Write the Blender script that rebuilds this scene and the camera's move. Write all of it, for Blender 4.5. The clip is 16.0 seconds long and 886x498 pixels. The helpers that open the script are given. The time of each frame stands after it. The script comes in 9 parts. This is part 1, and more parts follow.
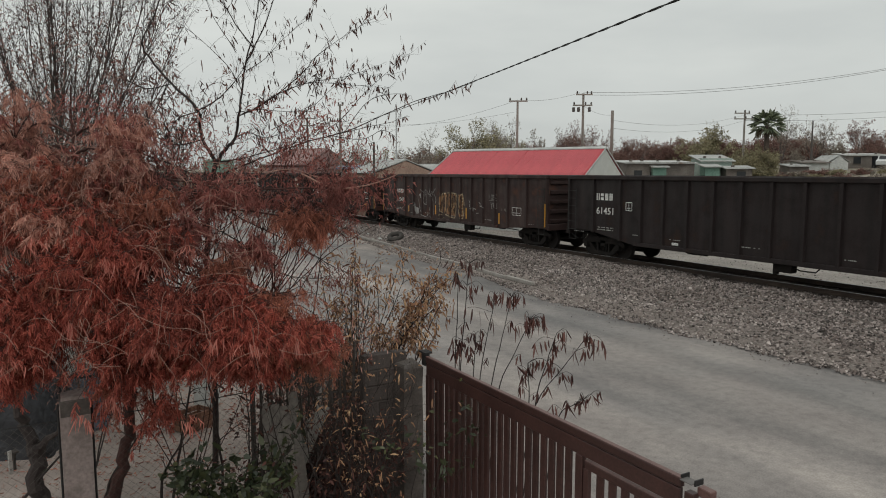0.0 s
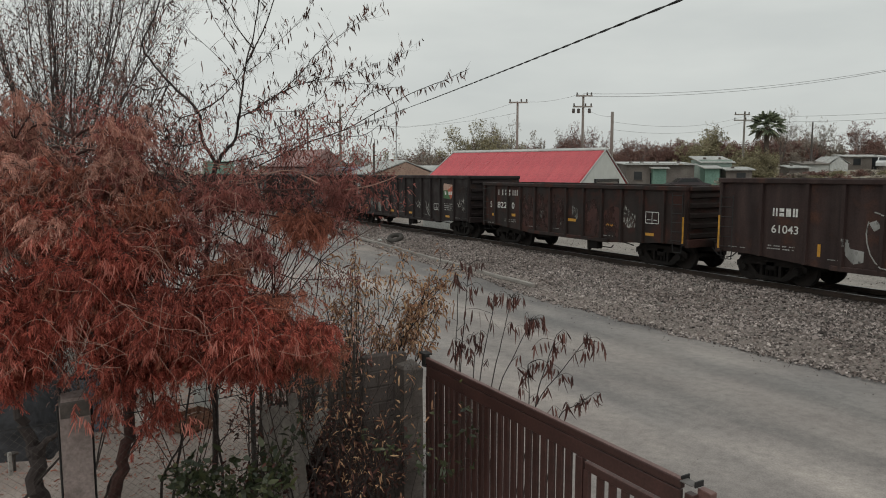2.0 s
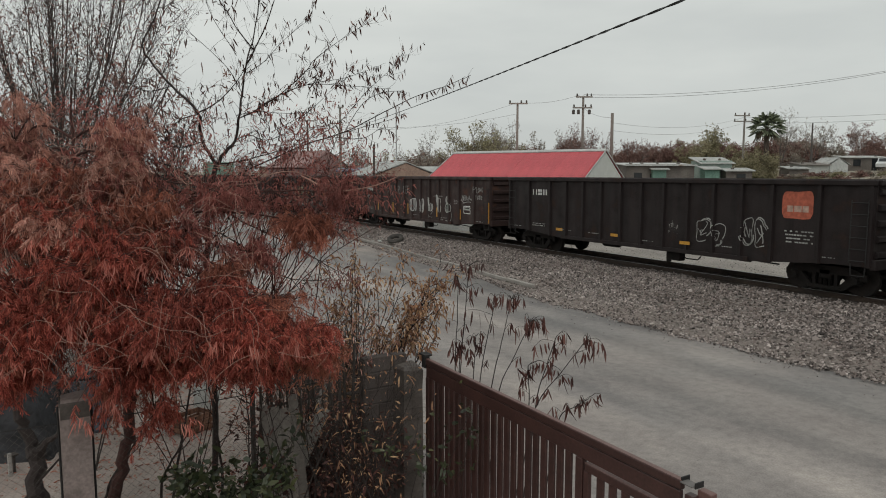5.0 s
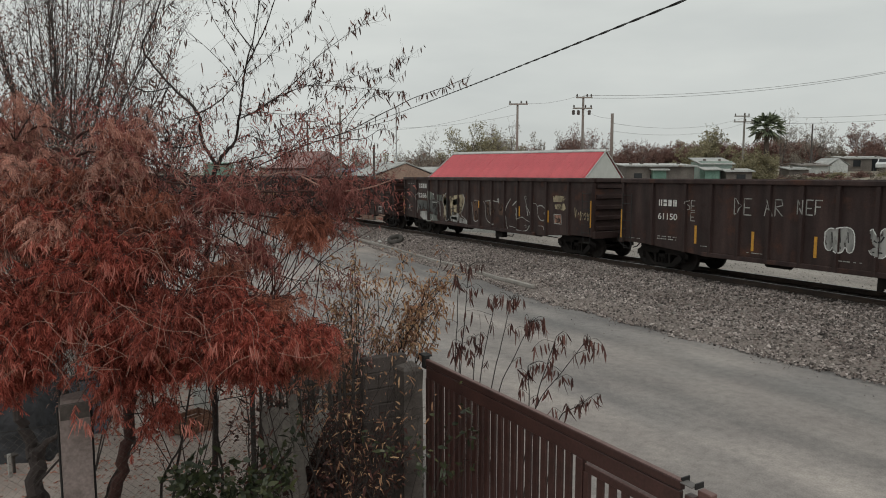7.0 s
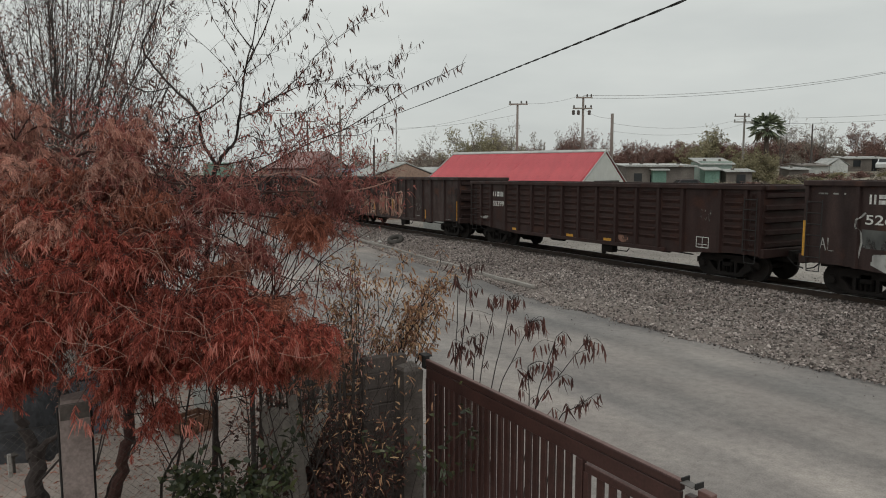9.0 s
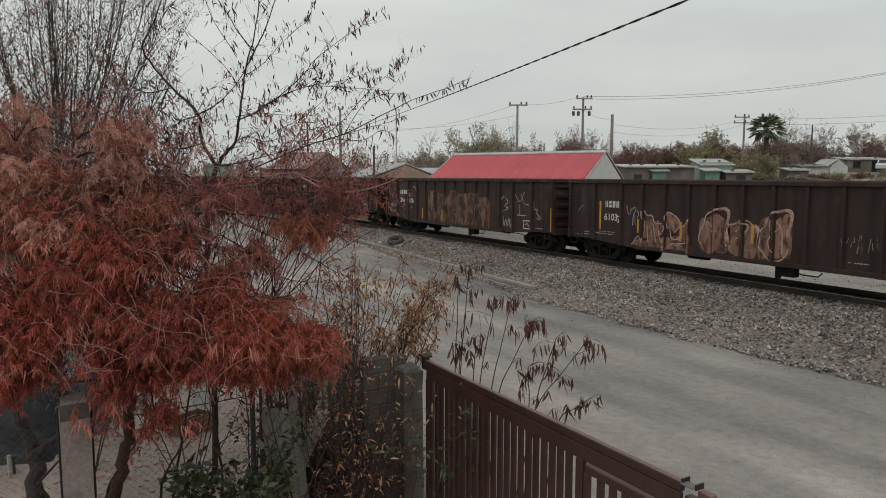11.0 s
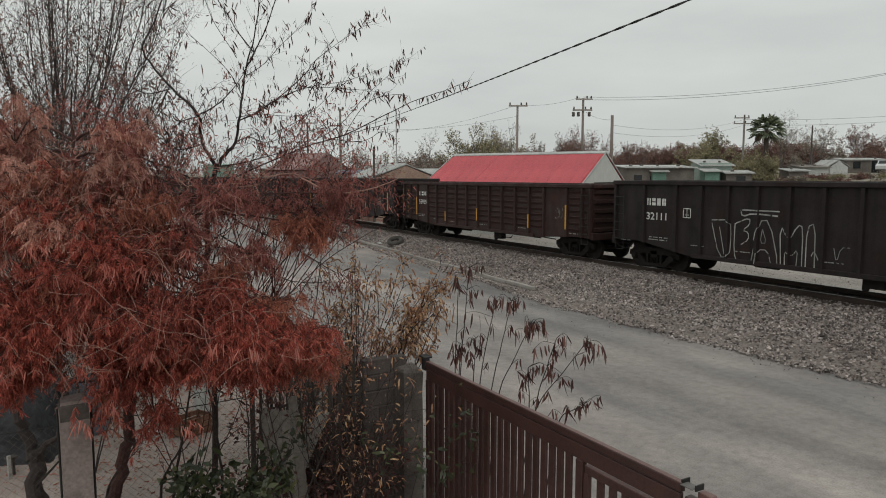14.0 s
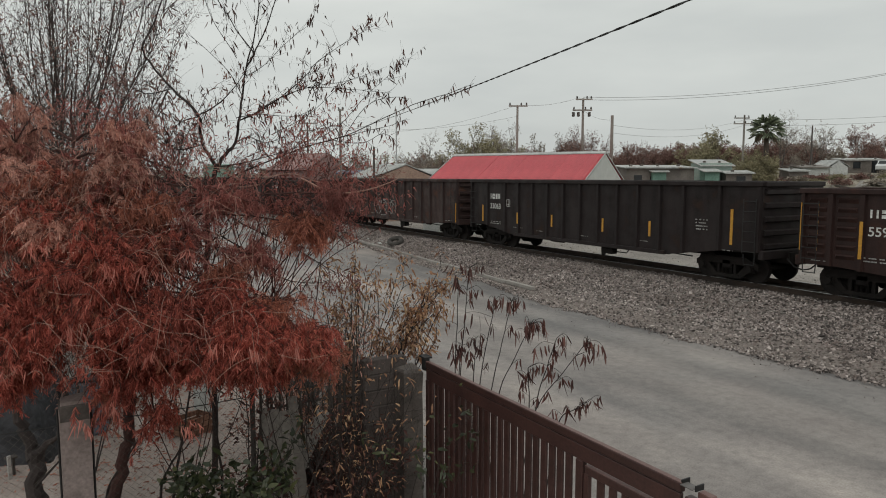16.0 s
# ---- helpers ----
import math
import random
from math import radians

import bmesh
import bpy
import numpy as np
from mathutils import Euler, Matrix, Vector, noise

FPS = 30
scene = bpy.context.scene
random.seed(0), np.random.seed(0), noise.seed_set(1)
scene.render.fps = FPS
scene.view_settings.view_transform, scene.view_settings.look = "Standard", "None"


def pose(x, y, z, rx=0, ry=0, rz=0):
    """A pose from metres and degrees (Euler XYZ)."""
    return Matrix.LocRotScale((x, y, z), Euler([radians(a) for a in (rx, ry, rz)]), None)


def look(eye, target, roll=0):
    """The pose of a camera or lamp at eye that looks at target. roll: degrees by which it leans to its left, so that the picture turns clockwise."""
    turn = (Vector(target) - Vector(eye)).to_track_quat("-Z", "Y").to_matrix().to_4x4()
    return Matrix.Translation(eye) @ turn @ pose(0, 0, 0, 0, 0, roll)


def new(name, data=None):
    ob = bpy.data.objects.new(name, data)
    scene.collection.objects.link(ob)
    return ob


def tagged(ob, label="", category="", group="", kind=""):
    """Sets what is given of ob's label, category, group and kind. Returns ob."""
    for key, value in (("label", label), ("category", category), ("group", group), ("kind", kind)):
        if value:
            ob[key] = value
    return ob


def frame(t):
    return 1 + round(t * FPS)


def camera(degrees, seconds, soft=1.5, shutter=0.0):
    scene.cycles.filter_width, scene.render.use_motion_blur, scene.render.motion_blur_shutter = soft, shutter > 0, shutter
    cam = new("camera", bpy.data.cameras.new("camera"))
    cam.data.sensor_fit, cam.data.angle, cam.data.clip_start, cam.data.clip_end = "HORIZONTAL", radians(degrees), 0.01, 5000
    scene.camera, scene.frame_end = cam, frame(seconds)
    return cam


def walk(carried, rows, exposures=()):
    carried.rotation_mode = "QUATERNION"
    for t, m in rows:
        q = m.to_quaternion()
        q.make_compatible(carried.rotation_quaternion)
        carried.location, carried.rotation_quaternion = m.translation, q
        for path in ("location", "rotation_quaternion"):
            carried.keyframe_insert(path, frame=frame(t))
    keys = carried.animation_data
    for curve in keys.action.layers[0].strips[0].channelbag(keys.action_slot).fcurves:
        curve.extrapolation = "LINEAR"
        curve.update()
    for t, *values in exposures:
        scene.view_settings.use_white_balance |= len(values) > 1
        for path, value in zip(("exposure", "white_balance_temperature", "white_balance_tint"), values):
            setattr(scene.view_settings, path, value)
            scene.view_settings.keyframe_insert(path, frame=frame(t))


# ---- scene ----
import functools

# The street and the railway run along y; the lens looks TURN degrees to the right of them.
TURN, EYE = radians(30.15), 4.25
SIN, COS = math.sin(TURN), math.cos(TURN)


def place(r, f, z=0.0):
    """A point r metres to the right and f metres ahead of the balcony, z above the street."""
    return Vector((r * COS + f * SIN, -r * SIN + f * COS, z))


cam = camera(65.0, 16.0, soft=1.0)


def aim(drop):
    return look((0, 0, EYE), place(0, 1, EYE - drop))


walk(cam, [(0.0, aim(0.1118)), (0.5, aim(0.1112)), (1.0, aim(0.1101)), (2.0, aim(0.1099)), (3.0, aim(0.1093)), (4.2, aim(0.1089)),
           (6.3, aim(0.1077)), (8.0, aim(0.1076)), (9.2, aim(0.1074)), (11.3, aim(0.1061)), (12.5, aim(0.1058)), (13.2, aim(0.1054)),
           (14.5, aim(0.1052)), (16.0, aim(0.1050))])

# ---- light: an overcast winter sky ----
world = bpy.data.worlds.new("overcast_sky")
scene.world = world
world.use_nodes = True
wn, wl = world.node_tree.nodes, world.node_tree.links
wn.clear()
sky = wn.new("ShaderNodeTexSky")
sky.sky_type, sky.sun_disc = "NISHITA", False
sky.sun_elevation, sky.sun_rotation = radians(48), radians(200)
grey = wn.new("ShaderNodeHueSaturation")
grey.inputs["Saturation"].default_value, grey.inputs["Value"].default_value = 0.10, 0.10
coord = wn.new("ShaderNodeTexCoord")
squash = wn.new("ShaderNodeMapping")
squash.inputs["Scale"].default_value = (1.6, 1.6, 6.0)
cloud = wn.new("ShaderNodeTexNoise")
cloud.inputs["Scale"].default_value, cloud.inputs["Detail"].default_value = 1.6, 5.0
ramp = wn.new("ShaderNodeValToRGB")
ramp.color_ramp.elements[0].position, ramp.color_ramp.elements[0].color = 0.30, (0.560, 0.590, 0.578, 1)
ramp.color_ramp.elements[1].position, ramp.color_ramp.elements[1].color = 0.72, (0.715, 0.742, 0.712, 1)
blend = wn.new("ShaderNodeMix")
blend.data_type = "RGBA"
blend.inputs["Factor"].default_value = 0.88
height = wn.new("ShaderNodeSeparateXYZ")
haze = wn.new("ShaderNodeValToRGB")
haze.color_ramp.elements[0].position, haze.color_ramp.elements[0].color = 0.0, (0.80, 0.805, 0.80, 1)
haze.color_ramp.elements[1].position, haze.color_ramp.elements[1].color = 0.26, (1.04, 1.04, 1.03, 1)
mid_sky = haze.color_ramp.elements.new(0.11)
mid_sky.color = (0.93, 0.935, 0.93, 1)
dim = wn.new("ShaderNodeMix")
dim.data_type, dim.blend_type = "RGBA", "MULTIPLY"
dim.inputs["Factor"].default_value = 1.0
back = wn.new("ShaderNodeBackground")
back.inputs["Strength"].default_value = 1.0
wo = wn.new("ShaderNodeOutputWorld")
for a, b in ((sky.outputs["Color"], grey.inputs["Color"]), (coord.outputs["Generated"], squash.inputs["Vector"]), (squash.outputs["Vector"], cloud.inputs["Vector"]),
             (cloud.outputs["Fac"], ramp.inputs["Fac"]), (grey.outputs["Color"], blend.inputs["A"]), (ramp.outputs["Color"], blend.inputs["B"]),
             (coord.outputs["Generated"], height.inputs["Vector"]), (height.outputs["Z"], haze.inputs["Fac"]),
             (blend.outputs["Result"], dim.inputs["A"]), (haze.outputs["Color"], dim.inputs["B"]), (dim.outputs["Result"], back.inputs["Color"]), (back.outputs["Background"], wo.inputs["Surface"])):
    wl.new(a, b)

sun = new("sun", bpy.data.lights.new("sun", "SUN"))
sun.data.energy, sun.data.angle, sun.data.color = 0.6, radians(30), (1.0, 0.97, 0.92)
sun.matrix_basis = look((0, 0, 60), (16, 28, 10))
scene.view_settings.exposure = 0.05


# ---- materials ----
def shader(name):
    m = bpy.data.materials.new(name)
    m.use_nodes = True
    n, l = m.node_tree.nodes, m.node_tree.links
    return m, n, l, n["Principled BSDF"]


def tex(n, l, kind, scale, stretch=(1, 1, 1), detail=4.0, space="Object"):
    """A noise (or voronoi) texture in metres; returns the node."""
    co = n.new("ShaderNodeTexCoord")
    mp = n.new("ShaderNodeMapping")
    mp.inputs["Scale"].default_value = stretch
    t = n.new(kind)
    t.inputs["Scale"].default_value = scale
    if "Detail" in t.inputs:
        t.inputs["Detail"].default_value = detail
    l.new(co.outputs[space], mp.inputs["Vector"])
    l.new(mp.outputs["Vector"], t.inputs["Vector"])
    return t


def stops(n, l, fac, colours):
    r = n.new("ShaderNodeValToRGB")
    e = r.color_ramp.elements
    e[0].position, e[0].color = colours[0][0], (*colours[0][1], 1)
    e[1].position, e[1].color = colours[-1][0], (*colours[-1][1], 1)
    for p, c in colours[1:-1]:
        x = e.new(p)
        x.color = (*c, 1)
    l.new(fac, r.inputs["Fac"])
    return r.outputs["Color"]


def mixed(n, l, fac, a, b, mode="MIX"):
    m = n.new("ShaderNodeMix")
    m.data_type, m.blend_type = "RGBA", mode
    for key, v in (("Factor", fac), ("A", a), ("B", b)):
        if isinstance(v, (int, float)):
            m.inputs[key].default_value = v
        elif isinstance(v, tuple):
            m.inputs[key].default_value = (*v, 1)
        else:
            l.new(v, m.inputs[key])
    return m.outputs["Result"]


def bumped(n, l, b, height, strength, distance):
    bp = n.new("ShaderNodeBump")
    bp.inputs["Strength"].default_value, bp.inputs["Distance"].default_value = strength, distance
    l.new(height, bp.inputs["Height"])
    l.new(bp.outputs["Normal"], b.inputs["Normal"])


def rough_surface(name, a, b, fine, coarse, rough=0.9, bump=0.5, distance=0.01, stretch=(1, 1, 1), spots=None, metal=0.0, shift=0.12, space="Object"):
    """A weathered surface: two tones in large stains, fine grain, bump, some change from thing to thing."""
    m, n, l, bs = shader(name)
    big = tex(n, l, "ShaderNodeTexNoise", coarse, stretch, 5, space)
    small = tex(n, l, "ShaderNodeTexNoise", fine, (1, 1, 1), 6, space)
    col = stops(n, l, big.outputs["Fac"], [(0.32, a), (0.68, b)])
    grain = stops(n, l, small.outputs["Fac"], [(0.25, (0.62, 0.62, 0.62)), (0.75, (1.25, 1.25, 1.25))])
    col = mixed(n, l, 0.8, col, grain, "MULTIPLY")
    if spots:
        sp = tex(n, l, "ShaderNodeTexNoise", spots[1], (1, 1, 1), 8, space)
        mask = stops(n, l, sp.outputs["Fac"], [(spots[2], (0, 0, 0)), (spots[2] + 0.1, (1, 1, 1))])
        col = mixed(n, l, mask, col, spots[0])
    info = n.new("ShaderNodeObjectInfo")
    each = stops(n, l, info.outputs["Random"], [(0.0, (1 - shift,) * 3), (1.0, (1 + shift,) * 3)])
    col = mixed(n, l, 1.0, col, each, "MULTIPLY")
    l.new(col, bs.inputs["Base Color"])
    bs.inputs["Roughness"].default_value, bs.inputs["Metallic"].default_value = rough, metal
    bumped(n, l, bs, small.outputs["Fac"], bump, distance)
    return m


def leafy(name, colours, rough=0.75, through_light=0.25):
    """Leaves: every leaf takes its own tone."""
    m, n, l, bs = shader(name)
    geo = n.new("ShaderNodeNewGeometry")
    k = len(colours) - 1
    col = stops(n, l, geo.outputs["Random Per Island"], [(i / k, c) for i, c in enumerate(colours)])
    big = tex(n, l, "ShaderNodeTexNoise", 1.4, (1, 1, 1), 3)
    tone = stops(n, l, big.outputs["Fac"], [(0.3, (0.68, 0.68, 0.68)), (0.7, (1.3, 1.3, 1.3))])
    col = mixed(n, l, 1.0, col, tone, "MULTIPLY")
    l.new(col, bs.inputs["Base Color"])
    bs.inputs["Roughness"].default_value = rough
    tr = n.new("ShaderNodeBsdfTranslucent")
    l.new(col, tr.inputs["Color"])
    mx = n.new("ShaderNodeMixShader")
    mx.inputs["Fac"].default_value = through_light
    l.new(bs.outputs["BSDF"], mx.inputs[1])
    l.new(tr.outputs["BSDF"], mx.inputs[2])
    l.new(mx.outputs["Shader"], n["Material Output"].inputs["Surface"])
    return m


def car_paint(name, base, dirt, rust, amount, rough=0.6):
    """Old freight-car paint: streaks running down, dust low, rust in flakes."""
    m, n, l, bs = shader(name)
    streak = tex(n, l, "ShaderNodeTexNoise", 1.0, (1, 3.2, 0.35), 6)
    patch = tex(n, l, "ShaderNodeTexNoise", 1.3, (1, 1, 1), 8)
    grain = tex(n, l, "ShaderNodeTexNoise", 28, (1, 1, 1), 5)
    col = stops(n, l, streak.outputs["Fac"], [(0.35, base), (0.75, dirt)])
    mask = stops(n, l, patch.outputs["Fac"], [(0.62 - amount, (0, 0, 0)), (0.74 - amount, (1, 1, 1))])
    col = mixed(n, l, mask, col, rust)
    g = stops(n, l, grain.outputs["Fac"], [(0.3, (0.7, 0.7, 0.7)), (0.7, (1.25, 1.25, 1.25))])
    col = mixed(n, l, 0.7, col, g, "MULTIPLY")
    l.new(col, bs.inputs["Base Color"])
    r = stops(n, l, patch.outputs["Fac"], [(0.4, (rough - 0.1,) * 3), (0.7, (0.9, 0.9, 0.9))])
    l.new(r, bs.inputs["Roughness"])
    bs.inputs["Specular IOR Level"].default_value = 0.3
    bumped(n, l, bs, patch.outputs["Fac"], 0.25, 0.01)
    return m


def sprayed(name, colour, cover=0.5, scale=5.0):
    """Old spray paint: worn through in flakes, uneven in tone."""
    m, n, l, bs = shader(name)
    t = tex(n, l, "ShaderNodeTexNoise", scale, (1, 1.2, 0.6), 9)
    v = tex(n, l, "ShaderNodeTexNoise", 1.7, (1, 1.5, 0.8), 4)
    l.new(stops(n, l, v.outputs["Fac"], [(0.3, tuple(c * 0.45 for c in colour)), (0.7, tuple(min(1, c * 1.3) for c in colour))]), bs.inputs["Base Color"])
    bs.inputs["Roughness"].default_value = 0.8
    mask = stops(n, l, t.outputs["Fac"], [(0.92 - cover - 0.10, (0, 0, 0)), (0.92 - cover + 0.10, (1, 1, 1))])
    bare = n.new("ShaderNodeBsdfTransparent")
    mx = n.new("ShaderNodeMixShader")
    l.new(mask, mx.inputs["Fac"])
    l.new(bare.outputs["BSDF"], mx.inputs[1])
    l.new(bs.outputs["BSDF"], mx.inputs[2])
    l.new(mx.outputs["Shader"], n["Material Output"].inputs["Surface"])
    return m


def plain(name, colour, rough=0.6, metal=0.0, wear=0.25, scale=9.0):
    m, n, l, bs = shader(name)
    t = tex(n, l, "ShaderNodeTexNoise", scale, (1, 1, 1), 7)
    v = stops(n, l, t.outputs["Fac"], [(0.3, tuple(c * (1 - wear) for c in colour)), (0.7, tuple(min(1, c * (1 + wear)) for c in colour))])
    l.new(v, bs.inputs["Base Color"])
    bs.inputs["Roughness"].default_value, bs.inputs["Metallic"].default_value = rough, metal
    bumped(n, l, bs, t.outputs["Fac"], 0.15, 0.005)
    return m


def road_surface():
    """Dusty grey street: lengthwise wheel tracks, damp blue-grey patches by the stones, fine grit."""
    m, n, l, bs = shader("dusty_street")
    lanes = tex(n, l, "ShaderNodeTexNoise", 0.62, (1.0, 0.05, 1), 3)
    patch = tex(n, l, "ShaderNodeTexNoise", 0.30, (1, 0.55, 1), 4)
    mott = tex(n, l, "ShaderNodeTexNoise", 0.9, (1, 0.7, 1), 8)
    grit = tex(n, l, "ShaderNodeTexNoise", 45, (1, 1, 1), 6)
    col = stops(n, l, lanes.outputs["Fac"], [(0.34, (0.222, 0.203, 0.196)), (0.50, (0.280, 0.253, 0.241)), (0.62, (0.360, 0.322, 0.303))])
    dark = stops(n, l, patch.outputs["Fac"], [(0.36, (0.76, 0.78, 0.79)), (0.56, (1.05, 1.04, 1.02))])
    col = mixed(n, l, 1.0, col, dark, "MULTIPLY")
    mo = stops(n, l, mott.outputs["Fac"], [(0.30, (0.84, 0.84, 0.85)), (0.70, (1.15, 1.15, 1.14))])
    col = mixed(n, l, 1.0, col, mo, "MULTIPLY")
    # damp strip on the side of the embankment
    co = n.new("ShaderNodeTexCoord")
    ax = n.new("ShaderNodeSeparateXYZ")
    l.new(co.outputs["Object"], ax.inputs["Vector"])
    add = n.new("ShaderNodeMath")
    add.operation = "MULTIPLY_ADD"
    l.new(mott.outputs["Fac"], add.inputs[0])
    add.inputs[1].default_value = 5.0
    l.new(ax.outputs["X"], add.inputs[2])
    span = n.new("ShaderNodeMapRange")
    span.inputs["From Min"].default_value, span.inputs["From Max"].default_value = 13.6, 18.3
    l.new(add.outputs["Value"], span.inputs["Value"])
    damp = stops(n, l, span.outputs["Result"], [(0.0, (1, 1, 1)), (0.30, (0.80, 0.822, 0.835)), (0.75, (0.74, 0.765, 0.785)), (1.0, (0.95, 0.93, 0.91))])
    col = mixed(n, l, 0.8, col, damp, "MULTIPLY")
    g = stops(n, l, grit.outputs["Fac"], [(0.3, (0.76, 0.76, 0.76)), (0.72, (1.2, 1.2, 1.2))])
    col = mixed(n, l, 0.8, col, g, "MULTIPLY")
    clod = tex(n, l, "ShaderNodeTexNoise", 6, (1, 1, 1), 9)
    cl = stops(n, l, clod.outputs["Fac"], [(0.34, (0.88, 0.88, 0.88)), (0.5, (1.0, 1.0, 1.0)), (0.68, (1.09, 1.09, 1.08))])
    col = mixed(n, l, 1.0, col, cl, "MULTIPLY")
    speck = tex(n, l, "ShaderNodeTexNoise", 17, (1, 1, 1), 3)
    sk = stops(n, l, speck.outputs["Fac"], [(0.71, (1, 1, 1)), (0.76, (0.5, 0.48, 0.46))])
    col = mixed(n, l, 0.8, col, sk, "MULTIPLY")
    l.new(col, bs.inputs["Base Color"])
    bs.inputs["Roughness"].default_value = 0.92
    bumped(n, l, bs, grit.outputs["Fac"], 0.35, 0.01)
    return m


def ballast_surface(name, low, mid, high):
    m, n, l, bs = shader(name)
    cell = tex(n, l, "ShaderNodeTexVoronoi", 15, (1, 1, 1))
    big = tex(n, l, "ShaderNodeTexNoise", 0.5, (1, 0.5, 1), 6)
    col = stops(n, l, cell.outputs["Color"], [(0.1, low), (0.5, mid), (0.9, high)])
    tone = stops(n, l, big.outputs["Fac"], [(0.32, (0.75, 0.72, 0.70)), (0.68, (1.12, 1.08, 1.04))])
    col = mixed(n, l, 1.0, col, tone, "MULTIPLY")
    l.new(col, bs.inputs["Base Color"])
    bs.inputs["Roughness"].default_value = 0.95
    bumped(n, l, bs, cell.outputs["Distance"], 0.8, 0.04)
    return m


def stone_surface(name, colours):
    m, n, l, bs = shader(name)
    geo = n.new("ShaderNodeNewGeometry")
    k = len(colours) - 1
    col = stops(n, l, geo.outputs["Random Per Island"], [(i / k, c) for i, c in enumerate(colours)])
    big = tex(n, l, "ShaderNodeTexNoise", 0.6, (1, 0.5, 1), 5)
    tone = stops(n, l, big.outputs["Fac"], [(0.32, (0.78, 0.74, 0.71)), (0.68, (1.12, 1.1, 1.07))])
    col = mixed(n, l, 1.0, col, tone, "MULTIPLY")
    l.new(col, bs.inputs["Base Color"])
    bs.inputs["Roughness"].default_value = 0.9
    return m


M_ROAD, M_BALLAST = road_surface(), ballast_surface("ballast_bed", (0.040, 0.037, 0.034), (0.10, 0.093, 0.086), (0.20, 0.188, 0.175))
M_STONE = stone_surface("ballast_stone", [(0.046, 0.039, 0.037), (0.110, 0.094, 0.089), (0.235, 0.205, 0.196), (0.38, 0.337, 0.323), (0.160, 0.128, 0.117), (0.58, 0.525, 0.505)])
M_GRAVEL = ballast_surface("pale_gravel", (0.055, 0.051, 0.047), (0.16, 0.15, 0.14), (0.34, 0.32, 0.30))
M_VERGE = ballast_surface("dusty_gravel", (0.060, 0.051, 0.046), (0.135, 0.117, 0.107), (0.26, 0.232, 0.214))
M_GABLE = plain("white_gable_paint", (0.50, 0.51, 0.49), 0.85, 0, 0.06, 2.0)
M_DIRT = rough_surface("pale_dirt", (0.27, 0.222, 0.197), (0.42, 0.355, 0.318), 30, 0.9, bump=0.4, distance=0.02, shift=0.0)
M_FIELD = rough_surface("dry_field", (0.22, 0.195, 0.15), (0.34, 0.30, 0.24), 3, 0.08, bump=0.5, distance=0.1, spots=((0.17, 0.165, 0.10), 0.3, 0.55), shift=0.0)
M_RAIL = rough_surface("rusty_rail", (0.045, 0.032, 0.026), (0.08, 0.055, 0.042), 40, 2, 0.7, metal=0.3)
M_RAILTOP = plain("polished_rail_head", (0.45, 0.45, 0.46), 0.35, 0.35, 0.15)
M_TIE = rough_surface("tarred_tie", (0.035, 0.028, 0.023), (0.075, 0.06, 0.05), 25, 3, 0.9)
M_CONC = rough_surface("old_concrete", (0.054, 0.045, 0.040), (0.125, 0.106, 0.094), 35, 3.2, bump=0.4, distance=0.006, spots=((0.10, 0.09, 0.085), 2.5, 0.6))
M_BLOCK = rough_surface("grey_block", (0.052, 0.041, 0.037), (0.10, 0.081, 0.073), 45, 2.0, bump=0.6, distance=0.006, spots=((0.08, 0.07, 0.065), 1.8, 0.58))
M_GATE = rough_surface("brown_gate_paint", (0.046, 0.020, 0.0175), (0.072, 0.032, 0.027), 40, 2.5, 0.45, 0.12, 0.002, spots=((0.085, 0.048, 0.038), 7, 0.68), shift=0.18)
# paler gate brown: the highlight along the rail tops is put into the colour
M_GATE_EDGE = rough_surface("pale_highlit_gate_paint", (0.13, 0.065, 0.057), (0.18, 0.098, 0.086), 40, 2.5, 0.5, 0.12, 0.002, shift=0.1)
M_STEEL = plain("galvanised_steel", (0.42, 0.42, 0.42), 0.45, 0.7)
M_LATCH = plain("dull_galvanised_plate", (0.13, 0.12, 0.115), 0.7, 0.2)
M_DARK = plain("black_iron", (0.022, 0.021, 0.021), 0.7, 0.2, 0.35)
# grime tones, taken darker to hold the shade beneath the cars
M_RUN = rough_surface("grimy_shaded_running_gear", (0.006, 0.0044, 0.0038), (0.014, 0.0098, 0.008), 30, 3, 0.95, 0.3, 0.01)
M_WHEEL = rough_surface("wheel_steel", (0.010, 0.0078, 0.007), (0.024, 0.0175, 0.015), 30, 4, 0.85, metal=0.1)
M_BLACK = car_paint("black_car_paint", (0.0130, 0.0090, 0.0091), (0.0265, 0.0180, 0.0178), (0.036, 0.021, 0.016), 0.03)
M_GRIMY = car_paint("grimy_black_car_paint", (0.0245, 0.0140, 0.0132), (0.060, 0.0355, 0.0318), (0.080, 0.038, 0.027), 0.05)
M_BROWN = car_paint("brown_car_paint", (0.024, 0.0117, 0.0103), (0.044, 0.0212, 0.0184), (0.056, 0.026, 0.0195), 0.06)
M_PATCHED = car_paint("patched_maroon_car_paint", (0.015, 0.0105, 0.0095), (0.032, 0.018, 0.0155), (0.055, 0.023, 0.018), 0.12)
M_WHITE_PAINT = plain("stencil_white", (0.62, 0.62, 0.60), 0.7, 0, 0.3, 14)
M_YELLOW = plain("reflective_yellow", (0.55, 0.27, 0.03), 0.4, 0, 0.2, 12)
M_CHALK = sprayed("spray_white", (0.36, 0.355, 0.34), 0.58, 7)
M_CABLE = plain("black_cable", (0.012, 0.012, 0.012), 0.6)
M_POLE = rough_surface("weathered_pole", (0.20, 0.178, 0.158), (0.32, 0.292, 0.265), 18, 1.5, stretch=(1, 1, 0.15))
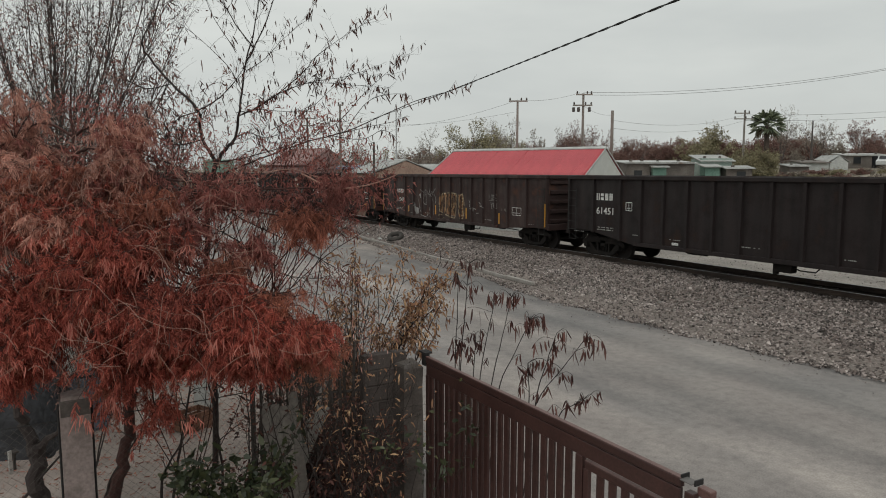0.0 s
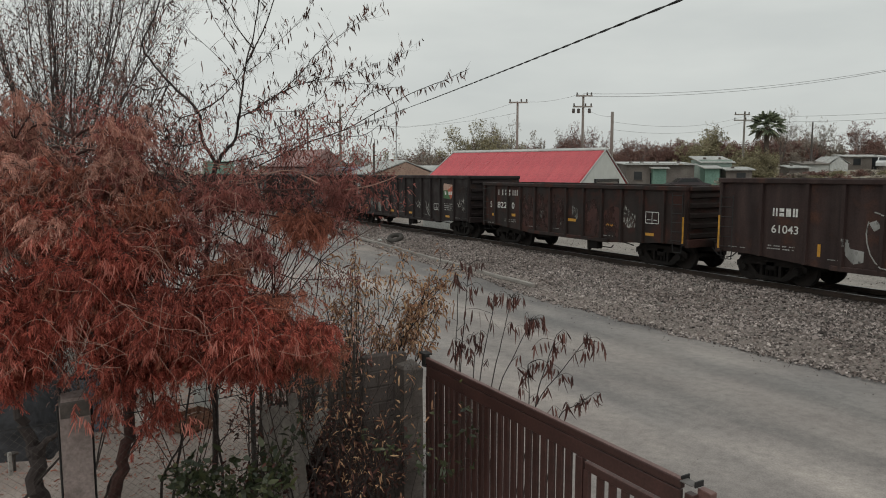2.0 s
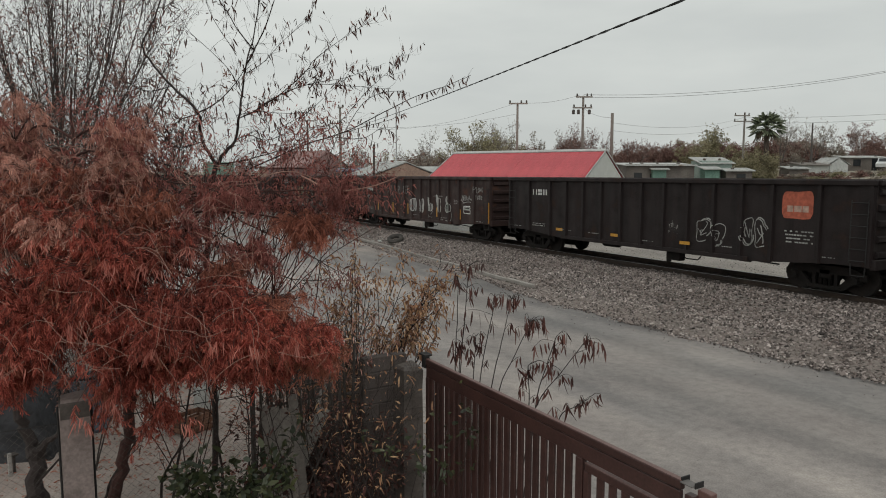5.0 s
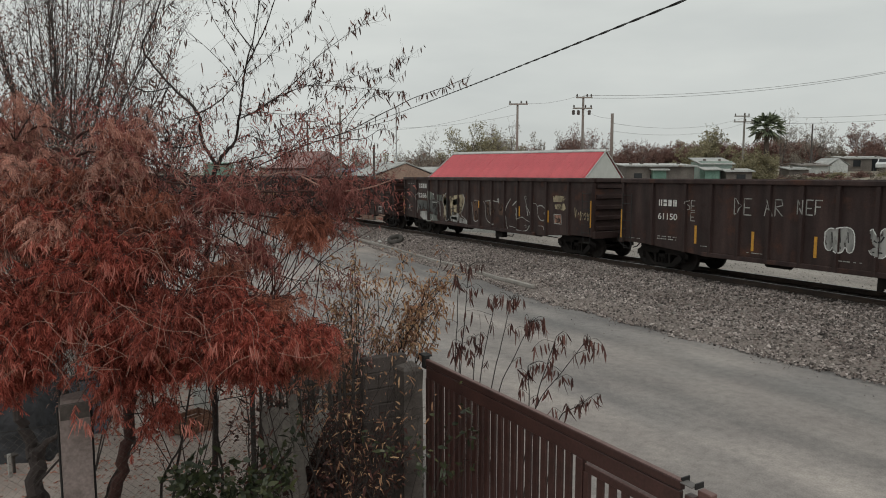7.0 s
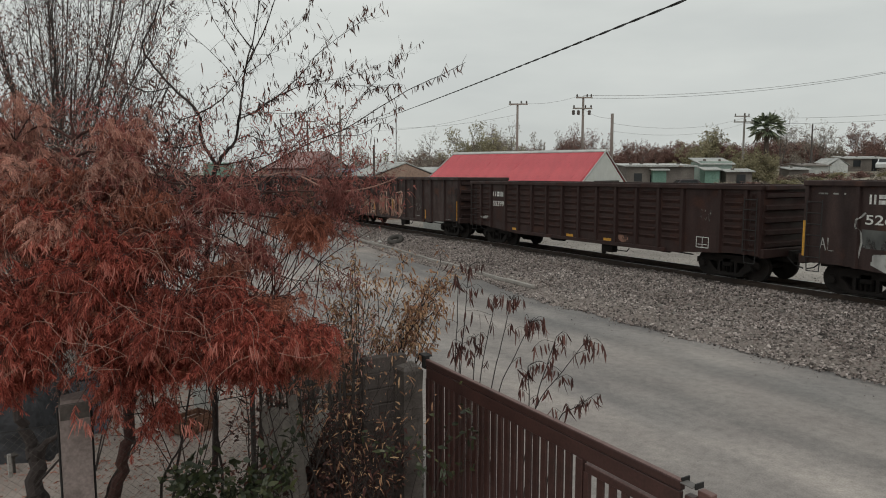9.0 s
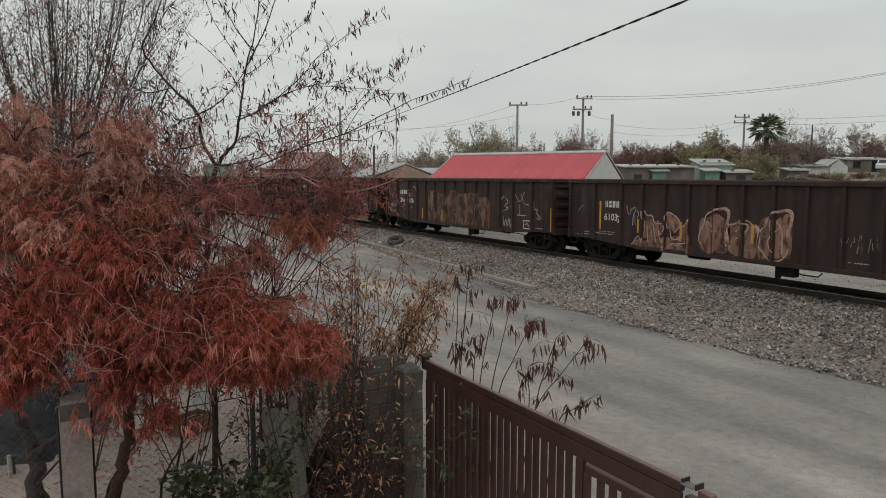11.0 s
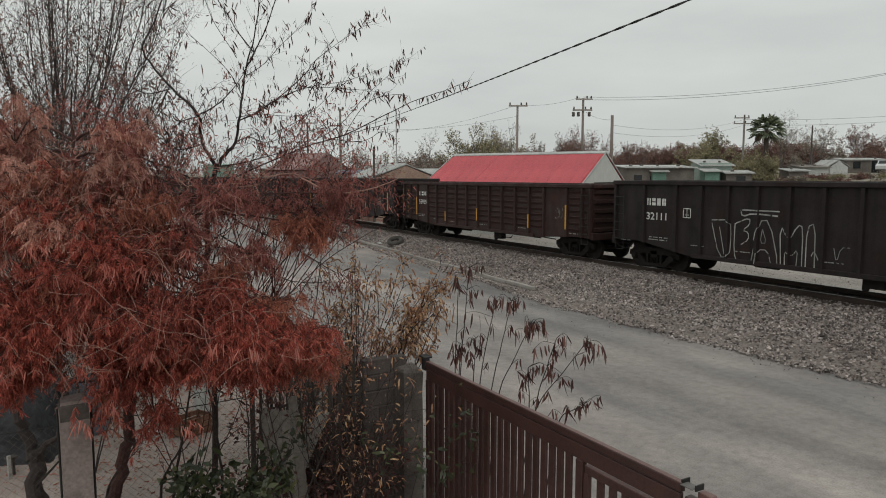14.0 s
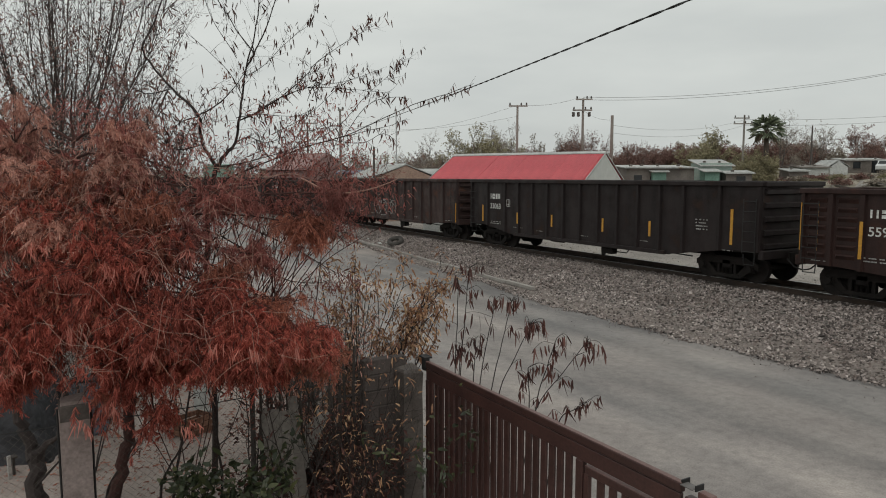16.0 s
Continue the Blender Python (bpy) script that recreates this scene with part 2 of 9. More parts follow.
M_POLE_DARK = rough_surface("dark_pole", (0.07, 0.06, 0.055), (0.12, 0.105, 0.095), 18, 1.5, stretch=(1, 1, 0.15))
M_BARK = rough_surface("grey_brown_bark", (0.075, 0.058, 0.050), (0.14, 0.108, 0.092), 40, 5, 0.95, 0.6, 0.01, (1, 1, 0.3))
M_BARK_DARK = rough_surface("dark_bark", (0.026, 0.020, 0.019), (0.055, 0.042, 0.038), 40, 5, 0.95, 0.6, 0.01, (1, 1, 0.3))
M_BARK_GREY = rough_surface("dull_grey_bark", (0.045, 0.036, 0.033), (0.095, 0.076, 0.068), 40, 5, 0.95, 0.6, 0.01, (1, 1, 0.3))
M_BARK_RED = rough_surface("reddish_bark", (0.040, 0.017, 0.014), (0.090, 0.041, 0.034), 40, 5, 0.95, 0.6, 0.01, (1, 1, 0.3))
M_TWIG = rough_surface("grey_twig", (0.11, 0.09, 0.082), (0.18, 0.15, 0.138), 40, 4, 0.95, 0.3, 0.004)
M_RED = leafy("rust_red_needles", [(0.101, 0.0208, 0.0156), (0.228, 0.0439, 0.0323), (0.366, 0.0743, 0.0529), (0.455, 0.107, 0.0721), (0.567, 0.182, 0.127), (0.315, 0.0585, 0.0421)])
M_TAN = leafy("tan_needles", [(0.265, 0.12, 0.0925), (0.468, 0.213, 0.161), (0.657, 0.366, 0.284), (0.505, 0.286, 0.237)])
M_RUSTNEEDLE = leafy("rust_brown_needles", [(0.148, 0.0455, 0.0312), (0.295, 0.101, 0.065), (0.443, 0.163, 0.104), (0.354, 0.13, 0.0858)])
M_PURPLE = leafy("dull_maroon_leaf", [(0.158, 0.0482, 0.042), (0.282, 0.087, 0.0739), (0.398, 0.156, 0.129), (0.248, 0.0933, 0.0778)])
M_BROWNLEAF = leafy("dry_brown_leaf", [(0.040, 0.018, 0.016), (0.09, 0.034, 0.028), (0.14, 0.058, 0.045), (0.06, 0.024, 0.021)])
M_GREYLEAF = leafy("grey_olive_leaf", [(0.17, 0.142, 0.12), (0.28, 0.245, 0.195), (0.37, 0.325, 0.27), (0.23, 0.175, 0.145)])
M_YELLOWLEAF = leafy("faded_ochre_leaf", [(0.228, 0.113, 0.0681), (0.456, 0.247, 0.136), (0.593, 0.384, 0.216), (0.342, 0.175, 0.102), (0.149, 0.0732, 0.0522)])
M_GREEN = leafy("dark_green_leaf", [(0.018, 0.026, 0.013), (0.032, 0.042, 0.018), (0.048, 0.058, 0.024), (0.085, 0.09, 0.036)], 0.45, 0.12)
M_OLIVE = leafy("olive_scrub_leaf", [(0.19, 0.17, 0.10), (0.29, 0.26, 0.155), (0.36, 0.325, 0.20), (0.26, 0.215, 0.145)])
M_RUST = leafy("rusty_scrub_leaf", [(0.13, 0.069, 0.0589), (0.213, 0.115, 0.0957), (0.291, 0.175, 0.147), (0.177, 0.0984, 0.0828)])
M_PINKTWIG = rough_surface("pale_pink_twig", (0.28, 0.15, 0.12), (0.42, 0.25, 0.20), 40, 4, 0.9, 0.3, 0.004)
M_SPRAY = leafy("pale_salmon_needles", [(0.38, 0.11, 0.085), (0.52, 0.17, 0.13), (0.58, 0.25, 0.20), (0.44, 0.12, 0.09)])
M_DARKWOOD = rough_surface("dark_weathered_wood", (0.045, 0.038, 0.034), (0.09, 0.075, 0.066), 30, 4, 0.9, 0.4, 0.004, (1, 1, 0.2))
M_FARWIRE = plain("far_wire", (0.20, 0.20, 0.20), 0.7)
M_POST = rough_surface("pinkish_concrete", (0.15, 0.118, 0.108), (0.26, 0.212, 0.198), 35, 1.6, bump=0.4, distance=0.006, spots=((0.11, 0.09, 0.082), 2.0, 0.58))
M_KERB = rough_surface("pale_kerb_concrete", (0.26, 0.24, 0.22), (0.36, 0.335, 0.305), 35, 1.6, bump=0.4, distance=0.006)
M_POD = leafy("dark_dry_pod", [(0.036, 0.018, 0.016), (0.075, 0.034, 0.028), (0.14, 0.068, 0.054), (0.06, 0.026, 0.022)], 0.7, 0.05)
M_DRYPOD = leafy("brown_dry_pod", [(0.0484, 0.0192, 0.0168), (0.0968, 0.0368, 0.0304), (0.158, 0.068, 0.0528), (0.0748, 0.0288, 0.024)], 0.7, 0.05)
M_PALM = leafy("palm_frond", [(0.075, 0.095, 0.058), (0.13, 0.155, 0.095), (0.20, 0.22, 0.14)], 0.5, 0.1)
M_PALM_DRY = leafy("dead_palm_frond", [(0.09, 0.07, 0.045), (0.15, 0.12, 0.08)])


# ---- mesh tools ----
class Geo:
    """Collects vertices and faces of one mesh."""

    def __init__(self):
        self.v, self.f = [], []

    def add(self, verts, faces):
        k = len(self.v)
        self.v.extend(tuple(p) for p in verts)
        self.f.extend(tuple(i + k for i in face) for face in faces)
        return self

    def box(self, x, y, z, sx, sy, sz, edge=0.0, m=None):
        """A box centred at x, y, z; edge: the width of its chamfers."""
        hx, hy, hz = sx / 2, sy / 2, sz / 2
        e = min(edge, hx * 0.9, hy * 0.9, hz * 0.9)
        verts, faces = [], []
        if e <= 0:
            for a in (-1, 1):
                for b in (-1, 1):
                    for c in (-1, 1):
                        verts.append((a * hx, b * hy, c * hz))
            faces = [(0, 1, 3, 2), (4, 6, 7, 5), (0, 4, 5, 1), (2, 3, 7, 6), (0, 2, 6, 4), (1, 5, 7, 3)]
        else:
            ix = {}
            for a in (-1, 1):
                for b in (-1, 1):
                    for c in (-1, 1):
                        for ax in range(3):
                            p = [a * (hx - e), b * (hy - e), c * (hz - e)]
                            p[ax] = (a * hx, b * hy, c * hz)[ax]
                            ix[a, b, c, ax] = len(verts)
                            verts.append(tuple(p))
            for ax in range(3):
                o1, o2 = [k for k in range(3) if k != ax]
                for s in (-1, 1):
                    ring = []
                    for u, w in ((-1, -1), (1, -1), (1, 1), (-1, 1)):
                        key = [0, 0, 0]
                        key[ax], key[o1], key[o2] = s, u, w
                        ring.append(ix[(*key, ax)])
                    faces.append(tuple(ring if s > 0 else ring[::-1]))
                for u in (-1, 1):
                    for w in (-1, 1):
                        k1, k2 = [0, 0, 0], [0, 0, 0]
                        k1[o1] = k2[o1] = u
                        k1[o2] = k2[o2] = w
                        k1[ax], k2[ax] = -1, 1
                        faces.append((ix[(*k1, o1)], ix[(*k2, o1)], ix[(*k2, o2)], ix[(*k1, o2)]))
            for a in (-1, 1):
                for b in (-1, 1):
                    for c in (-1, 1):
                        faces.append((ix[a, b, c, 0], ix[a, b, c, 1], ix[a, b, c, 2]))
        move = Matrix.Translation((x, y, z)) @ (m if m is not None else Matrix())
        return self.add([move @ Vector(p) for p in verts], faces)

    def tube(self, pts, radii, k=6, caps=True):
        """A tube along pts; radii one number or one a point."""
        pts = [Vector(p) for p in pts]
        if isinstance(radii, (int, float)):
            radii = [radii] * len(pts)
        base = len(self.v)
        ref = None
        for i, p in enumerate(pts):
            d = (pts[min(i + 1, len(pts) - 1)] - pts[max(i - 1, 0)])
            if d.length < 1e-9:
                d = Vector((0, 0, 1))
            d.normalize()
            if ref is None:
                ref = d.orthogonal().normalized()
            u = (ref - d * ref.dot(d))
            u = u.normalized() if u.length > 1e-6 else d.orthogonal().normalized()
            ref = u
            w = d.cross(u)
            for j in range(k):
                a = 2 * math.pi * j / k
                q = p + (u * math.cos(a) + w * math.sin(a)) * radii[i]
                self.v.append((q.x, q.y, q.z))
        for i in range(len(pts) - 1):
            for j in range(k):
                a, b = base + i * k + j, base + i * k + (j + 1) % k
                self.f.append((a, b, b + k, a + k))
        if caps:
            self.f.append(tuple(base + j for j in range(k))[::-1])
            self.f.append(tuple(base + (len(pts) - 1) * k + j for j in range(k)))
        return self

    def disc(self, c, axis, r, width, k=20, inner=0.0):
        """A solid disc (a wheel, a lid) with its axis along a unit vector."""
        a = Vector(axis) * width / 2
        c = Vector(c)
        return self.tube([c - a, c - a * 0.8, c + a * 0.8, c + a], [r * 0.96, r, r, r * 0.96], k)

    def prism(self, outline, axis, a, b):
        """A flat outline (two coordinates a point) drawn out along axis 'x', 'y' or 'z' from a to b."""
        def put(u, w, t):
            return {"x": (t, u, w), "y": (u, t, w), "z": (u, w, t)}[axis]
        n = len(outline)
        verts = [put(u, w, a) for u, w in outline] + [put(u, w, b) for u, w in outline]
        faces = [tuple(range(n))[::-1], tuple(range(n, 2 * n))] + [(i, (i + 1) % n, n + (i + 1) % n, n + i) for i in range(n)]
        return self.add(verts, faces)

    def mesh(self, name, material, smooth=False):
        me = bpy.data.meshes.new(name)
        me.from_pydata(self.v, [], self.f)
        me.materials.append(material)
        if smooth:
            me.shade_smooth()
        me.update()
        return me


def quad_mesh(name, verts, quads, material):
    """A mesh from numpy arrays: n x 3 and m x 4."""
    me = bpy.data.meshes.new(name)
    me.from_pydata(verts.astype(float).tolist(), [], quads.astype(int).tolist())
    me.materials.append(material)
    me.update()
    return me


def part(name, geo, material, parent, label="", at=None, smooth=False):
    """One mesh under a thing or a part. geo: a Geo, or a mesh that others share."""
    me = geo if isinstance(geo, bpy.types.Mesh) else geo.mesh(name, material, smooth)
    ob = new(name, me)
    ob.parent = parent
    if at is not None:
        ob.matrix_basis = at
    if label:
        ob["label"] = label
    return ob


def thing(name, label, category, group="", at=None, kind=""):
    """An empty at the base of a thing that carries its parts."""
    ob = tagged(new(name), label, category, group, kind)
    ob.empty_display_size = 0.2
    if at is not None:
        ob.matrix_basis = at
    return ob


def solid(name, geo, material, label, category="", group="", kind="", at=None, smooth=False):
    """A top-level thing of one mesh."""
    me = geo if isinstance(geo, bpy.types.Mesh) else geo.mesh(name, material, smooth)
    ob = tagged(new(name, me), label, category, group, kind)
    if at is not None:
        ob.matrix_basis = at
    return ob


def leaves(rng, base, way, length, width, droop=0.5, segs=2, curl=0.3):
    """Narrow bent leaves: base and way are n x 3, length and width n. Returns vertices and quads."""
    n = len(base)
    way = way / np.maximum(np.linalg.norm(way, axis=1, keepdims=True), 1e-6)
    side = np.cross(way, rng.normal(size=(n, 3)))
    side /= np.maximum(np.linalg.norm(side, axis=1, keepdims=True), 1e-6)
    bend = rng.normal(size=(n, 3)) * curl
    rows = []
    profile = {1: (0.5, 1.0), 2: (0.45, 1.0, 0.25), 3: (0.35, 1.0, 0.85, 0.12)}[segs]
    for i in range(segs + 1):
        t = i / segs
        p = base + way * (length * t)[:, None] + (bend * (length * t * t)[:, None])
        p[:, 2] -= droop * length * t * t
        w = (width * profile[i] / 2)[:, None]
        rows += [p - side * w, p + side * w]
    verts = np.stack(rows, axis=1).reshape(-1, 3)
    k = 2 * (segs + 1)
    quad = np.array([(2 * i, 2 * i + 1, 2 * i + 3, 2 * i + 2) for i in range(segs)])
    quads = (quad[None] + (np.arange(n) * k)[:, None, None]).reshape(-1, 4)
    return verts, quads


class Wood:
    """The branches of one plant: tubes for the mesh, and points along the twigs for its leaves."""

    def __init__(self, seed):
        self.rng, self.geo, self.twigs, self.steps = random.Random(seed), Geo(), [], (5, 4)

    def limb(self, pts, r0, r1, k=6):
        """A limb through the points, smoothed; returns its finer points."""
        pts = [Vector(p) for p in pts]
        fine = []
        for i in range(len(pts) - 1):
            a, b = pts[i], pts[i + 1]
            pa, nb = pts[max(i - 1, 0)], pts[min(i + 2, len(pts) - 1)]
            for s in range(4):
                t = s / 4
                fine.append(0.5 * ((2 * a) + (b - pa) * t + (2 * pa - 5 * a + 4 * b - nb) * t * t + (3 * a - pa - 3 * b + nb) * t ** 3))
        fine.append(pts[-1])
        n = len(fine) - 1
        fine = [p + Vector((self.rng.gauss(0, 1), self.rng.gauss(0, 1), self.rng.gauss(0, 1))) * r0 * 0.25 for p in fine]
        self.geo.tube(fine, [r0 + (r1 - r0) * i / n for i in range(n + 1)], k)
        return fine

    def grow(self, p, d, length, r, depth, spread=0.7, up=0.1, kids=(4, 6), shrink=0.6, wander=0.18, start=0.25, k=4):
        """A branch from p along d with its side branches; depth 0 bears leaves."""
        rng = self.rng
        n = self.steps[0] if depth else self.steps[1]
        pts, dirs = [Vector(p)], []
        d = Vector(d).normalized()
        for i in range(n):
            d = (d + Vector((rng.gauss(0, wander), rng.gauss(0, wander), rng.gauss(0, wander) + up * 0.5))).normalized()
            dirs.append(d.copy())
            pts.append(pts[-1] + d * (length / n))
        self.geo.tube(pts, [r * (1 - 0.7 * i / n) for i in range(n + 1)], k if depth else 3, False)
        if depth == 0:
            for i in range(1, n + 1):
                self.twigs.append((pts[i], dirs[i - 1]))
            return
        for _ in range(rng.randint(*kids)):
            t = start + (1 - start) * rng.random()
            i = min(int(t * n), n - 1)
            q = pts[i].lerp(pts[i + 1], t * n - i)
            turn = Vector((rng.gauss(0, 1), rng.gauss(0, 1), rng.gauss(0, 1)))
            turn = (turn - dirs[i] * turn.dot(dirs[i])).normalized()
            nd = dirs[i] * (1 - spread * 0.5) + turn * spread
            self.grow(q, nd, length * shrink * rng.uniform(0.7, 1.15), r * 0.5, depth - 1, spread, up, kids, shrink, wander, start, k)
        self.grow(pts[-1], d, length * shrink, r * 0.35, depth - 1, spread, up, kids, shrink, wander, start, k)

    def leaf_mesh(self, name, material, per, length, width, droop=0.5, loose=0.06, along=0.5, segs=2, chance=1.0, pull=(0, 0, 0)):
        rng = np.random.default_rng(self.rng.randint(0, 10 ** 6))
        base, way = [], []
        for p, d in self.twigs:
            if self.rng.random() > chance:
                continue
            for _ in range(per):
                base.append(tuple(p))
                way.append(tuple(d))
        base, way = np.array(base), np.array(way)
        n = len(base)
        base = base + rng.normal(size=(n, 3)) * loose
        way = way * along + rng.normal(size=(n, 3)) * 0.6 + np.array(pull)
        v, q = leaves(rng, base, way, rng.uniform(*length, n), rng.uniform(*width, n), droop, segs)
        return quad_mesh(name, v, q, material)


# ---- ground, street, railway ----
def ease(a, b, t):
    t = min(1, max(0, (t - a) / (b - a)))
    return t * t * (3 - 2 * t)


def ground_z(x, y):
    """Flat by the street; the land beyond the railway climbs slowly."""
    return 2.5 * ease(36, 58, x) + 2.2 * ease(56, 90, x) + 1.2 * ease(95, 180, x)


def build_ground():
    xs = np.concatenate([np.linspace(-3000, -60, 8), np.arange(-40, 200, 4.0), np.linspace(220, 4000, 12)])
    ys = np.concatenate([np.linspace(-3000, -80, 8), np.arange(-60, 220, 8.0), np.linspace(240, 4000, 12)])
    g = Geo()
    n = len(ys)
    g.v = [(float(x), float(y), ground_z(x, y) - 0.012 + (0.12 * noise.noise((x * 0.11, y * 0.11, 3)) if x > 30 else 0)) for x in xs for y in ys]
    g.f = [(i * n + j, (i + 1) * n + j, (i + 1) * n + j + 1, i * n + j + 1) for i in range(len(xs) - 1) for j in range(n - 1)]
    solid("ground", g, M_FIELD, "dry winter scrubland rising gently beyond the railway", "ground", kind="structure", smooth=True)
    g = Geo()
    for x0, x1 in ((-30, 3.9),):
        g.prism([(x0, -40), (x1, -40), (x1, 60), (x0, 60)], "z", -0.2, 0.0)
    solid("yard_ground", g, M_DIRT, "pale bare dirt of the fenced yards", "ground", kind="structure")
    g = Geo()
    xs, ys = np.arange(3.9, 19.6, 0.8), np.concatenate([np.linspace(-120, -8, 8), np.arange(-5, 50, 1.2), np.linspace(55, 600, 20)])
    n = len(ys)
    g.v = [(float(x), float(y), 0.012 + 0.03 * noise.noise((x * 0.35, y * 0.2, 0)) + (0.02 if x > 16 else 0)) for x in xs for y in ys]
    g.f = [(i * n + j, (i + 1) * n + j, (i + 1) * n + j + 1, i * n + j + 1) for i in range(len(xs) - 1) for j in range(n - 1)]
    solid("road", g, M_ROAD, "dusty grey unpaved street with faint wheel tracks", "road", kind="structure", smooth=True)


RAIL_X, RAIL_TOP = 19.66, 0.85
TRACK = RAIL_X + 0.7175


def foot(y):
    """Where the stone apron meets the street."""
    return 14.45 + 0.45 * ease(12, 4, y) + 1.15 * ease(17, 26, y) + 2.1 * ease(26, 46, y) + 0.22 * noise.noise((y * 0.6, 0, 7)) + 0.1 * noise.noise((y * 2.3, 0, 1))


def apron_z(x, y):
    f = foot(y)
    if x < 19.0:
        t = max(0.0, (x - f) / (19.0 - f))
        return 0.035 + 0.63 * (0.55 * t + 0.45 * t ** 2.2)
    if x < 21.8:
        return 0.665
    return max(0.03, 0.665 - 0.27 * (x - 21.8))


def build_ballast():
    ys = np.concatenate([np.linspace(-150, -12, 12), np.arange(-10, 62, 0.3), np.linspace(64, 800, 40)])
    us = np.concatenate([np.linspace(0, 1, 26), np.linspace(1.08, 2.4, 18)])
    g, n = Geo(), len(us)
    for y in ys:
        f = foot(y)
        for u in us:
            x = f + u * (19.0 - f) if u <= 1 else 19.0 + (u - 1) * 4.4
            b = 0.0 if u == 0 else 0.035 * noise.noise((x * 4.1, y * 4.1, 0)) + 0.05 * noise.noise((x * 0.8, y * 0.5, 4))
            g.v.append((x, float(y), apron_z(x, y) + b - (0.05 if u == 0 else 0)))
    g.f = [(i * n + j, i * n + j + 1, (i + 1) * n + j + 1, (i + 1) * n + j) for i in range(len(ys) - 1) for j in range(n - 1)]
    bed = solid("ballast_bed", g, M_BALLAST, "grey crushed-stone railway embankment sloping to the street", "ballast", kind="structure", smooth=True)
    # brown dust that has gathered along the foot
    g, m = Geo(), 9
    rows = np.arange(-10, 62, 0.3)
    for y in rows:
        f = foot(y)
        wide = (19.0 - f) * (0.34 + 0.14 * noise.noise((y * 0.35, 3, 2)) + 0.05 * noise.noise((y * 1.7, 1, 2)))
        for k in range(m):
            x = f + 0.02 + wide * k / (m - 1)
            b = 0.035 * noise.noise((x * 4.1, y * 4.1, 0)) + 0.05 * noise.noise((x * 0.8, y * 0.5, 4))
            g.v.append((x, float(y), apron_z(x, y) + b + (0.016 if 0 < k < m - 1 else -0.03)))
    g.f = [(i * m + j, i * m + j + 1, (i + 1) * m + j + 1, (i + 1) * m + j) for i in range(len(rows) - 1) for j in range(m - 1)]
    solid("gravel_verge", g, M_VERGE, "brown dusty fine gravel along the foot of the stones", "gravel", kind="structure", smooth=True)
    rng = np.random.default_rng(5)
    shape = np.array([(1, 0, 0), (-1, 0, 0), (0, 1, 0), (0, -1, 0), (0, 0, 0.8), (0, 0, -0.8)])
    tri = np.array([(0, 2, 4), (2, 1, 4), (1, 3, 4), (3, 0, 4), (2, 0, 5), (1, 2, 5), (3, 1, 5), (0, 3, 5)])
    n = 96000
    y = 4 + 48 * rng.random(n) ** 1.35
    u = rng.random(n)
    x = np.array([foot(b) - 0.25 + a * (19.55 - foot(b) + 0.25) for a, b in zip(u, y)])
    keep = rng.random(n) < np.clip(0.40 + 1.5 * (u - 0.02), 0, 1)
    x, y = x[keep], y[keep]
    n = len(x)
    z = np.array([apron_z(a, b) + 0.035 * noise.noise((a * 4.1, b * 4.1, 0)) + 0.05 * noise.noise((a * 0.8, b * 0.5, 4)) for a, b in zip(x, y)])
    size = rng.uniform(0.019, 0.052, n) * np.where(rng.random(n) < 0.05, 1.5, 1)
    sc = size[:, None] * rng.uniform(0.6, 1.25, (n, 3))
    jit = shape[None] * rng.uniform(0.7, 1.3, (n, 6, 1)) + rng.normal(size=(n, 6, 3)) * 0.18
    v = jit * sc[:, None, :]
    a, b = rng.uniform(0, 6.28, n), rng.uniform(-0.7, 0.7, n)
    ca, sa, cb, sb = np.cos(a)[:, None], np.sin(a)[:, None], np.cos(b)[:, None], np.sin(b)[:, None]
    vx, vy, vz = v[..., 0], v[..., 1] * cb - v[..., 2] * sb, v[..., 1] * sb + v[..., 2] * cb
    v = np.stack([vx * ca - vy * sa + x[:, None], vx * sa + vy * ca + y[:, None], vz + (z + size * 0.25)[:, None]], axis=2).reshape(-1, 3)
    f = (tri[None] + (np.arange(n) * 6)[:, None, None]).reshape(-1, 3)
    # fine gravel strewn over the edge of the street
    m = 3600
    py = 4 + 40 * rng.random(m) ** 1.2
    px = np.array([foot(b) for b in py]) + 0.3 - rng.exponential(0.28, m)
    s = rng.uniform(0.008, 0.024, m)
    pv = (shape[None] * rng.uniform(0.6, 1.3, (m, 6, 1)) * s[:, None, None] + np.stack([px, py, np.full(m, 0.035)], axis=1)[:, None, :]).reshape(-1, 3)
    v, f = np.concatenate([v, pv]), np.concatenate([f, (tri[None] + (np.arange(m) * 6)[:, None, None]).reshape(-1, 3) + len(v)])
    # stones on the far shoulder of the track
    m = 2500
    qy, qx = -6 + 58 * rng.random(m), 20.0 + 10.5 * rng.random(m) ** 1.3
    s = rng.uniform(0.016, 0.04, m)
    qz = np.array([max(apron_z(a, b), 0.05) for a, b in zip(qx, qy)]) + s * 0.3
    pv = (shape[None] * rng.uniform(0.6, 1.3, (m, 6, 1)) * s[:, None, None] + np.stack([qx, qy, qz], axis=1)[:, None, :]).reshape(-1, 3)
    v, f = np.concatenate([v, pv]), np.concatenate([f, (tri[None] + (np.arange(m) * 6)[:, None, None]).reshape(-1, 3) + len(v)])
    tagged(new("ballast_stones", quad_mesh("ballast_stones", v, f, M_STONE)), "loose angular grey ballast stones on the embankment", "stones", kind="stuff")


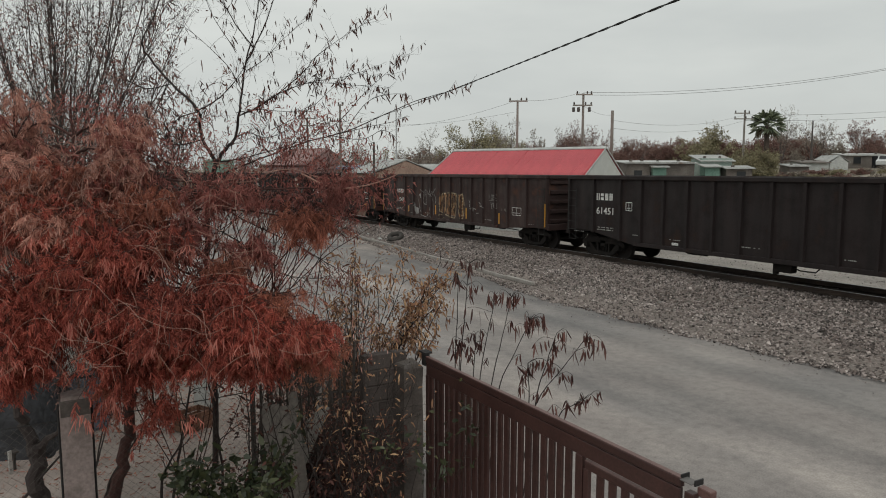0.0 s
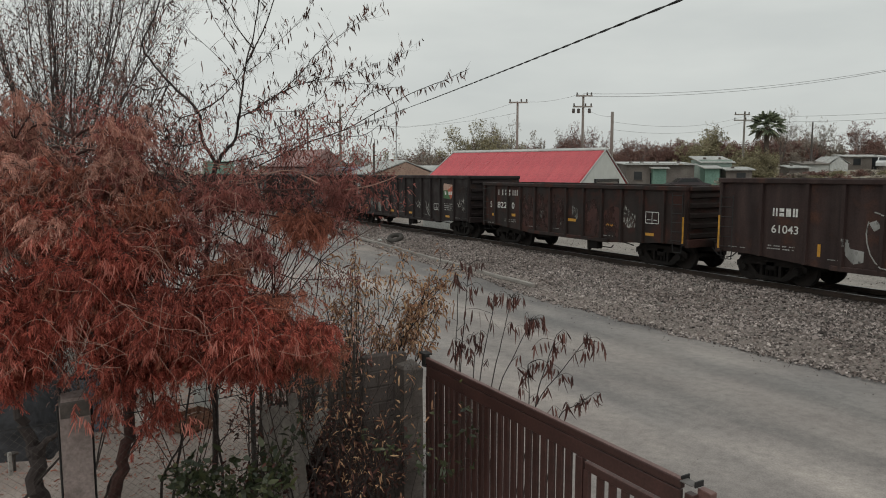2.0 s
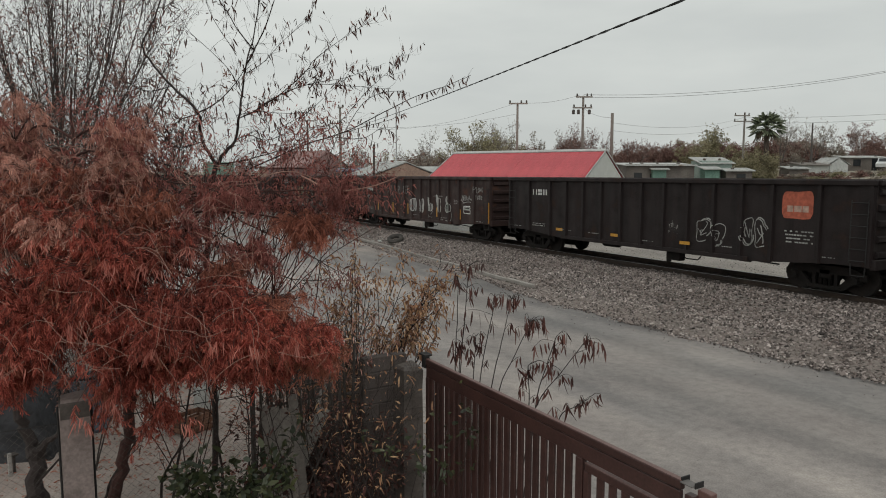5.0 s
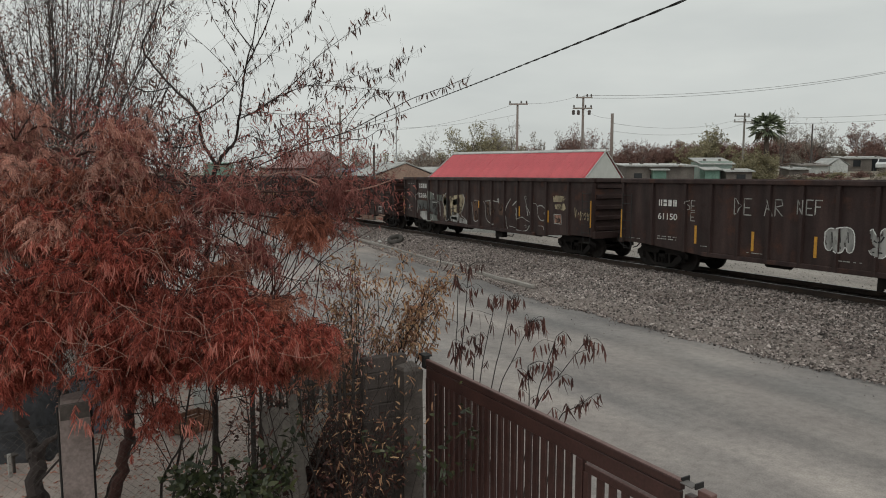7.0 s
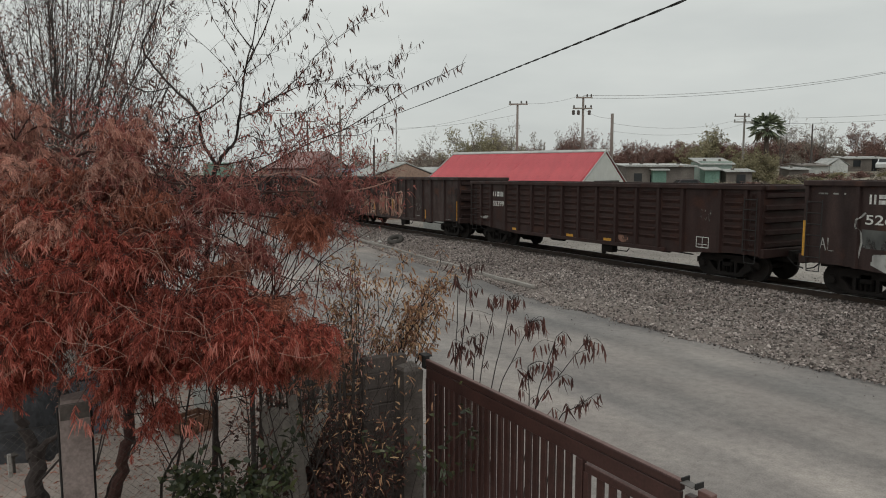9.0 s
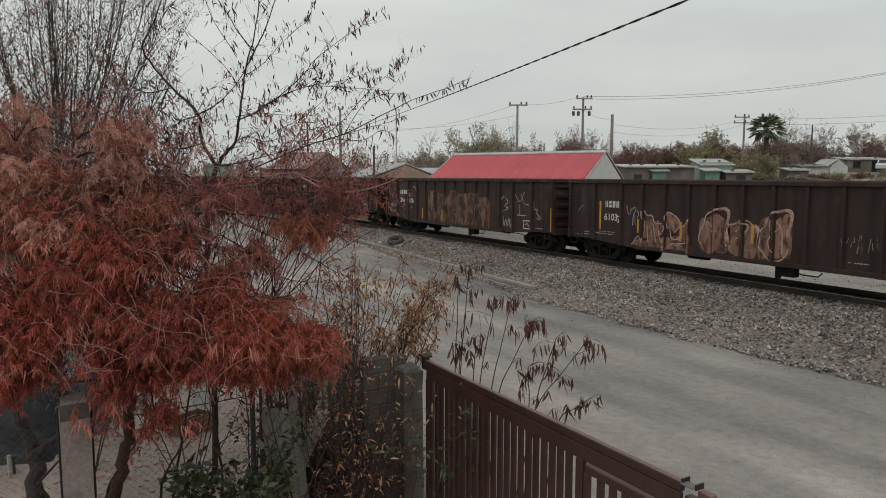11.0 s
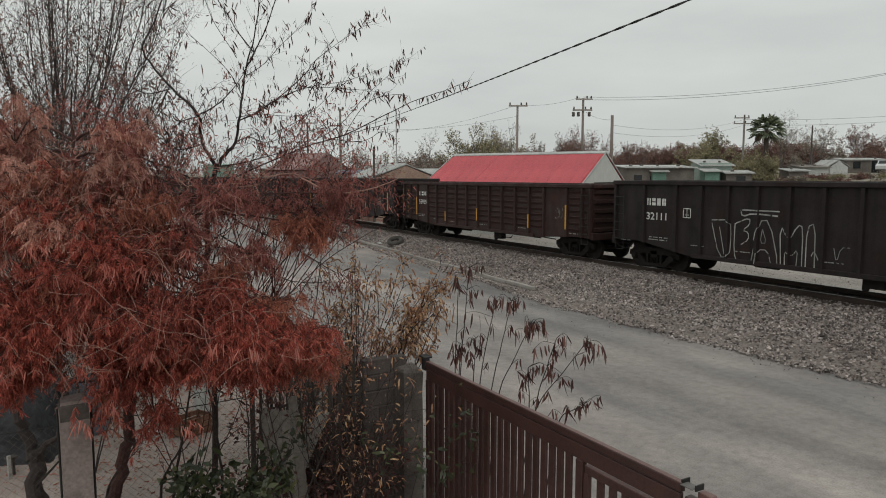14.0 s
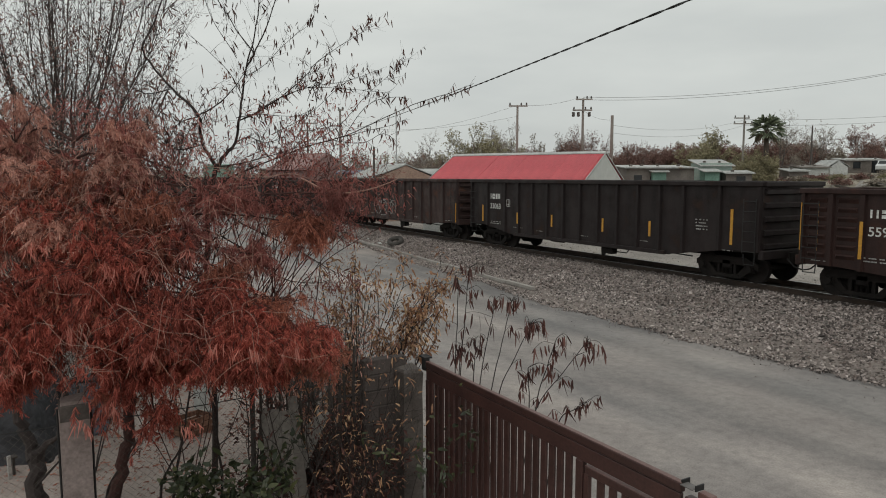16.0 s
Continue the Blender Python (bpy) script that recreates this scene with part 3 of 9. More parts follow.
def build_track():
    rail = [(-0.07, 0), (0.07, 0), (0.07, 0.012), (0.012, 0.03), (0.012, 0.125), (0.036, 0.14), (0.036, 0.172), (0.028, 0.178), (-0.028, 0.178), (-0.036, 0.172), (-0.036, 0.14), (-0.012, 0.125), (-0.012, 0.03), (-0.07, 0.012)]
    track = thing("railway_track", "single standard-gauge track of rusty rails on dark ties", "railway track", kind="structure")
    for x in (RAIL_X, RAIL_X + 1.435):
        r = part("rail", Geo().prism([(x + a, RAIL_TOP - 0.178 + b) for a, b in rail], "y", -150, 700), M_RAIL, track)
        part("rail_head", Geo().box(x, 275, RAIL_TOP + 0.002, 0.05, 850, 0.004), M_RAILTOP, r, "polished bright running surface")
    tie = Geo().box(0, 0, 0, 2.6, 0.23, 0.16, 0.012).mesh("tie", M_TIE)
    rng = random.Random(2)
    for i in range(260):
        part("tie", tie, M_TIE, track, at=pose(TRACK + rng.uniform(-0.03, 0.03), -12 + i * 0.53, 0.615, 0, 0, rng.uniform(-1, 1)))


def build_kerb():
    a, b = Vector((15.45, 20.0, 0.03)), Vector((17.55, 42.6, 0.03))
    turn = math.degrees(math.atan2(-(b.x - a.x), b.y - a.y))
    kerb = thing("kerb", "low worn concrete kerb between street and stone apron", "kerb", kind="structure")
    stone = Geo().box(0, 0, 0.06, 0.14, 1.86, 0.13, 0.015).mesh("kerb_stone", M_KERB)
    rng = random.Random(8)
    for i in range(12):
        p = a.lerp(b, (i + 0.5) / 12)
        part("kerb_stone", stone, M_KERB, kerb, at=pose(p.x + rng.uniform(-0.03, 0.03), p.y, p.z + 0.06 + rng.uniform(-0.02, 0.02), 0, rng.uniform(-4, 4), turn + rng.uniform(-1, 1)))


build_ground()
build_ballast()
build_track()
build_kerb()


# ---- the freight train ----
HALF = 1.50
TEXT_TURN = Matrix(((0, 0, -1, 0), (-1, 0, 0, 0), (0, 1, 0, 0), (0, 0, 0, 1)))
SPEED = 12.5
WHEEL_R = 0.457


@functools.lru_cache(None)
def text_mesh(words, name):
    """Flat letters in the built-in font, one unit wide and one high."""
    cu = bpy.data.curves.new(name, "FONT")
    cu.body = words
    cu.offset = 0.012
    ob = bpy.data.objects.new(name, cu)
    scene.collection.objects.link(ob)
    me = bpy.data.meshes.new_from_object(ob.evaluated_get(bpy.context.evaluated_depsgraph_get()))
    bpy.data.objects.remove(ob)
    co = np.array([v.co[:] for v in me.vertices])
    lo, hi = co.min(0), co.max(0)
    for v in me.vertices:
        v.co = ((v.co.x - lo[0]) / (hi[0] - lo[0]), (v.co.y - lo[1]) / (hi[1] - lo[1]), 0)
    me.materials.clear()
    me.materials.append(M_WHITE_PAINT)
    return me


@functools.lru_cache(None)
def side_mesh(length, belly, top, bottom, material):
    """One side sheet, its lower edge higher over the trucks and dropping to the middle."""
    a, b = length / 2, 1.2
    low = bottom + belly
    ol = [(-a, low), (-a + 1.1, low), (-a + 3.7, bottom), (a - 3.7, bottom), (a - 1.1, low), (a, low), (a, top), (-a, top)]
    return Geo().prism(ol, "x", -0.02, 0.02).mesh("side_wall", bpy.data.materials[material])


@functools.lru_cache(None)
def post_mesh(h, material):
    ol = [(-0.075, 0), (0.075, 0), (0.05, -0.085), (-0.05, -0.085)]
    g = Geo()
    n = len(ol)
    verts = [(w, u, 0) for u, w in ol] + [(w, u, h) for u, w in ol]
    g.add(verts, [(0, 1, 2, 3), (4, 7, 6, 5)] + [(i, n + i, n + (i + 1) % n, (i + 1) % n) for i in range(n)])
    return g.mesh("side_post", bpy.data.materials[material])


@functools.lru_cache(None)
def louvre_mesh(width, material):
    """One wedge-shaped horizontal rib of a pressed panel."""
    a, b = -width / 2, width / 2
    g = Geo().add([(0.0, a, -0.075), (-0.055, a + 0.05, 0.02), (0.0, a, 0.06), (0.0, b, -0.075), (-0.055, b - 0.05, 0.02), (0.0, b, 0.06)], [(0, 1, 4, 3), (1, 2, 5, 4), (0, 2, 1), (3, 4, 5)])
    return g.mesh("pressed_rib", bpy.data.materials[material])


@functools.lru_cache(None)
def wheelset_mesh():
    g = Geo()
    g.tube([(-1.0, 0, 0), (1.0, 0, 0)], 0.08, 10)
    for s in (-1, 1):
        x = s * 0.7175
        g.tube([(x - s * 0.075, 0, 0), (x - s * 0.075, 0, 0), (x - s * 0.045, 0, 0), (x - s * 0.045, 0, 0), (x + s * 0.06, 0, 0), (x + s * 0.06, 0, 0), (x + s * 0.03, 0, 0), (x + s * 0.035, 0, 0), (x + s * 0.09, 0, 0)],
               [0.2, 0.475, 0.475, WHEEL_R, WHEEL_R - 0.004, 0.40, 0.375, 0.17, 0.12], 28)
        for a in range(3):
            c, w = math.cos(a * 2.094), math.sin(a * 2.094)
            g.box(x + s * 0.1, 0.06 * c, 0.06 * w, 0.03, 0.035, 0.035)
    return g.mesh("wheelset", M_WHEEL)


@functools.lru_cache(None)
def frame_mesh():
    """A cast truck side frame: arch bar, diagonal legs, spring window and axle boxes."""
    g = Geo()
    g.prism([(-1.18, 0.62), (-0.74, 0.80), (0.74, 0.80), (1.18, 0.62), (1.18, 0.44), (0.60, 0.56), (-0.60, 0.56), (-1.18, 0.44)], "x", -0.06, 0.06)
    for s in (-1, 1):
        g.prism([(s * 1.04, 0.50), (s * 0.76, 0.60), (s * 0.30, 0.14), (s * 0.52, 0.12)][::s], "x", -0.055, 0.055)
        g.prism([(s * 0.36, 0.62), (s * 0.27, 0.62), (s * 0.27, 0.14), (s * 0.36, 0.14)][::s], "x", -0.05, 0.05)
        g.box(0, s * 0.89, 0.46, 0.2, 0.26, 0.28, 0.04)
        g.disc((-0.13, s * 0.89, 0.457), (1, 0, 0), 0.11, 0.08, 10)
        for y in (-0.15, 0.0, 0.15):
            g.tube([(s * 0.0, y, 0.22), (0, y, 0.44)], 0.06, 7)
    g.box(0, 0, 0.17, 0.14, 1.0, 0.12, 0.02)
    g.box(0.16, 0, 0.42, 0.1, 0.62, 0.5)
    return g.mesh("side_frame", M_RUN)


def skin(s, posts):
    """How far the painted face stands out, s metres from the rear end: on a post or on the sheet."""
    for p in posts:
        if abs(s - p) < 0.055:
            return HALF + 0.02 + 0.085 + 0.004
    return HALF + 0.02 + 0.005


class Car:
    """A gondola car. s runs along its side from the rear end towards the head of the train, h up from the rails."""

    def __init__(self, rear, paint, label, length=16.3, top=3.22, belly=0.2, bottom=0.72, louvres=False, posts=None):
        self.rear, self.length, self.top = rear, length, top
        self.ob = c = thing("gondola_car", label, "freight car", "cars of the freight train")
        mat, L, name = paint, length, paint.name
        if posts is None:
            n = round((length - 5.9) / 1.03)
            posts = [1.5, 2.95] + [2.95 + (length - 5.9) * i / n for i in range(1, n + 1)] + [length - 1.5]
        self.posts = [0.09] + posts + [length - 0.09]
        for s in (-1, 1):
            part("side_wall", side_mesh(L, belly, top, bottom, name), mat, c, at=pose(s * HALF, 0, 0))
            flip = 180 if s > 0 else 0
            for p in self.posts:
                y = L / 2 - p
                over = max(0.0, min(1.0, (3.7 - min(p, L - p)) / 2.6))
                lo = bottom + belly * over
                part("side_post", post_mesh(round(top - 0.1 - lo, 2), name), mat, c, at=pose(s * (HALF + 0.02), y, lo, 0, 0, flip))
            part("top_chord", Geo().box(s * (HALF + 0.045), 0, top - 0.065, 0.17, L + 0.04, 0.15, 0.02), mat, c)
            part("side_sill", Geo().box(s * (HALF + 0.05), 0, bottom + 0.06, 0.10, L - 7.4, 0.14, 0.015), mat, c)
            if louvres:
                for a, b in zip(self.posts[:-1], self.posts[1:]):
                    if b - a < 1.2 and (louvres == "all" or s < 0):
                        for i in range(7):
                            part("pressed_rib", louvre_mesh(round(b - a - 0.30, 2), name), mat, c, at=pose(s * (HALF + 0.02), L / 2 - (a + b) / 2, 1.21 + i * 0.255, 0, 0, flip))
            for e in (-1, 1):
                y = e * (L / 2 - 0.35)
                g = Geo()
                for x in (-0.22, 0.22):
                    g.tube([(0, x, 1.02), (0, x, 2.7)], 0.014, 5)
                for i in range(6):
                    g.tube([(0, -0.22, 1.08 + i * 0.31), (0, 0.22, 1.08 + i * 0.31)], 0.014, 5)
                part("ladder", g, M_DARK, c, at=pose(s * (HALF + 0.13), y, 0), label="steel grab-iron ladder")
                part("sill_step", Geo().tube([(0, -0.2, 1.0), (0, -0.18, 0.68), (0, 0.18, 0.68), (0, 0.2, 1.0)], 0.018, 5), M_DARK, c, at=pose(s * (HALF + 0.08), y, 0))
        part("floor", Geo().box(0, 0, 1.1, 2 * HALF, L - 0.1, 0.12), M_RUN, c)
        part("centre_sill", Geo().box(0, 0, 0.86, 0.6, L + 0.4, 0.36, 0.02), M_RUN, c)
        for e in (-1, 1):
            y = e * (L / 2 - 0.03)
            end = part("end_wall", Geo().box(0, y, (1.0 + top) / 2, 2 * HALF, 0.05, top - 1.0), mat, c)
            rib = Geo().prism([(0, -0.11), (e * 0.11, -0.06), (e * 0.11, 0.06), (0, 0.11)][::e], "x", -HALF + 0.08, HALF - 0.08)
            rib_mesh = rib.mesh("end_rib", mat)
            for i in range(5):
                part("end_rib", rib_mesh, mat, end, at=pose(0, y, 1.25 + i * (top - 1.55) / 4))
            part("end_chord", Geo().box(0, e * (L / 2 + 0.03), top - 0.065, 2 * HALF, 0.14, 0.15, 0.02), mat, c)
            part("end_sill", Geo().box(0, e * (L / 2 + 0.02), 1.0, 2 * HALF + 0.1, 0.16, 0.28, 0.02), mat, c)
            g = Geo().box(0, e * (L / 2 + 0.3), 0.87, 0.2, 0.55, 0.2, 0.03).box(0.03, e * (L / 2 + 0.56), 0.87, 0.3, 0.2, 0.3, 0.05)
            part("coupler", g, M_RUN, c)
            part("brake_hose", Geo().tube([(-0.35, e * (L / 2 + 0.1), 0.85), (-0.35, e * (L / 2 + 0.35), 0.62), (-0.3, e * (L / 2 + 0.6), 0.55)], 0.022, 6), M_DARK, c, "black rubber air hose")
        part("brake_valve", Geo().box(-1.15, -1.3, 0.56, 0.3, 0.62, 0.34, 0.03).box(-1.2, -1.05, 0.38, 0.12, 0.16, 0.14, 0.02).tube([(-1.2, -1.6, 0.56), (-1.22, -1.85, 0.50), (-1.22, -2.3, 0.50), (-1.22, -2.42, 0.62)], 0.022, 5), M_RUN, c)
        for y, z, r, w in ((2.1, 0.70, 0.17, 0.9), (-3.9, 0.74, 0.14, 0.5)):
            part("brake_reservoir", Geo().tube([(-0.9, y - w / 2, z), (-0.9, y - w / 2 + 0.06, z), (-0.9, y + w / 2 - 0.06, z), (-0.9, y + w / 2, z)], [r * 0.6, r, r, r * 0.6], 12), M_RUN, c)
        part("brake_rod", Geo().tube([(-0.7, -L / 2 + 3.2, 0.62), (-0.7, -2.5, 0.7), (-0.7, 0.8, 0.7), (-0.7, L / 2 - 3.2, 0.62)], 0.025, 5), M_DARK, c)
        self.wheels = []
        for e in (-1, 1):
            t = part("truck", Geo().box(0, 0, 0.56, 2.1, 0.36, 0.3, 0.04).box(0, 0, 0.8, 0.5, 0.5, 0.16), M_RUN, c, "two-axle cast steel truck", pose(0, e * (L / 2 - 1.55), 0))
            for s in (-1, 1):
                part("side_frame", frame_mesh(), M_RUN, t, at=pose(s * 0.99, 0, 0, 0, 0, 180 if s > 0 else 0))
            for a in (-1, 1):
                self.wheels.append(part("wheelset", wheelset_mesh(), M_WHEEL, t, "steel wheels on one axle", pose(0, a * 0.89, WHEEL_R)))

    # markings on the side towards the street
    def at(self, s, h, out=None):
        return (-(out if out is not None else skin(s, self.posts)), self.length / 2 - s, h)

    def number(self, words, s, h, w, tall):
        me = text_mesh(words, "car_number")
        x, y, z = self.at(s + w / 2, h, HALF + 0.026)
        part("car_number", me, None, self.ob, "white stencilled car number", Matrix.Translation((x, self.length / 2 - s, h)) @ TEXT_TURN @ Matrix.Diagonal((w, tall, 1, 1)))

    def bars(self, s, h, w, tall, n, rows=1, gap=0.5, material=None, name="company_mark", label="white company initials as plain marks"):
        """Rows of small upright bars in place of lettering."""
        g = Geo()
        if name == "company_mark":
            for i in range(n):
                u = w / n
                a, b = s + i * u + 0.02, s + (i + 1) * u - u * max(0.18, gap - 0.3)
                m, e, x = (a + b) / 2, min(0.055, u * 0.24), HALF + 0.026
                bars = {0: ((a, h, a + e, h + tall), (b - e, h, b, h + tall)), 1: ((a, h, b, h + tall * 0.42), (a, h + tall * 0.58, b, h + tall)),
                        2: ((a, h, a + e, h + tall), (m - e / 2, h, m + e / 2, h + tall), (b - e, h, b, h + tall)), 3: ((a, h, m - 0.012, h + tall), (m + 0.012, h, b, h + tall))}[i % 4]
                for q in bars:
                    g.add([self.at(q[0], q[1], x), self.at(q[2], q[1], x), self.at(q[2], q[3], x), self.at(q[0], q[3], x)], [(0, 1, 2, 3)])
            rows = 0
        rng = random.Random(int(s * 100) + n)
        for r in range(rows):
            a = s + rng.uniform(0, 0.1) * w
            z = h - r * tall * 1.9
            while a < s + w:
                b = min(a + (w / n) * rng.uniform(0.5, 1.0), s + w)
                x = HALF + 0.032
                g.add([self.at(a, z, x), self.at(b, z, x), self.at(b, z + tall * 0.75, x), self.at(a, z + tall * 0.75, x)], [(0, 1, 2, 3)])
                a = b + (w / n) * rng.choice((0.12, 0.15, 0.9))
        tagged(part(name, g, material or M_WHITE_PAINT, self.ob, label), kind="stuff")

    def panel(self, s, h, w, tall, material, name="reflector_strip", label=""):
        out = skin(s + w / 2, self.posts) + 0.002
        g = Geo().box(-out, self.length / 2 - s - w / 2, h + tall / 2, 0.006, w, tall)
        part(name, g, material, self.ob, label)

    def strip(self, s, h, tall=0.5, w=0.09):
        self.panel(s, h, w, tall, M_YELLOW, "reflector_strip", "yellow reflective strip")

    def stroke(self, g, pts, w, closed=False, rounded=0):
        pts = list(pts) + ([pts[0]] if closed else [])
        for _ in range(rounded):
            cut = [pts[0]]
            for (a, b), (c, d) in zip(pts[:-1], pts[1:]):
                cut += [(a * 0.75 + c * 0.25, b * 0.75 + d * 0.25), (a * 0.25 + c * 0.75, b * 0.25 + d * 0.75)]
            pts = cut + [pts[-1]]
        fine = []
        for (a, b), (c, d) in zip(pts[:-1], pts[1:]):
            m = max(1, int(math.hypot(c - a, d - b) / 0.06))
            fine += [(a + (c - a) * i / m, b + (d - b) * i / m) for i in range(m)]
        fine.append(pts[-1])
        verts = []
        for i, (s, h) in enumerate(fine):
            a, b = fine[max(0, i - 1)], fine[min(len(fine) - 1, i + 1)]
            d = math.hypot(b[0] - a[0], b[1] - a[1]) or 1
            u = (-(b[1] - a[1]) / d * w / 2, (b[0] - a[0]) / d * w / 2)
            out = skin(s, self.posts) + 0.003
            verts += [self.at(s + u[0], h + u[1], out), self.at(s - u[0], h - u[1], out)]
        g.add(verts, [(2 * i, 2 * i + 1, 2 * i + 3, 2 * i + 2) for i in range(len(fine) - 1)])

    def tag(self, seed, s, h, w, tall, n, material=None, thick=0.035, inner=True, name="graffiti_tag", label="sprayed graffiti tag"):
        """A row of n bubbly outlined shapes."""
        rng = random.Random(seed)
        u = w / n
        for i in range(n):
            g = Geo()
            cx, cy = s + (i + 0.5) * u, h + tall / 2 + rng.uniform(-0.08, 0.08) * tall
            ph = rng.uniform(0, 6)
            ring = []
            for a in range(26):
                t = a * math.pi / 13
                k = 1 + 0.16 * math.sin(2 * t + ph) + 0.12 * math.sin(3 * t + ph * 2) + 0.07 * math.sin(5 * t + ph * 3)
                ring.append((cx + math.copysign(abs(math.cos(t)) ** 0.7, math.cos(t)) * u * 0.47 * k, cy + math.copysign(abs(math.sin(t)) ** 0.7, math.sin(t)) * tall * 0.46 * k))
            cut = rng.randint(0, 25)
            ring = ring[cut:] + ring[:cut]
            self.stroke(g, ring[:rng.randint(17, 25)], thick, False, 1)
            self.stroke(g, [(a + 0.05, b + 0.04) for a, b in ring[:rng.randint(5, 14)]], thick * 1.4, False, 1)
            if inner:
                for _ in range(2):
                    self.stroke(g, [(cx + rng.uniform(-0.35, 0.35) * u, cy + rng.uniform(-0.4, 0.4) * tall) for _ in range(4)], thick * rng.uniform(0.5, 1.3), False, 2)
            part(name, g, material or M_CHALK, self.ob, label)

    def line(self, pts, w, material, name="graffiti_line", label="sprayed graffiti line"):
        """One sprayed stroke through the points."""
        g = Geo()
        self.stroke(g, pts, w, False, 0 if len(pts) == 5 and pts[0] == pts[-1] else 1)
        part(name, g, material, self.ob, label)

    def fill(self, pts, material, name="graffiti_fill", label="sprayed graffiti fill"):
        """A painted field within an outline, laid over sheet and posts in narrow columns."""
        g, step, last = Geo(), 0.03, []
        lo, hi = min(p[0] for p in pts), max(p[0] for p in pts)
        n = max(2, int((hi - lo) / step))
        for i in range(n):
            a, b = lo + (hi - lo) * i / n, lo + (hi - lo) * (i + 1) / n
            m, cuts = (a + b) / 2, []
            for (p, q), (u, v) in zip(pts, pts[1:] + pts[:1]):
                if (p <= m) != (u <= m):
                    cuts.append(q + (v - q) * (m - p) / (u - p))
            cuts.sort()
            out = skin(m, self.posts) + 0.0015
            for low, top in zip(cuts[::2], cuts[1::2]):
                g.add([self.at(a, low, out), self.at(b, low, out), self.at(b, top, out), self.at(a, top, out)], [(0, 1, 2, 3)])
                for was, down, up in last:
                    down, up = max(down, low), min(up, top)
                    if abs(was - out) > 0.01 and up > down:
                        g.add([self.at(a, down, was), self.at(a, down, out), self.at(a, up, out), self.at(a, up, was)], [(0, 1, 2, 3)])
            last = [(out, low, top) for low, top in zip(cuts[::2], cuts[1::2])]
        part(name, g, material, self.ob, label)

    def scrawl(self, seed, s, h, w, tall, n=7, material=None, thick=0.022):
        """A quick handwritten tag of short loose strokes."""
        rng, g = random.Random(seed), Geo()
        for i in range(n):
            a = s + w * (i + rng.uniform(0.1, 0.9)) / n
            u, low = w / n * rng.uniform(0.6, 1.3), h + tall * rng.uniform(0.0, 0.25)
            top = h + tall * rng.uniform(0.6, 1.0)
            pts = rng.choice(([(a, low), (a + u * 0.1, top), (a + u * 0.6, top * 0.6 + low * 0.4), (a + u * 0.2, (low + top) / 2)], [(a, top), (a + u * 0.3, low), (a + u * 0.7, top * 0.9 + low * 0.1)],
                              [(a, (low + top) / 2), (a + u * 0.5, top), (a + u * 0.8, (low + top) / 2), (a + u * 0.4, low), (a + u * 0.1, low * 0.8 + top * 0.2)], [(a, low), (a + u * 0.5, top), (a + u, low)]))
            self.stroke(g, pts, thick * rng.uniform(0.7, 1.2), False, 2)
        part("graffiti_scrawl", g, material or M_FLAKE, self.ob, "handwritten spray-paint scrawl")

    def letters(self, words, s, h, w, tall, thick=0.035, material=None, name="graffiti_letter"):
        """Hand-drawn capitals; every pair of digits is a point on a ten by ten grid."""
        glyph = {"D": "00 09 58 95 61 00", "E": "90 00 09 99/04 74", "A": "00 49 90/24 74", "R": "00 09 79 86 05 90", "N": "00 09 90 99", "F": "00 09 99/05 75", "L": "09 00 90", "T": "09 99/49 40",
                 "M": "00 09 54 99 90", "O": "20 07 39 79 95 70 20", "V": "09 40 99", "Y": "09 45 99/45 40", "U": "09 02 40 92 99", "S": "99 28 06 84 91 00", "B": "00 09 88 05 83 00", "8": "45 08 49 97 45 02 40 92 45", "I": "49 40"}
        u = w / len(words)
        for i, ch in enumerate(words):
            g = Geo()
            for line in glyph.get(ch, "").split("/"):
                pts = [(s + i * u + int(p[0]) / 9 * u * 0.75, h + int(p[1]) / 9 * tall) for p in line.split()]
                if len(pts) > 1:
                    self.stroke(g, pts, thick)
            if g.v:
                part(name, g, material or M_CHALK, self.ob, "hand-sprayed white letter")

    def patch(self, seed, s, h, w, tall, material, name="paint_patch", label="", ragged=0.10):
        """An irregular painted field that follows sheet and posts."""
        rng = random.Random(seed)
        g, cols = Geo(), max(2, int(w / 0.06))
        ph = [rng.uniform(0, 6) for _ in range(4)]
        top, low = [], []
        for i in range(cols + 1):
            t = i / cols
            round_off = 1 - max(0, abs(2 * t - 1) - 0.85) * 2.5
            top.append(h + tall * (0.5 + 0.5 * round_off * (1 - ragged - ragged * math.sin(t * w * 4 + ph[0]) - ragged * 0.7 * math.sin(t * w * 9 + ph[1]))))
            low.append(h + tall * (0.5 - 0.5 * round_off * (1 - ragged - ragged * math.sin(t * w * 5 + ph[2]) - ragged * 0.7 * math.sin(t * w * 11 + ph[3]))))
        verts = []
        for i in range(cols + 1):
            a = s + w * i / cols
            out = skin(a, self.posts) + 0.001
            verts += [self.at(a, low[i], out), self.at(a, top[i], out)]
        g.add(verts, [(2 * i, 2 * i + 2, 2 * i + 3, 2 * i + 1) for i in range(cols)])
        part(name, g, material, self.ob, label or "faded painted field")

    def stencils(self, seed):
        """The small load and service stencils every car carries."""
        rng = random.Random(seed)
        self.bars(1.68, 1.22, 0.95, 0.045, 11, 2, 0.4, M_CHALK, "load_stencil", "small white load stencil")
        for s in (0.35, 3.6, 5.3, 8.2, 11.4, 14.9):
            if s < self.length - 1:
                self.bars(s, rng.uniform(0.98, 1.08), rng.uniform(0.35, 0.75), 0.035, 6, 1, 0.35, M_CHALK, "service_stencil", "small white service stencil")

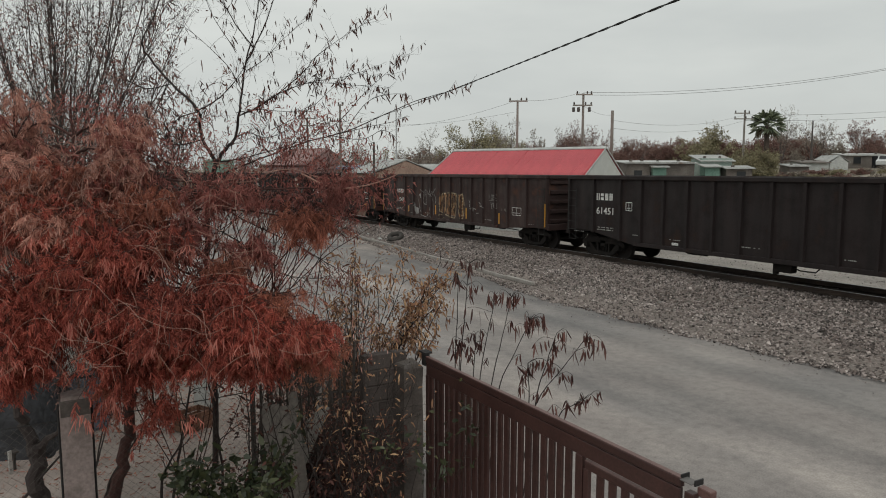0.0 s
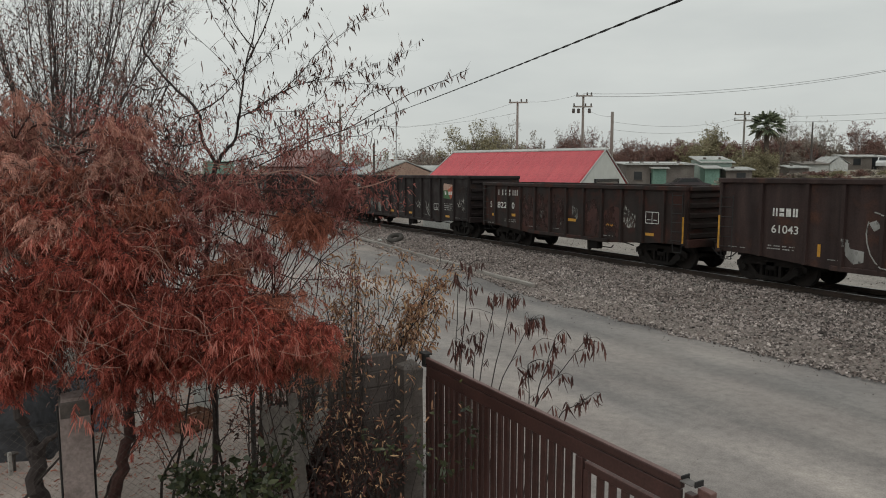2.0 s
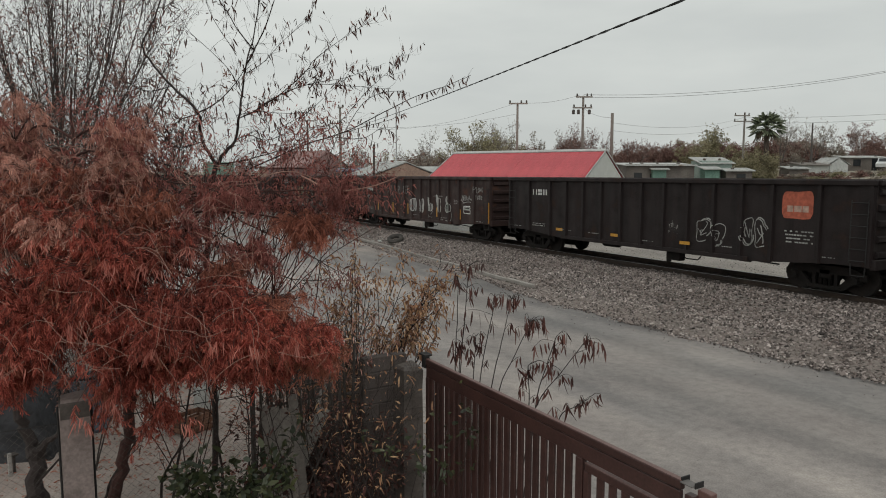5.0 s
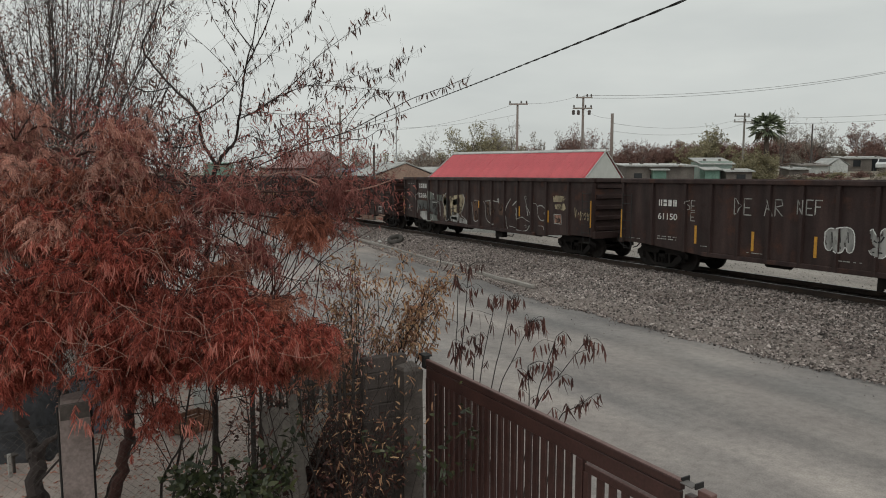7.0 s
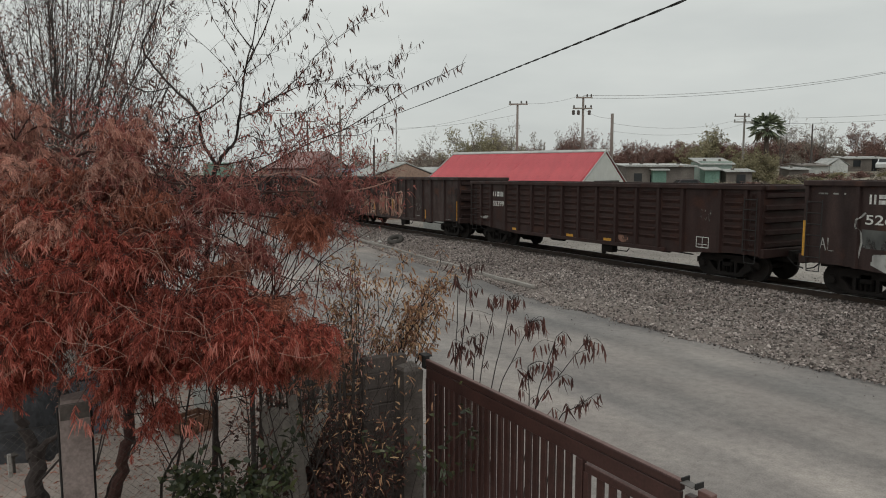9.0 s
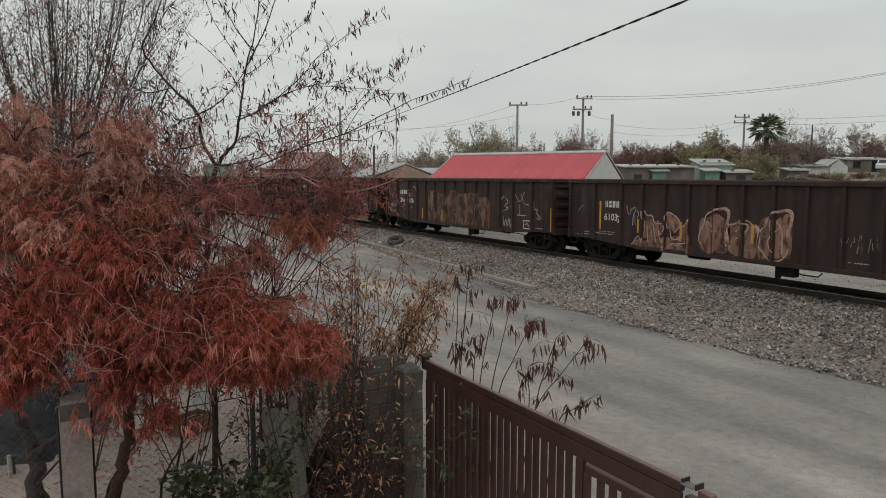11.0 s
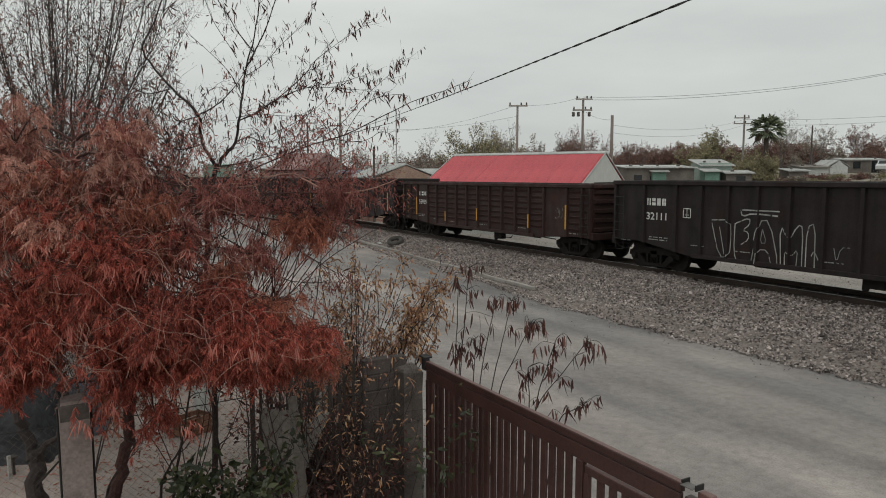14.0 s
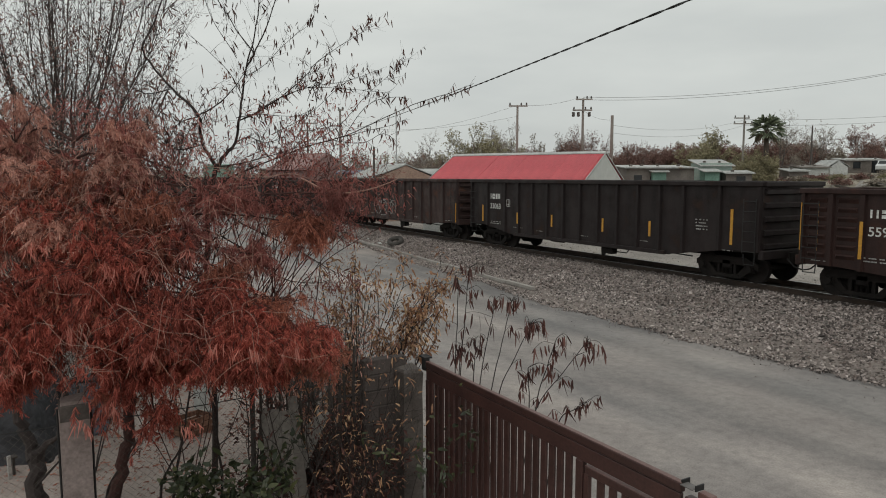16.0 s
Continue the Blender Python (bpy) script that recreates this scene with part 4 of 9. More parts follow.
    def box_stencil(self, s, h, w, tall):
        g = Geo()
        self.stroke(g, [(s, h), (s + w, h), (s + w, h + tall), (s, h + tall)], 0.025, True)
        self.stroke(g, [(s + w / 2, h), (s + w / 2, h + tall)], 0.02)
        self.stroke(g, [(s + 0.06, h + tall * 0.3), (s + w - 0.06, h + tall * 0.3)], 0.02)
        part("inspection_box", g, M_WHITE_PAINT, self.ob, "white framed lubrication stencil")


M_FLAKE = sprayed("flaked_white_spray", (0.30, 0.29, 0.27), 0.38, 9)
M_CREAM = sprayed("faded_cream_spray", (0.40, 0.33, 0.22), 0.48, 4)
M_ORANGE = sprayed("faded_orange_spray", (0.24, 0.125, 0.06), 0.45, 4)
M_PINK = sprayed("salmon_spray", (0.27, 0.145, 0.105), 0.52, 4)
M_TEAL = sprayed("grey_green_spray", (0.19, 0.205, 0.185), 0.52, 3.5)
M_SLATE = sprayed("slate_grey_spray", (0.085, 0.088, 0.084), 0.55, 3.0)
M_MAROON = sprayed("rusty_maroon_primer", (0.055, 0.020, 0.016), 0.46, 2.5)
M_MUD = sprayed("bare_rusty_primer", (0.11, 0.06, 0.040), 0.48, 3.5)
M_TANPRIMER = sprayed("dusty_tan_primer", (0.172, 0.100, 0.066), 0.46, 3.0)
M_LOGO_RED = plain("logo_orange_red", (0.42, 0.10, 0.055), 0.6, 0, 0.3)
M_LOGO_GREEN = plain("logo_green", (0.05, 0.13, 0.05), 0.6, 0, 0.3)
M_LOGO_PALE = plain("logo_pale", (0.44, 0.29, 0.23), 0.6, 0, 0.3)

CARS = []


def emblem(c, s, h, w, tall):
    """The faded painted emblem: a leaning orange-red field."""
    c.patch(3, s, h, w, tall, M_LOGO_RED, "emblem", "faded orange-red painted emblem", 0.03)
    c.bars(s + 0.12, h + tall * 0.25, w - 0.25, tall * 0.3, 3, 1, 0.3, M_LOGO_PALE, "emblem_marks", "pale marks on the emblem")


def build_train():
    # head of the visible stretch first
    c = Car(22.16, M_BLACK, "clean black high-sided gondola car with white stencils", belly=0.42, bottom=0.68)
    c.bars(1.63, 2.29, 0.94, 0.26, 4)
    c.number("61451", 1.66, 1.75, 0.92, 0.26)
    c.stencils(1)
    c.box_stencil(3.23, 1.95, 0.3, 0.3)
    c.panel(5.45, 0.86, 0.28, 0.09, M_WHITE_PAINT, "data_plate", "small white data plate")
    CARS.append(c)

    c = Car(39.81, M_GRIMY, "grimy dark gondola car with orange and white graffiti")
    c.bars(1.85, 2.12, 0.85, 0.24, 4)
    c.number("61043", 1.85, 1.62, 0.85, 0.24)
    c.stencils(2)
    c.line([(4.78, 2.37), (5.15, 2.27), (5.26, 2.03), (5.09, 1.73), (5.23, 1.57), (5.51, 1.55)], 0.035, M_CHALK)
    c.line([(4.65, 2.12), (4.59, 1.69), (4.79, 1.1), (5.17, 0.87), (5.54, 0.87), (5.69, 1.02)], 0.035, M_CHALK)
    c.line([(5.33, 2.3), (5.46, 2.41), (5.6, 2.31), (5.57, 2.09), (5.41, 2.04), (5.35, 2.19), (5.33, 2.3)], 0.030, M_CHALK)
    c.line([(5.48, 2.04), (5.49, 1.6)], 0.030, M_CHALK)
    c.line([(5.93, 2.44), (6.05, 2.43), (6.04, 2.29), (6.21, 2.26), (6.09, 2.11), (5.88, 2.06), (5.74, 2.17), (5.87, 2.28), (5.93, 2.44)], 0.035, M_CHALK)
    c.line([(5.88, 2.03), (6.04, 1.42), (5.98, 0.98), (6.16, 0.82)], 0.035, M_CHALK)
    c.line([(6.09, 2.11), (6.33, 1.59), (6.32, 1.01)], 0.030, M_CHALK)
    c.line([(6.53, 2.46), (6.25, 2.23), (6.18, 2.08), (6.43, 2.13), (6.59, 1.85), (6.5, 1.6)], 0.035, M_CHALK)
    c.fill([(4.65, 2.08), (4.85, 2.16), (4.98, 1.98), (4.8, 1.86)], M_CHALK)
    c.fill([(3.99, 1.62), (4.14, 1.59), (4.2, 1.36), (4.57, 1.31), (4.58, 1.02), (4.31, 0.94), (4.09, 1.16)], M_CHALK)
    c.fill([(6.96, 2.05), (7.54, 2.2), (8.68, 2.23), (8.75, 1.57), (8.62, 1.03), (7.13, 1.23)], M_ORANGE)
    c.fill([(8.94, 2.16), (9.34, 2.23), (9.49, 1.62), (9.42, 0.97), (9.01, 1.1)], M_ORANGE)
    c.line([(6.92, 2.08), (7.54, 2.25), (8.7, 2.27), (8.78, 2.08), (8.71, 1.43), (8.63, 0.97), (8.39, 0.95), (7.09, 1.19), (7.13, 1.51), (6.92, 2.08)], 0.050, M_CREAM)
    c.line([(7.2, 2.1), (7.26, 1.72), (7.22, 1.17)], 0.035, M_CREAM)
    c.line([(7.56, 2.12), (7.62, 1.75), (7.58, 1.2)], 0.035, M_CREAM)
    c.line([(7.73, 2.13), (7.8, 1.76), (7.75, 1.22)], 0.035, M_CREAM)
    c.line([(8.03, 2.14), (8.09, 1.78), (8.05, 1.24)], 0.035, M_CREAM)
    c.line([(8.22, 2.15), (8.29, 1.79), (8.25, 1.26)], 0.035, M_CREAM)
    c.line([(8.46, 2.16), (8.52, 1.81), (8.48, 1.28)], 0.035, M_CREAM)
    c.line([(8.91, 2.19), (9.18, 2.14), (9.38, 2.28), (9.54, 1.63), (9.45, 0.91), (8.97, 1.07), (8.97, 1.65), (8.91, 2.19)], 0.050, M_CREAM)
    c.line([(8.95, 1.97), (9.19, 1.96), (9.42, 2.02)], 0.035, M_CREAM)
    c.line([(8.96, 1.83), (9.2, 1.82), (9.42, 1.88)], 0.035, M_CREAM)
    c.line([(8.97, 1.65), (9.21, 1.64), (9.44, 1.71)], 0.035, M_CREAM)
    c.line([(8.98, 1.47), (9.22, 1.46), (9.45, 1.53)], 0.035, M_CREAM)
    c.line([(8.99, 1.3), (9.23, 1.29), (9.46, 1.36)], 0.035, M_CREAM)
    c.line([(9.01, 1.1), (9.24, 1.1), (9.47, 1.17)], 0.035, M_CREAM)
    c.line([(6.9, 1.03), (7.21, 1.1), (7.53, 0.99), (7.31, 0.82), (6.98, 0.87), (6.9, 1.03)], 0.035, M_CREAM)
    c.line([(9.96, 1.94), (10.09, 1.79), (9.98, 1.66), (10.17, 1.56), (10.41, 1.56), (10.62, 1.5)], 0.030, M_CHALK)
    c.line([(10.05, 1.55), (10.3, 1.51), (10.36, 1.39), (10.41, 1.55)], 0.025, M_CHALK)
    c.line([(10.89, 1.88), (11.03, 1.8), (10.99, 1.62), (11.21, 1.76), (11.35, 1.6)], 0.030, M_CHALK)
    c.line([(10.65, 1.31), (10.85, 1.34)], 0.030, M_CHALK)
    c.letters("LOVE", 11.8, 2.0, 0.7, 0.28, 0.022)
    c.letters("YOU", 11.95, 1.6, 0.55, 0.3, 0.022)
    c.scrawl(21, 12.85, 1.45, 0.5, 0.25)
    c.box_stencil(13.7, 1.4, 0.68, 0.34)
    for s, h, t in ((-0.02 + 0.05, 1.0, 1.05), (3.3, 1.05, 0.35), (6.5, 1.05, 0.5), (9.66, 1.0, 0.55), (12.6, 0.92, 0.5), (16.15, 1.0, 1.0)):
        c.strip(s, h, t)
    CARS.append(c)

    c = Car(53.44, M_PATCHED, "short low brown gondola car with flaking paint", length=12.35, top=2.92, bottom=0.74, posts=[1.0, 2.0, 3.0, 4.05, 5.1, 6.15, 7.2, 8.25, 9.3, 10.35, 11.35])
    c.bars(1.2, 2.35, 1.7, 0.26, 3, 1, 0.6)
    c.number("5", 0.55, 1.75, 0.14, 0.28)
    c.number("822", 1.15, 1.75, 0.75, 0.28)
    c.number("0", 2.3, 1.75, 0.2, 0.28)
    c.stencils(3)
    for i, (s, w, t) in enumerate(((3.1, 0.85, 1.5), (4.15, 0.85, 1.6), (5.2, 0.85, 1.5), (7.3, 0.85, 1.4), (8.35, 0.85, 1.2))):
        c.patch(310 + i, s, 0.95, w, t, M_MAROON, "rust_patch", "rusty maroon patch", 0.12)
    for i, (s, h, w, t) in enumerate(((4.3, 1.3, 0.4, 0.5), (5.5, 1.2, 0.5, 0.9), (6.5, 1.5, 0.35, 0.6), (9.4, 1.2, 0.6, 0.9))):
        c.patch(320 + i, s, h, w, t, M_FLAKE, "graffiti_tag", "flaked white sprayed tag", 0.3)
    c.panel(6.25, 1.42, 0.5, 0.11, M_YELLOW)
    c.scrawl(34, 8.4, 1.35, 0.5, 0.12, 3, M_YELLOW, 0.03)
    c.box_stencil(10.5, 1.6, 0.6, 0.4)
    c.panel(0.7, 1.35, 0.3, 0.12, M_YELLOW)
    c.panel(2.3, 1.4, 0.28, 0.12, M_YELLOW)
    c.panel(10.5, 1.15, 0.4, 0.1, M_YELLOW)
    c.strip(12.2, 1.0, 0.9)
    CARS.append(c)

    c = Car(71.09, M_BLACK, "black gondola car with a faded tricolour emblem")
    c.bars(1.72, 2.48, 1.05, 0.24, 3, 1, 0.45)
    c.number("60840", 1.72, 1.98, 1.05, 0.27)
    c.stencils(4)
    c.fill([(13.71, 2.83), (14.72, 2.75), (14.09, 2.47), (13.69, 2.45)], M_LOGO_PALE, "emblem", "faded pinkish field of the emblem")
    c.fill([(13.69, 2.45), (14.09, 2.47), (14.42, 1.99), (13.69, 2.04)], M_LOGO_GREEN, "emblem", "green field of the emblem")
    c.fill([(14.09, 2.47), (14.72, 2.75), (14.67, 2.27), (14.45, 1.98)], M_LOGO_RED, "emblem", "red field of the emblem")
    c.line([(4.59, 1.86), (4.42, 1.31), (4.97, 1.22)], 0.030, M_CHALK)
    c.line([(5.38, 1.9), (5.67, 1.27), (5.33, 0.97)], 0.030, M_CHALK)
    c.line([(6.6, 1.66), (6.68, 1.11), (7.3, 1.48)], 0.030, M_CHALK)
    c.line([(11.69, 1.81), (11.81, 1.63), (11.73, 1.44), (12.18, 0.95)], 0.040, M_CHALK)
    c.line([(11.87, 1.49), (12.17, 1.18)], 0.040, M_CHALK)
    c.line([(10.5, 1.74), (10.76, 1.41), (10.98, 1.81), (11.12, 1.39)], 0.025, M_CHALK)
    c.line([(8.44, 1.56), (8.63, 1.67), (8.92, 1.44)], 0.030, M_CHALK)
    c.line([(15.14, 1.81), (15.36, 1.58), (15.61, 1.89)], 0.025, M_CHALK)
    c.bars(13.82, 2.22, 0.78, 0.24, 3, 1, 0.35, M_WHITE_PAINT, "emblem_marks", "white marks on the emblem")
    c.bars(13.75, 1.72, 0.9, 0.055, 8, 4, 0.4, M_CHALK, "load_stencil", "small white load stencil")
    c.box_stencil(12.65, 1.38, 0.52, 0.32)
    for i, (s, h, w, t) in enumerate(((3.95, 1.2, 0.45, 0.8), (4.75, 1.0, 0.4, 1.0), (6.5, 1.1, 0.4, 0.7), (8.3, 1.2, 0.5, 0.35), (10.7, 1.3, 0.5, 0.6), (11.9, 1.0, 0.45, 0.8), (15.2, 1.4, 0.6, 0.7))):
        c.patch(430 + i, s, h, w, t, M_FLAKE, "graffiti_tag", "flaked white sprayed tag", 0.3)
    c.patch(42, 5.35, 0.95, 0.45, 0.65, M_TEAL, "graffiti_fill", "grey-green graffiti blotch", 0.25)
    for s in (3.35, 7.2, 9.65, 13.9):
        c.panel(s, 1.02, 0.42, 0.11, M_YELLOW)
    CARS.append(c)

    c = Car(88.8, M_BLACK, "black gondola car with an orange-red emblem")
    c.bars(1.72, 2.48, 1.05, 0.24, 3, 1, 0.45)
    c.stencils(5)
    emblem(c, 13.65, 2.1, 0.95, 0.8)
    c.bars(13.75, 1.72, 0.9, 0.055, 8, 4, 0.4, M_CHALK, "load_stencil", "small white load stencil")
    c.scrawl(51, 9.4, 1.2, 0.5, 0.7)
    c.tag(52, 10.6, 1.1, 1.1, 0.8, 2, None, 0.03)
    c.tag(53, 12.3, 1.2, 0.9, 0.8, 2, None, 0.03)
    for s in (3.35, 6.6, 10.0):
        c.panel(s, 1.02, 0.42, 0.11, M_YELLOW)
    CARS.append(c)

    c = Car(106.62, M_GRIMY, "grimy gondola car scrawled with white letters and round tags")
    c.bars(1.75, 2.30, 0.85, 0.22, 4)
    c.number("61150", 1.75, 1.83, 0.85, 0.22)
    c.stencils(6)
    c.letters("SE", 2.95, 2.2, 0.45, 0.32, 0.03)
    c.letters("HE", 2.95, 1.85, 0.45, 0.28, 0.03)
    c.letters("DE AR", 4.85, 2.15, 1.75, 0.5, 0.035)
    c.letters("NEF", 6.95, 2.25, 0.8, 0.42, 0.035)
    c.fill([(7.8, 1.8), (7.93, 1.91), (8.08, 1.9), (8.18, 1.94), (8.33, 1.96), (8.53, 1.94), (8.61, 1.73), (8.61, 1.35), (8.46, 1.27), (8.38, 1.49), (8.31, 1.29), (8.13, 1.26), (8.05, 1.46), (7.96, 1.28), (7.82, 1.37)], M_CHALK)
    c.fill([(9.0, 1.91), (9.11, 1.97), (9.24, 1.77), (9.32, 1.98), (9.45, 1.99), (9.51, 1.71), (9.48, 1.34), (9.33, 1.22), (9.09, 1.31), (9.02, 1.41), (9.22, 1.51), (9.06, 1.65)], M_CHALK)
    c.fill([(9.99, 2.05), (10.23, 2.07), (10.27, 1.72), (10.46, 1.71), (10.54, 1.6), (10.51, 1.42), (10.27, 1.32), (10.07, 1.38), (9.99, 1.67)], M_CHALK)
    c.fill([(10.92, 2.22), (11.35, 2.09), (11.42, 1.9), (11.31, 1.74), (11.44, 1.52), (11.39, 1.34), (11.19, 1.31), (11.06, 1.46), (10.98, 1.87)], M_CHALK)
    c.fill([(11.95, 1.73), (12.36, 1.79), (12.49, 1.63), (12.45, 1.43), (12.24, 1.35), (12.01, 1.36), (11.89, 1.52)], M_TEAL)
    c.fill([(12.0, 2.14), (12.14, 2.17), (12.25, 2.05), (12.23, 1.88), (12.36, 1.77), (11.95, 1.73), (12.02, 1.84), (11.95, 2.0)], M_CHALK)
    c.line([(7.99, 1.81), (8.02, 1.52)], 0.035, M_DARK)
    c.line([(8.21, 1.85), (8.24, 1.54)], 0.035, M_DARK)
    c.line([(8.43, 1.84), (8.46, 1.55)], 0.030, M_DARK)
    c.line([(9.12, 1.69), (9.28, 1.61), (9.37, 1.79)], 0.040, M_DARK)
    c.line([(9.14, 1.37), (9.35, 1.36)], 0.035, M_DARK)
    c.line([(10.12, 1.95), (10.13, 1.66), (10.33, 1.55)], 0.040, M_DARK)
    c.line([(11.14, 2.01), (11.26, 1.93), (11.16, 1.82), (11.29, 1.55)], 0.040, M_DARK)
    c.line([(12.1, 2.04), (12.14, 1.91), (12.08, 1.94)], 0.030, M_DARK)
    c.line([(12.19, 1.76), (12.23, 1.36)], 0.030, M_CHALK)
    c.line([(12.0, 1.53), (12.41, 1.59)], 0.030, M_DARK)
    c.line([(7.8, 1.8), (7.93, 1.93), (8.08, 1.9), (8.33, 1.98), (8.56, 1.94), (8.63, 1.69), (8.61, 1.33), (8.46, 1.26), (8.38, 1.47), (8.31, 1.27), (8.13, 1.25), (8.05, 1.45), (7.96, 1.27), (7.8, 1.37), (7.8, 1.8)], 0.030, M_WHITE_PAINT)
    c.line([(9.0, 1.92), (9.11, 1.99), (9.24, 1.77), (9.32, 2.0), (9.47, 1.99), (9.53, 1.71), (9.48, 1.32), (9.33, 1.2), (9.07, 1.29), (9.0, 1.41)], 0.030, M_WHITE_PAINT)
    c.line([(9.99, 2.06), (10.25, 2.08), (10.28, 1.72), (10.48, 1.72), (10.56, 1.6), (10.51, 1.4), (10.27, 1.31), (10.06, 1.38), (9.97, 2.06)], 0.030, M_WHITE_PAINT)
    c.line([(10.9, 2.24), (11.37, 2.09), (11.43, 1.9), (11.33, 1.74), (11.45, 1.52), (11.41, 1.33), (11.19, 1.3), (11.05, 1.46), (10.9, 2.24)], 0.030, M_WHITE_PAINT)
    c.line([(11.99, 2.14), (12.14, 2.18), (12.26, 2.05), (12.24, 1.88), (12.37, 1.79), (12.51, 1.64), (12.47, 1.42), (12.24, 1.33), (12.0, 1.35), (11.87, 1.52), (11.94, 1.73), (12.01, 1.84), (11.94, 2.0), (11.99, 2.14)], 0.030, M_WHITE_PAINT)
    c.line([(12.57, 1.34), (12.57, 1.04), (12.41, 0.88), (11.92, 0.9)], 0.030, M_CHALK)
    c.line([(10.11, 1.06), (10.46, 0.98)], 0.025, M_CHALK)
    c.line([(11.21, 0.96), (11.69, 0.92)], 0.025, M_CHALK)
    c.line([(10.61, 2.17), (11.62, 2.19)], 0.030, M_CHALK)
    c.line([(9.98, 0.97), (10.24, 1.1), (10.54, 1.35)], 0.030, M_CHALK)
    c.line([(13.53, 2.0), (13.68, 2.19), (13.61, 2.28), (13.78, 2.26), (13.73, 2.04), (13.63, 1.97)], 0.045, M_CHALK)
    c.line([(13.82, 2.3), (13.81, 2.01)], 0.045, M_CHALK)
    c.line([(13.95, 2.3), (13.94, 2.02)], 0.045, M_CHALK)
    c.line([(13.82, 2.16), (13.94, 2.16)], 0.040, M_CHALK)
    c.line([(14.03, 2.27), (14.06, 2.06), (14.17, 2.07), (14.18, 2.3)], 0.045, M_CHALK)
    c.line([(14.26, 2.01), (14.25, 2.29), (14.36, 2.25), (14.29, 2.12), (14.51, 2.12), (14.48, 2.04)], 0.045, M_CHALK)
    c.line([(13.7, 1.9), (14.27, 1.98), (14.46, 1.95)], 0.040, M_CHALK)
    c.fill([(13.76, 1.73), (14.38, 1.74), (14.39, 1.53), (13.78, 1.54)], M_CHALK)
    c.line([(13.76, 1.74), (14.38, 1.75), (14.4, 1.37), (13.78, 1.39), (13.76, 1.74)], 0.040, M_WHITE_PAINT)
    c.fill([(13.86, 1.67), (14.29, 1.68), (14.29, 1.6), (13.86, 1.6)], M_DARK)
    c.line([(12.78, 2.02), (12.88, 2.04), (12.89, 1.94), (12.79, 1.84), (12.91, 1.83)], 0.025, M_CHALK)
    c.line([(12.99, 2.0), (13.09, 2.0), (13.1, 1.86), (13.0, 1.85), (12.99, 2.0)], 0.025, M_CHALK)
    c.line([(13.17, 1.99), (13.3, 1.99), (13.29, 1.85), (13.18, 1.85), (13.17, 1.99)], 0.025, M_CHALK)
    c.line([(14.79, 2.43), (14.78, 2.76), (14.92, 2.7), (14.81, 2.58)], 0.045, M_CHALK)
    c.line([(14.96, 2.72), (14.97, 2.46), (15.08, 2.45)], 0.045, M_CHALK)
    c.line([(15.17, 2.71), (15.11, 2.59), (15.16, 2.47), (15.24, 2.54), (15.17, 2.71)], 0.045, M_CHALK)
    c.line([(15.26, 2.71), (15.33, 2.49), (15.4, 2.71)], 0.045, M_CHALK)
    c.line([(15.48, 2.72), (15.44, 2.58), (15.5, 2.48), (15.57, 2.61), (15.48, 2.72)], 0.045, M_CHALK)
    c.line([(14.97, 2.29), (14.84, 2.32), (14.92, 2.2), (14.86, 2.08)], 0.040, M_CHALK)
    c.line([(15.04, 2.31), (15.06, 2.12), (15.15, 2.15), (15.14, 2.31)], 0.040, M_CHALK)
    c.line([(15.2, 2.3), (15.34, 2.3)], 0.040, M_CHALK)
    c.line([(15.27, 2.3), (15.28, 2.11)], 0.040, M_CHALK)
    c.line([(15.4, 2.29), (15.37, 2.17), (15.45, 2.12), (15.47, 2.23), (15.4, 2.29)], 0.040, M_CHALK)
    for s, h, t in ((0.03, 1.05, 1.05), (3.35, 1.1, 0.6), (5.5, 1.05, 0.6), (7.5, 1.05, 0.6), (10.95, 1.05, 0.5), (13.4, 1.05, 0.5), (16.15, 1.0, 1.0)):
        c.strip(s, h, t)
    CARS.append(c)

    c = Car(124.45, M_GRIMY, "grimy gondola car with a long grey, cream and white mural")
    c.bars(1.75, 2.62, 0.95, 0.25, 4)
    c.number("5266", 1.7, 2.08, 0.95, 0.26)
    c.number("43", 3.05, 2.08, 0.42, 0.26)
    c.fill([(2.78, 2.52), (3.35, 2.36), (3.60, 2.02), (2.95, 1.98)], M_TEAL)
    c.fill([(2.95, 1.95), (4.02, 1.98), (4.10, 1.25), (3.62, 1.12), (3.3, 1.35), (2.98, 1.3)], M_SLATE)
    c.fill([(1.62, 1.95), (2.68, 1.92), (2.72, 1.42), (1.66, 1.45)], M_SLATE)
    c.fill([(1.95, 1.30), (2.66, 1.36), (2.72, 0.90), (2.30, 0.84), (1.90, 1.02)], M_CHALK)
    c.fill([(3.02, 1.22), (3.32, 1.18), (3.72, 1.28), (4.12, 0.88), (3.3, 0.84), (3.0, 0.92)], M_TEAL)
    c.fill([(3.96, 2.3), (4.36, 2.28), (4.40, 1.98), (4.02, 1.95)], M_TEAL)
    c.fill([(2.74, 1.9), (2.92, 1.9), (2.97, 1.1), (2.80, 0.88)], M_BLACK)
    c.line([(1.7, 2.39), (1.43, 2.12), (1.66, 1.74), (1.56, 1.17)], 0.050, M_CHALK)
    c.line([(2.36, 1.22), (2.46, 0.84), (3.27, 0.8), (3.41, 1.24)], 0.050, M_CHALK)
    c.line([(3.32, 1.87), (4.16, 1.86), (4.09, 1.65)], 0.060, M_CHALK)
    c.line([(4.2, 1.66), (4.21, 1.13)], 0.060, M_CHALK)
    c.fill([(4.51, 2.34), (4.85, 2.25), (4.92, 1.8), (4.61, 1.68)], M_CREAM)
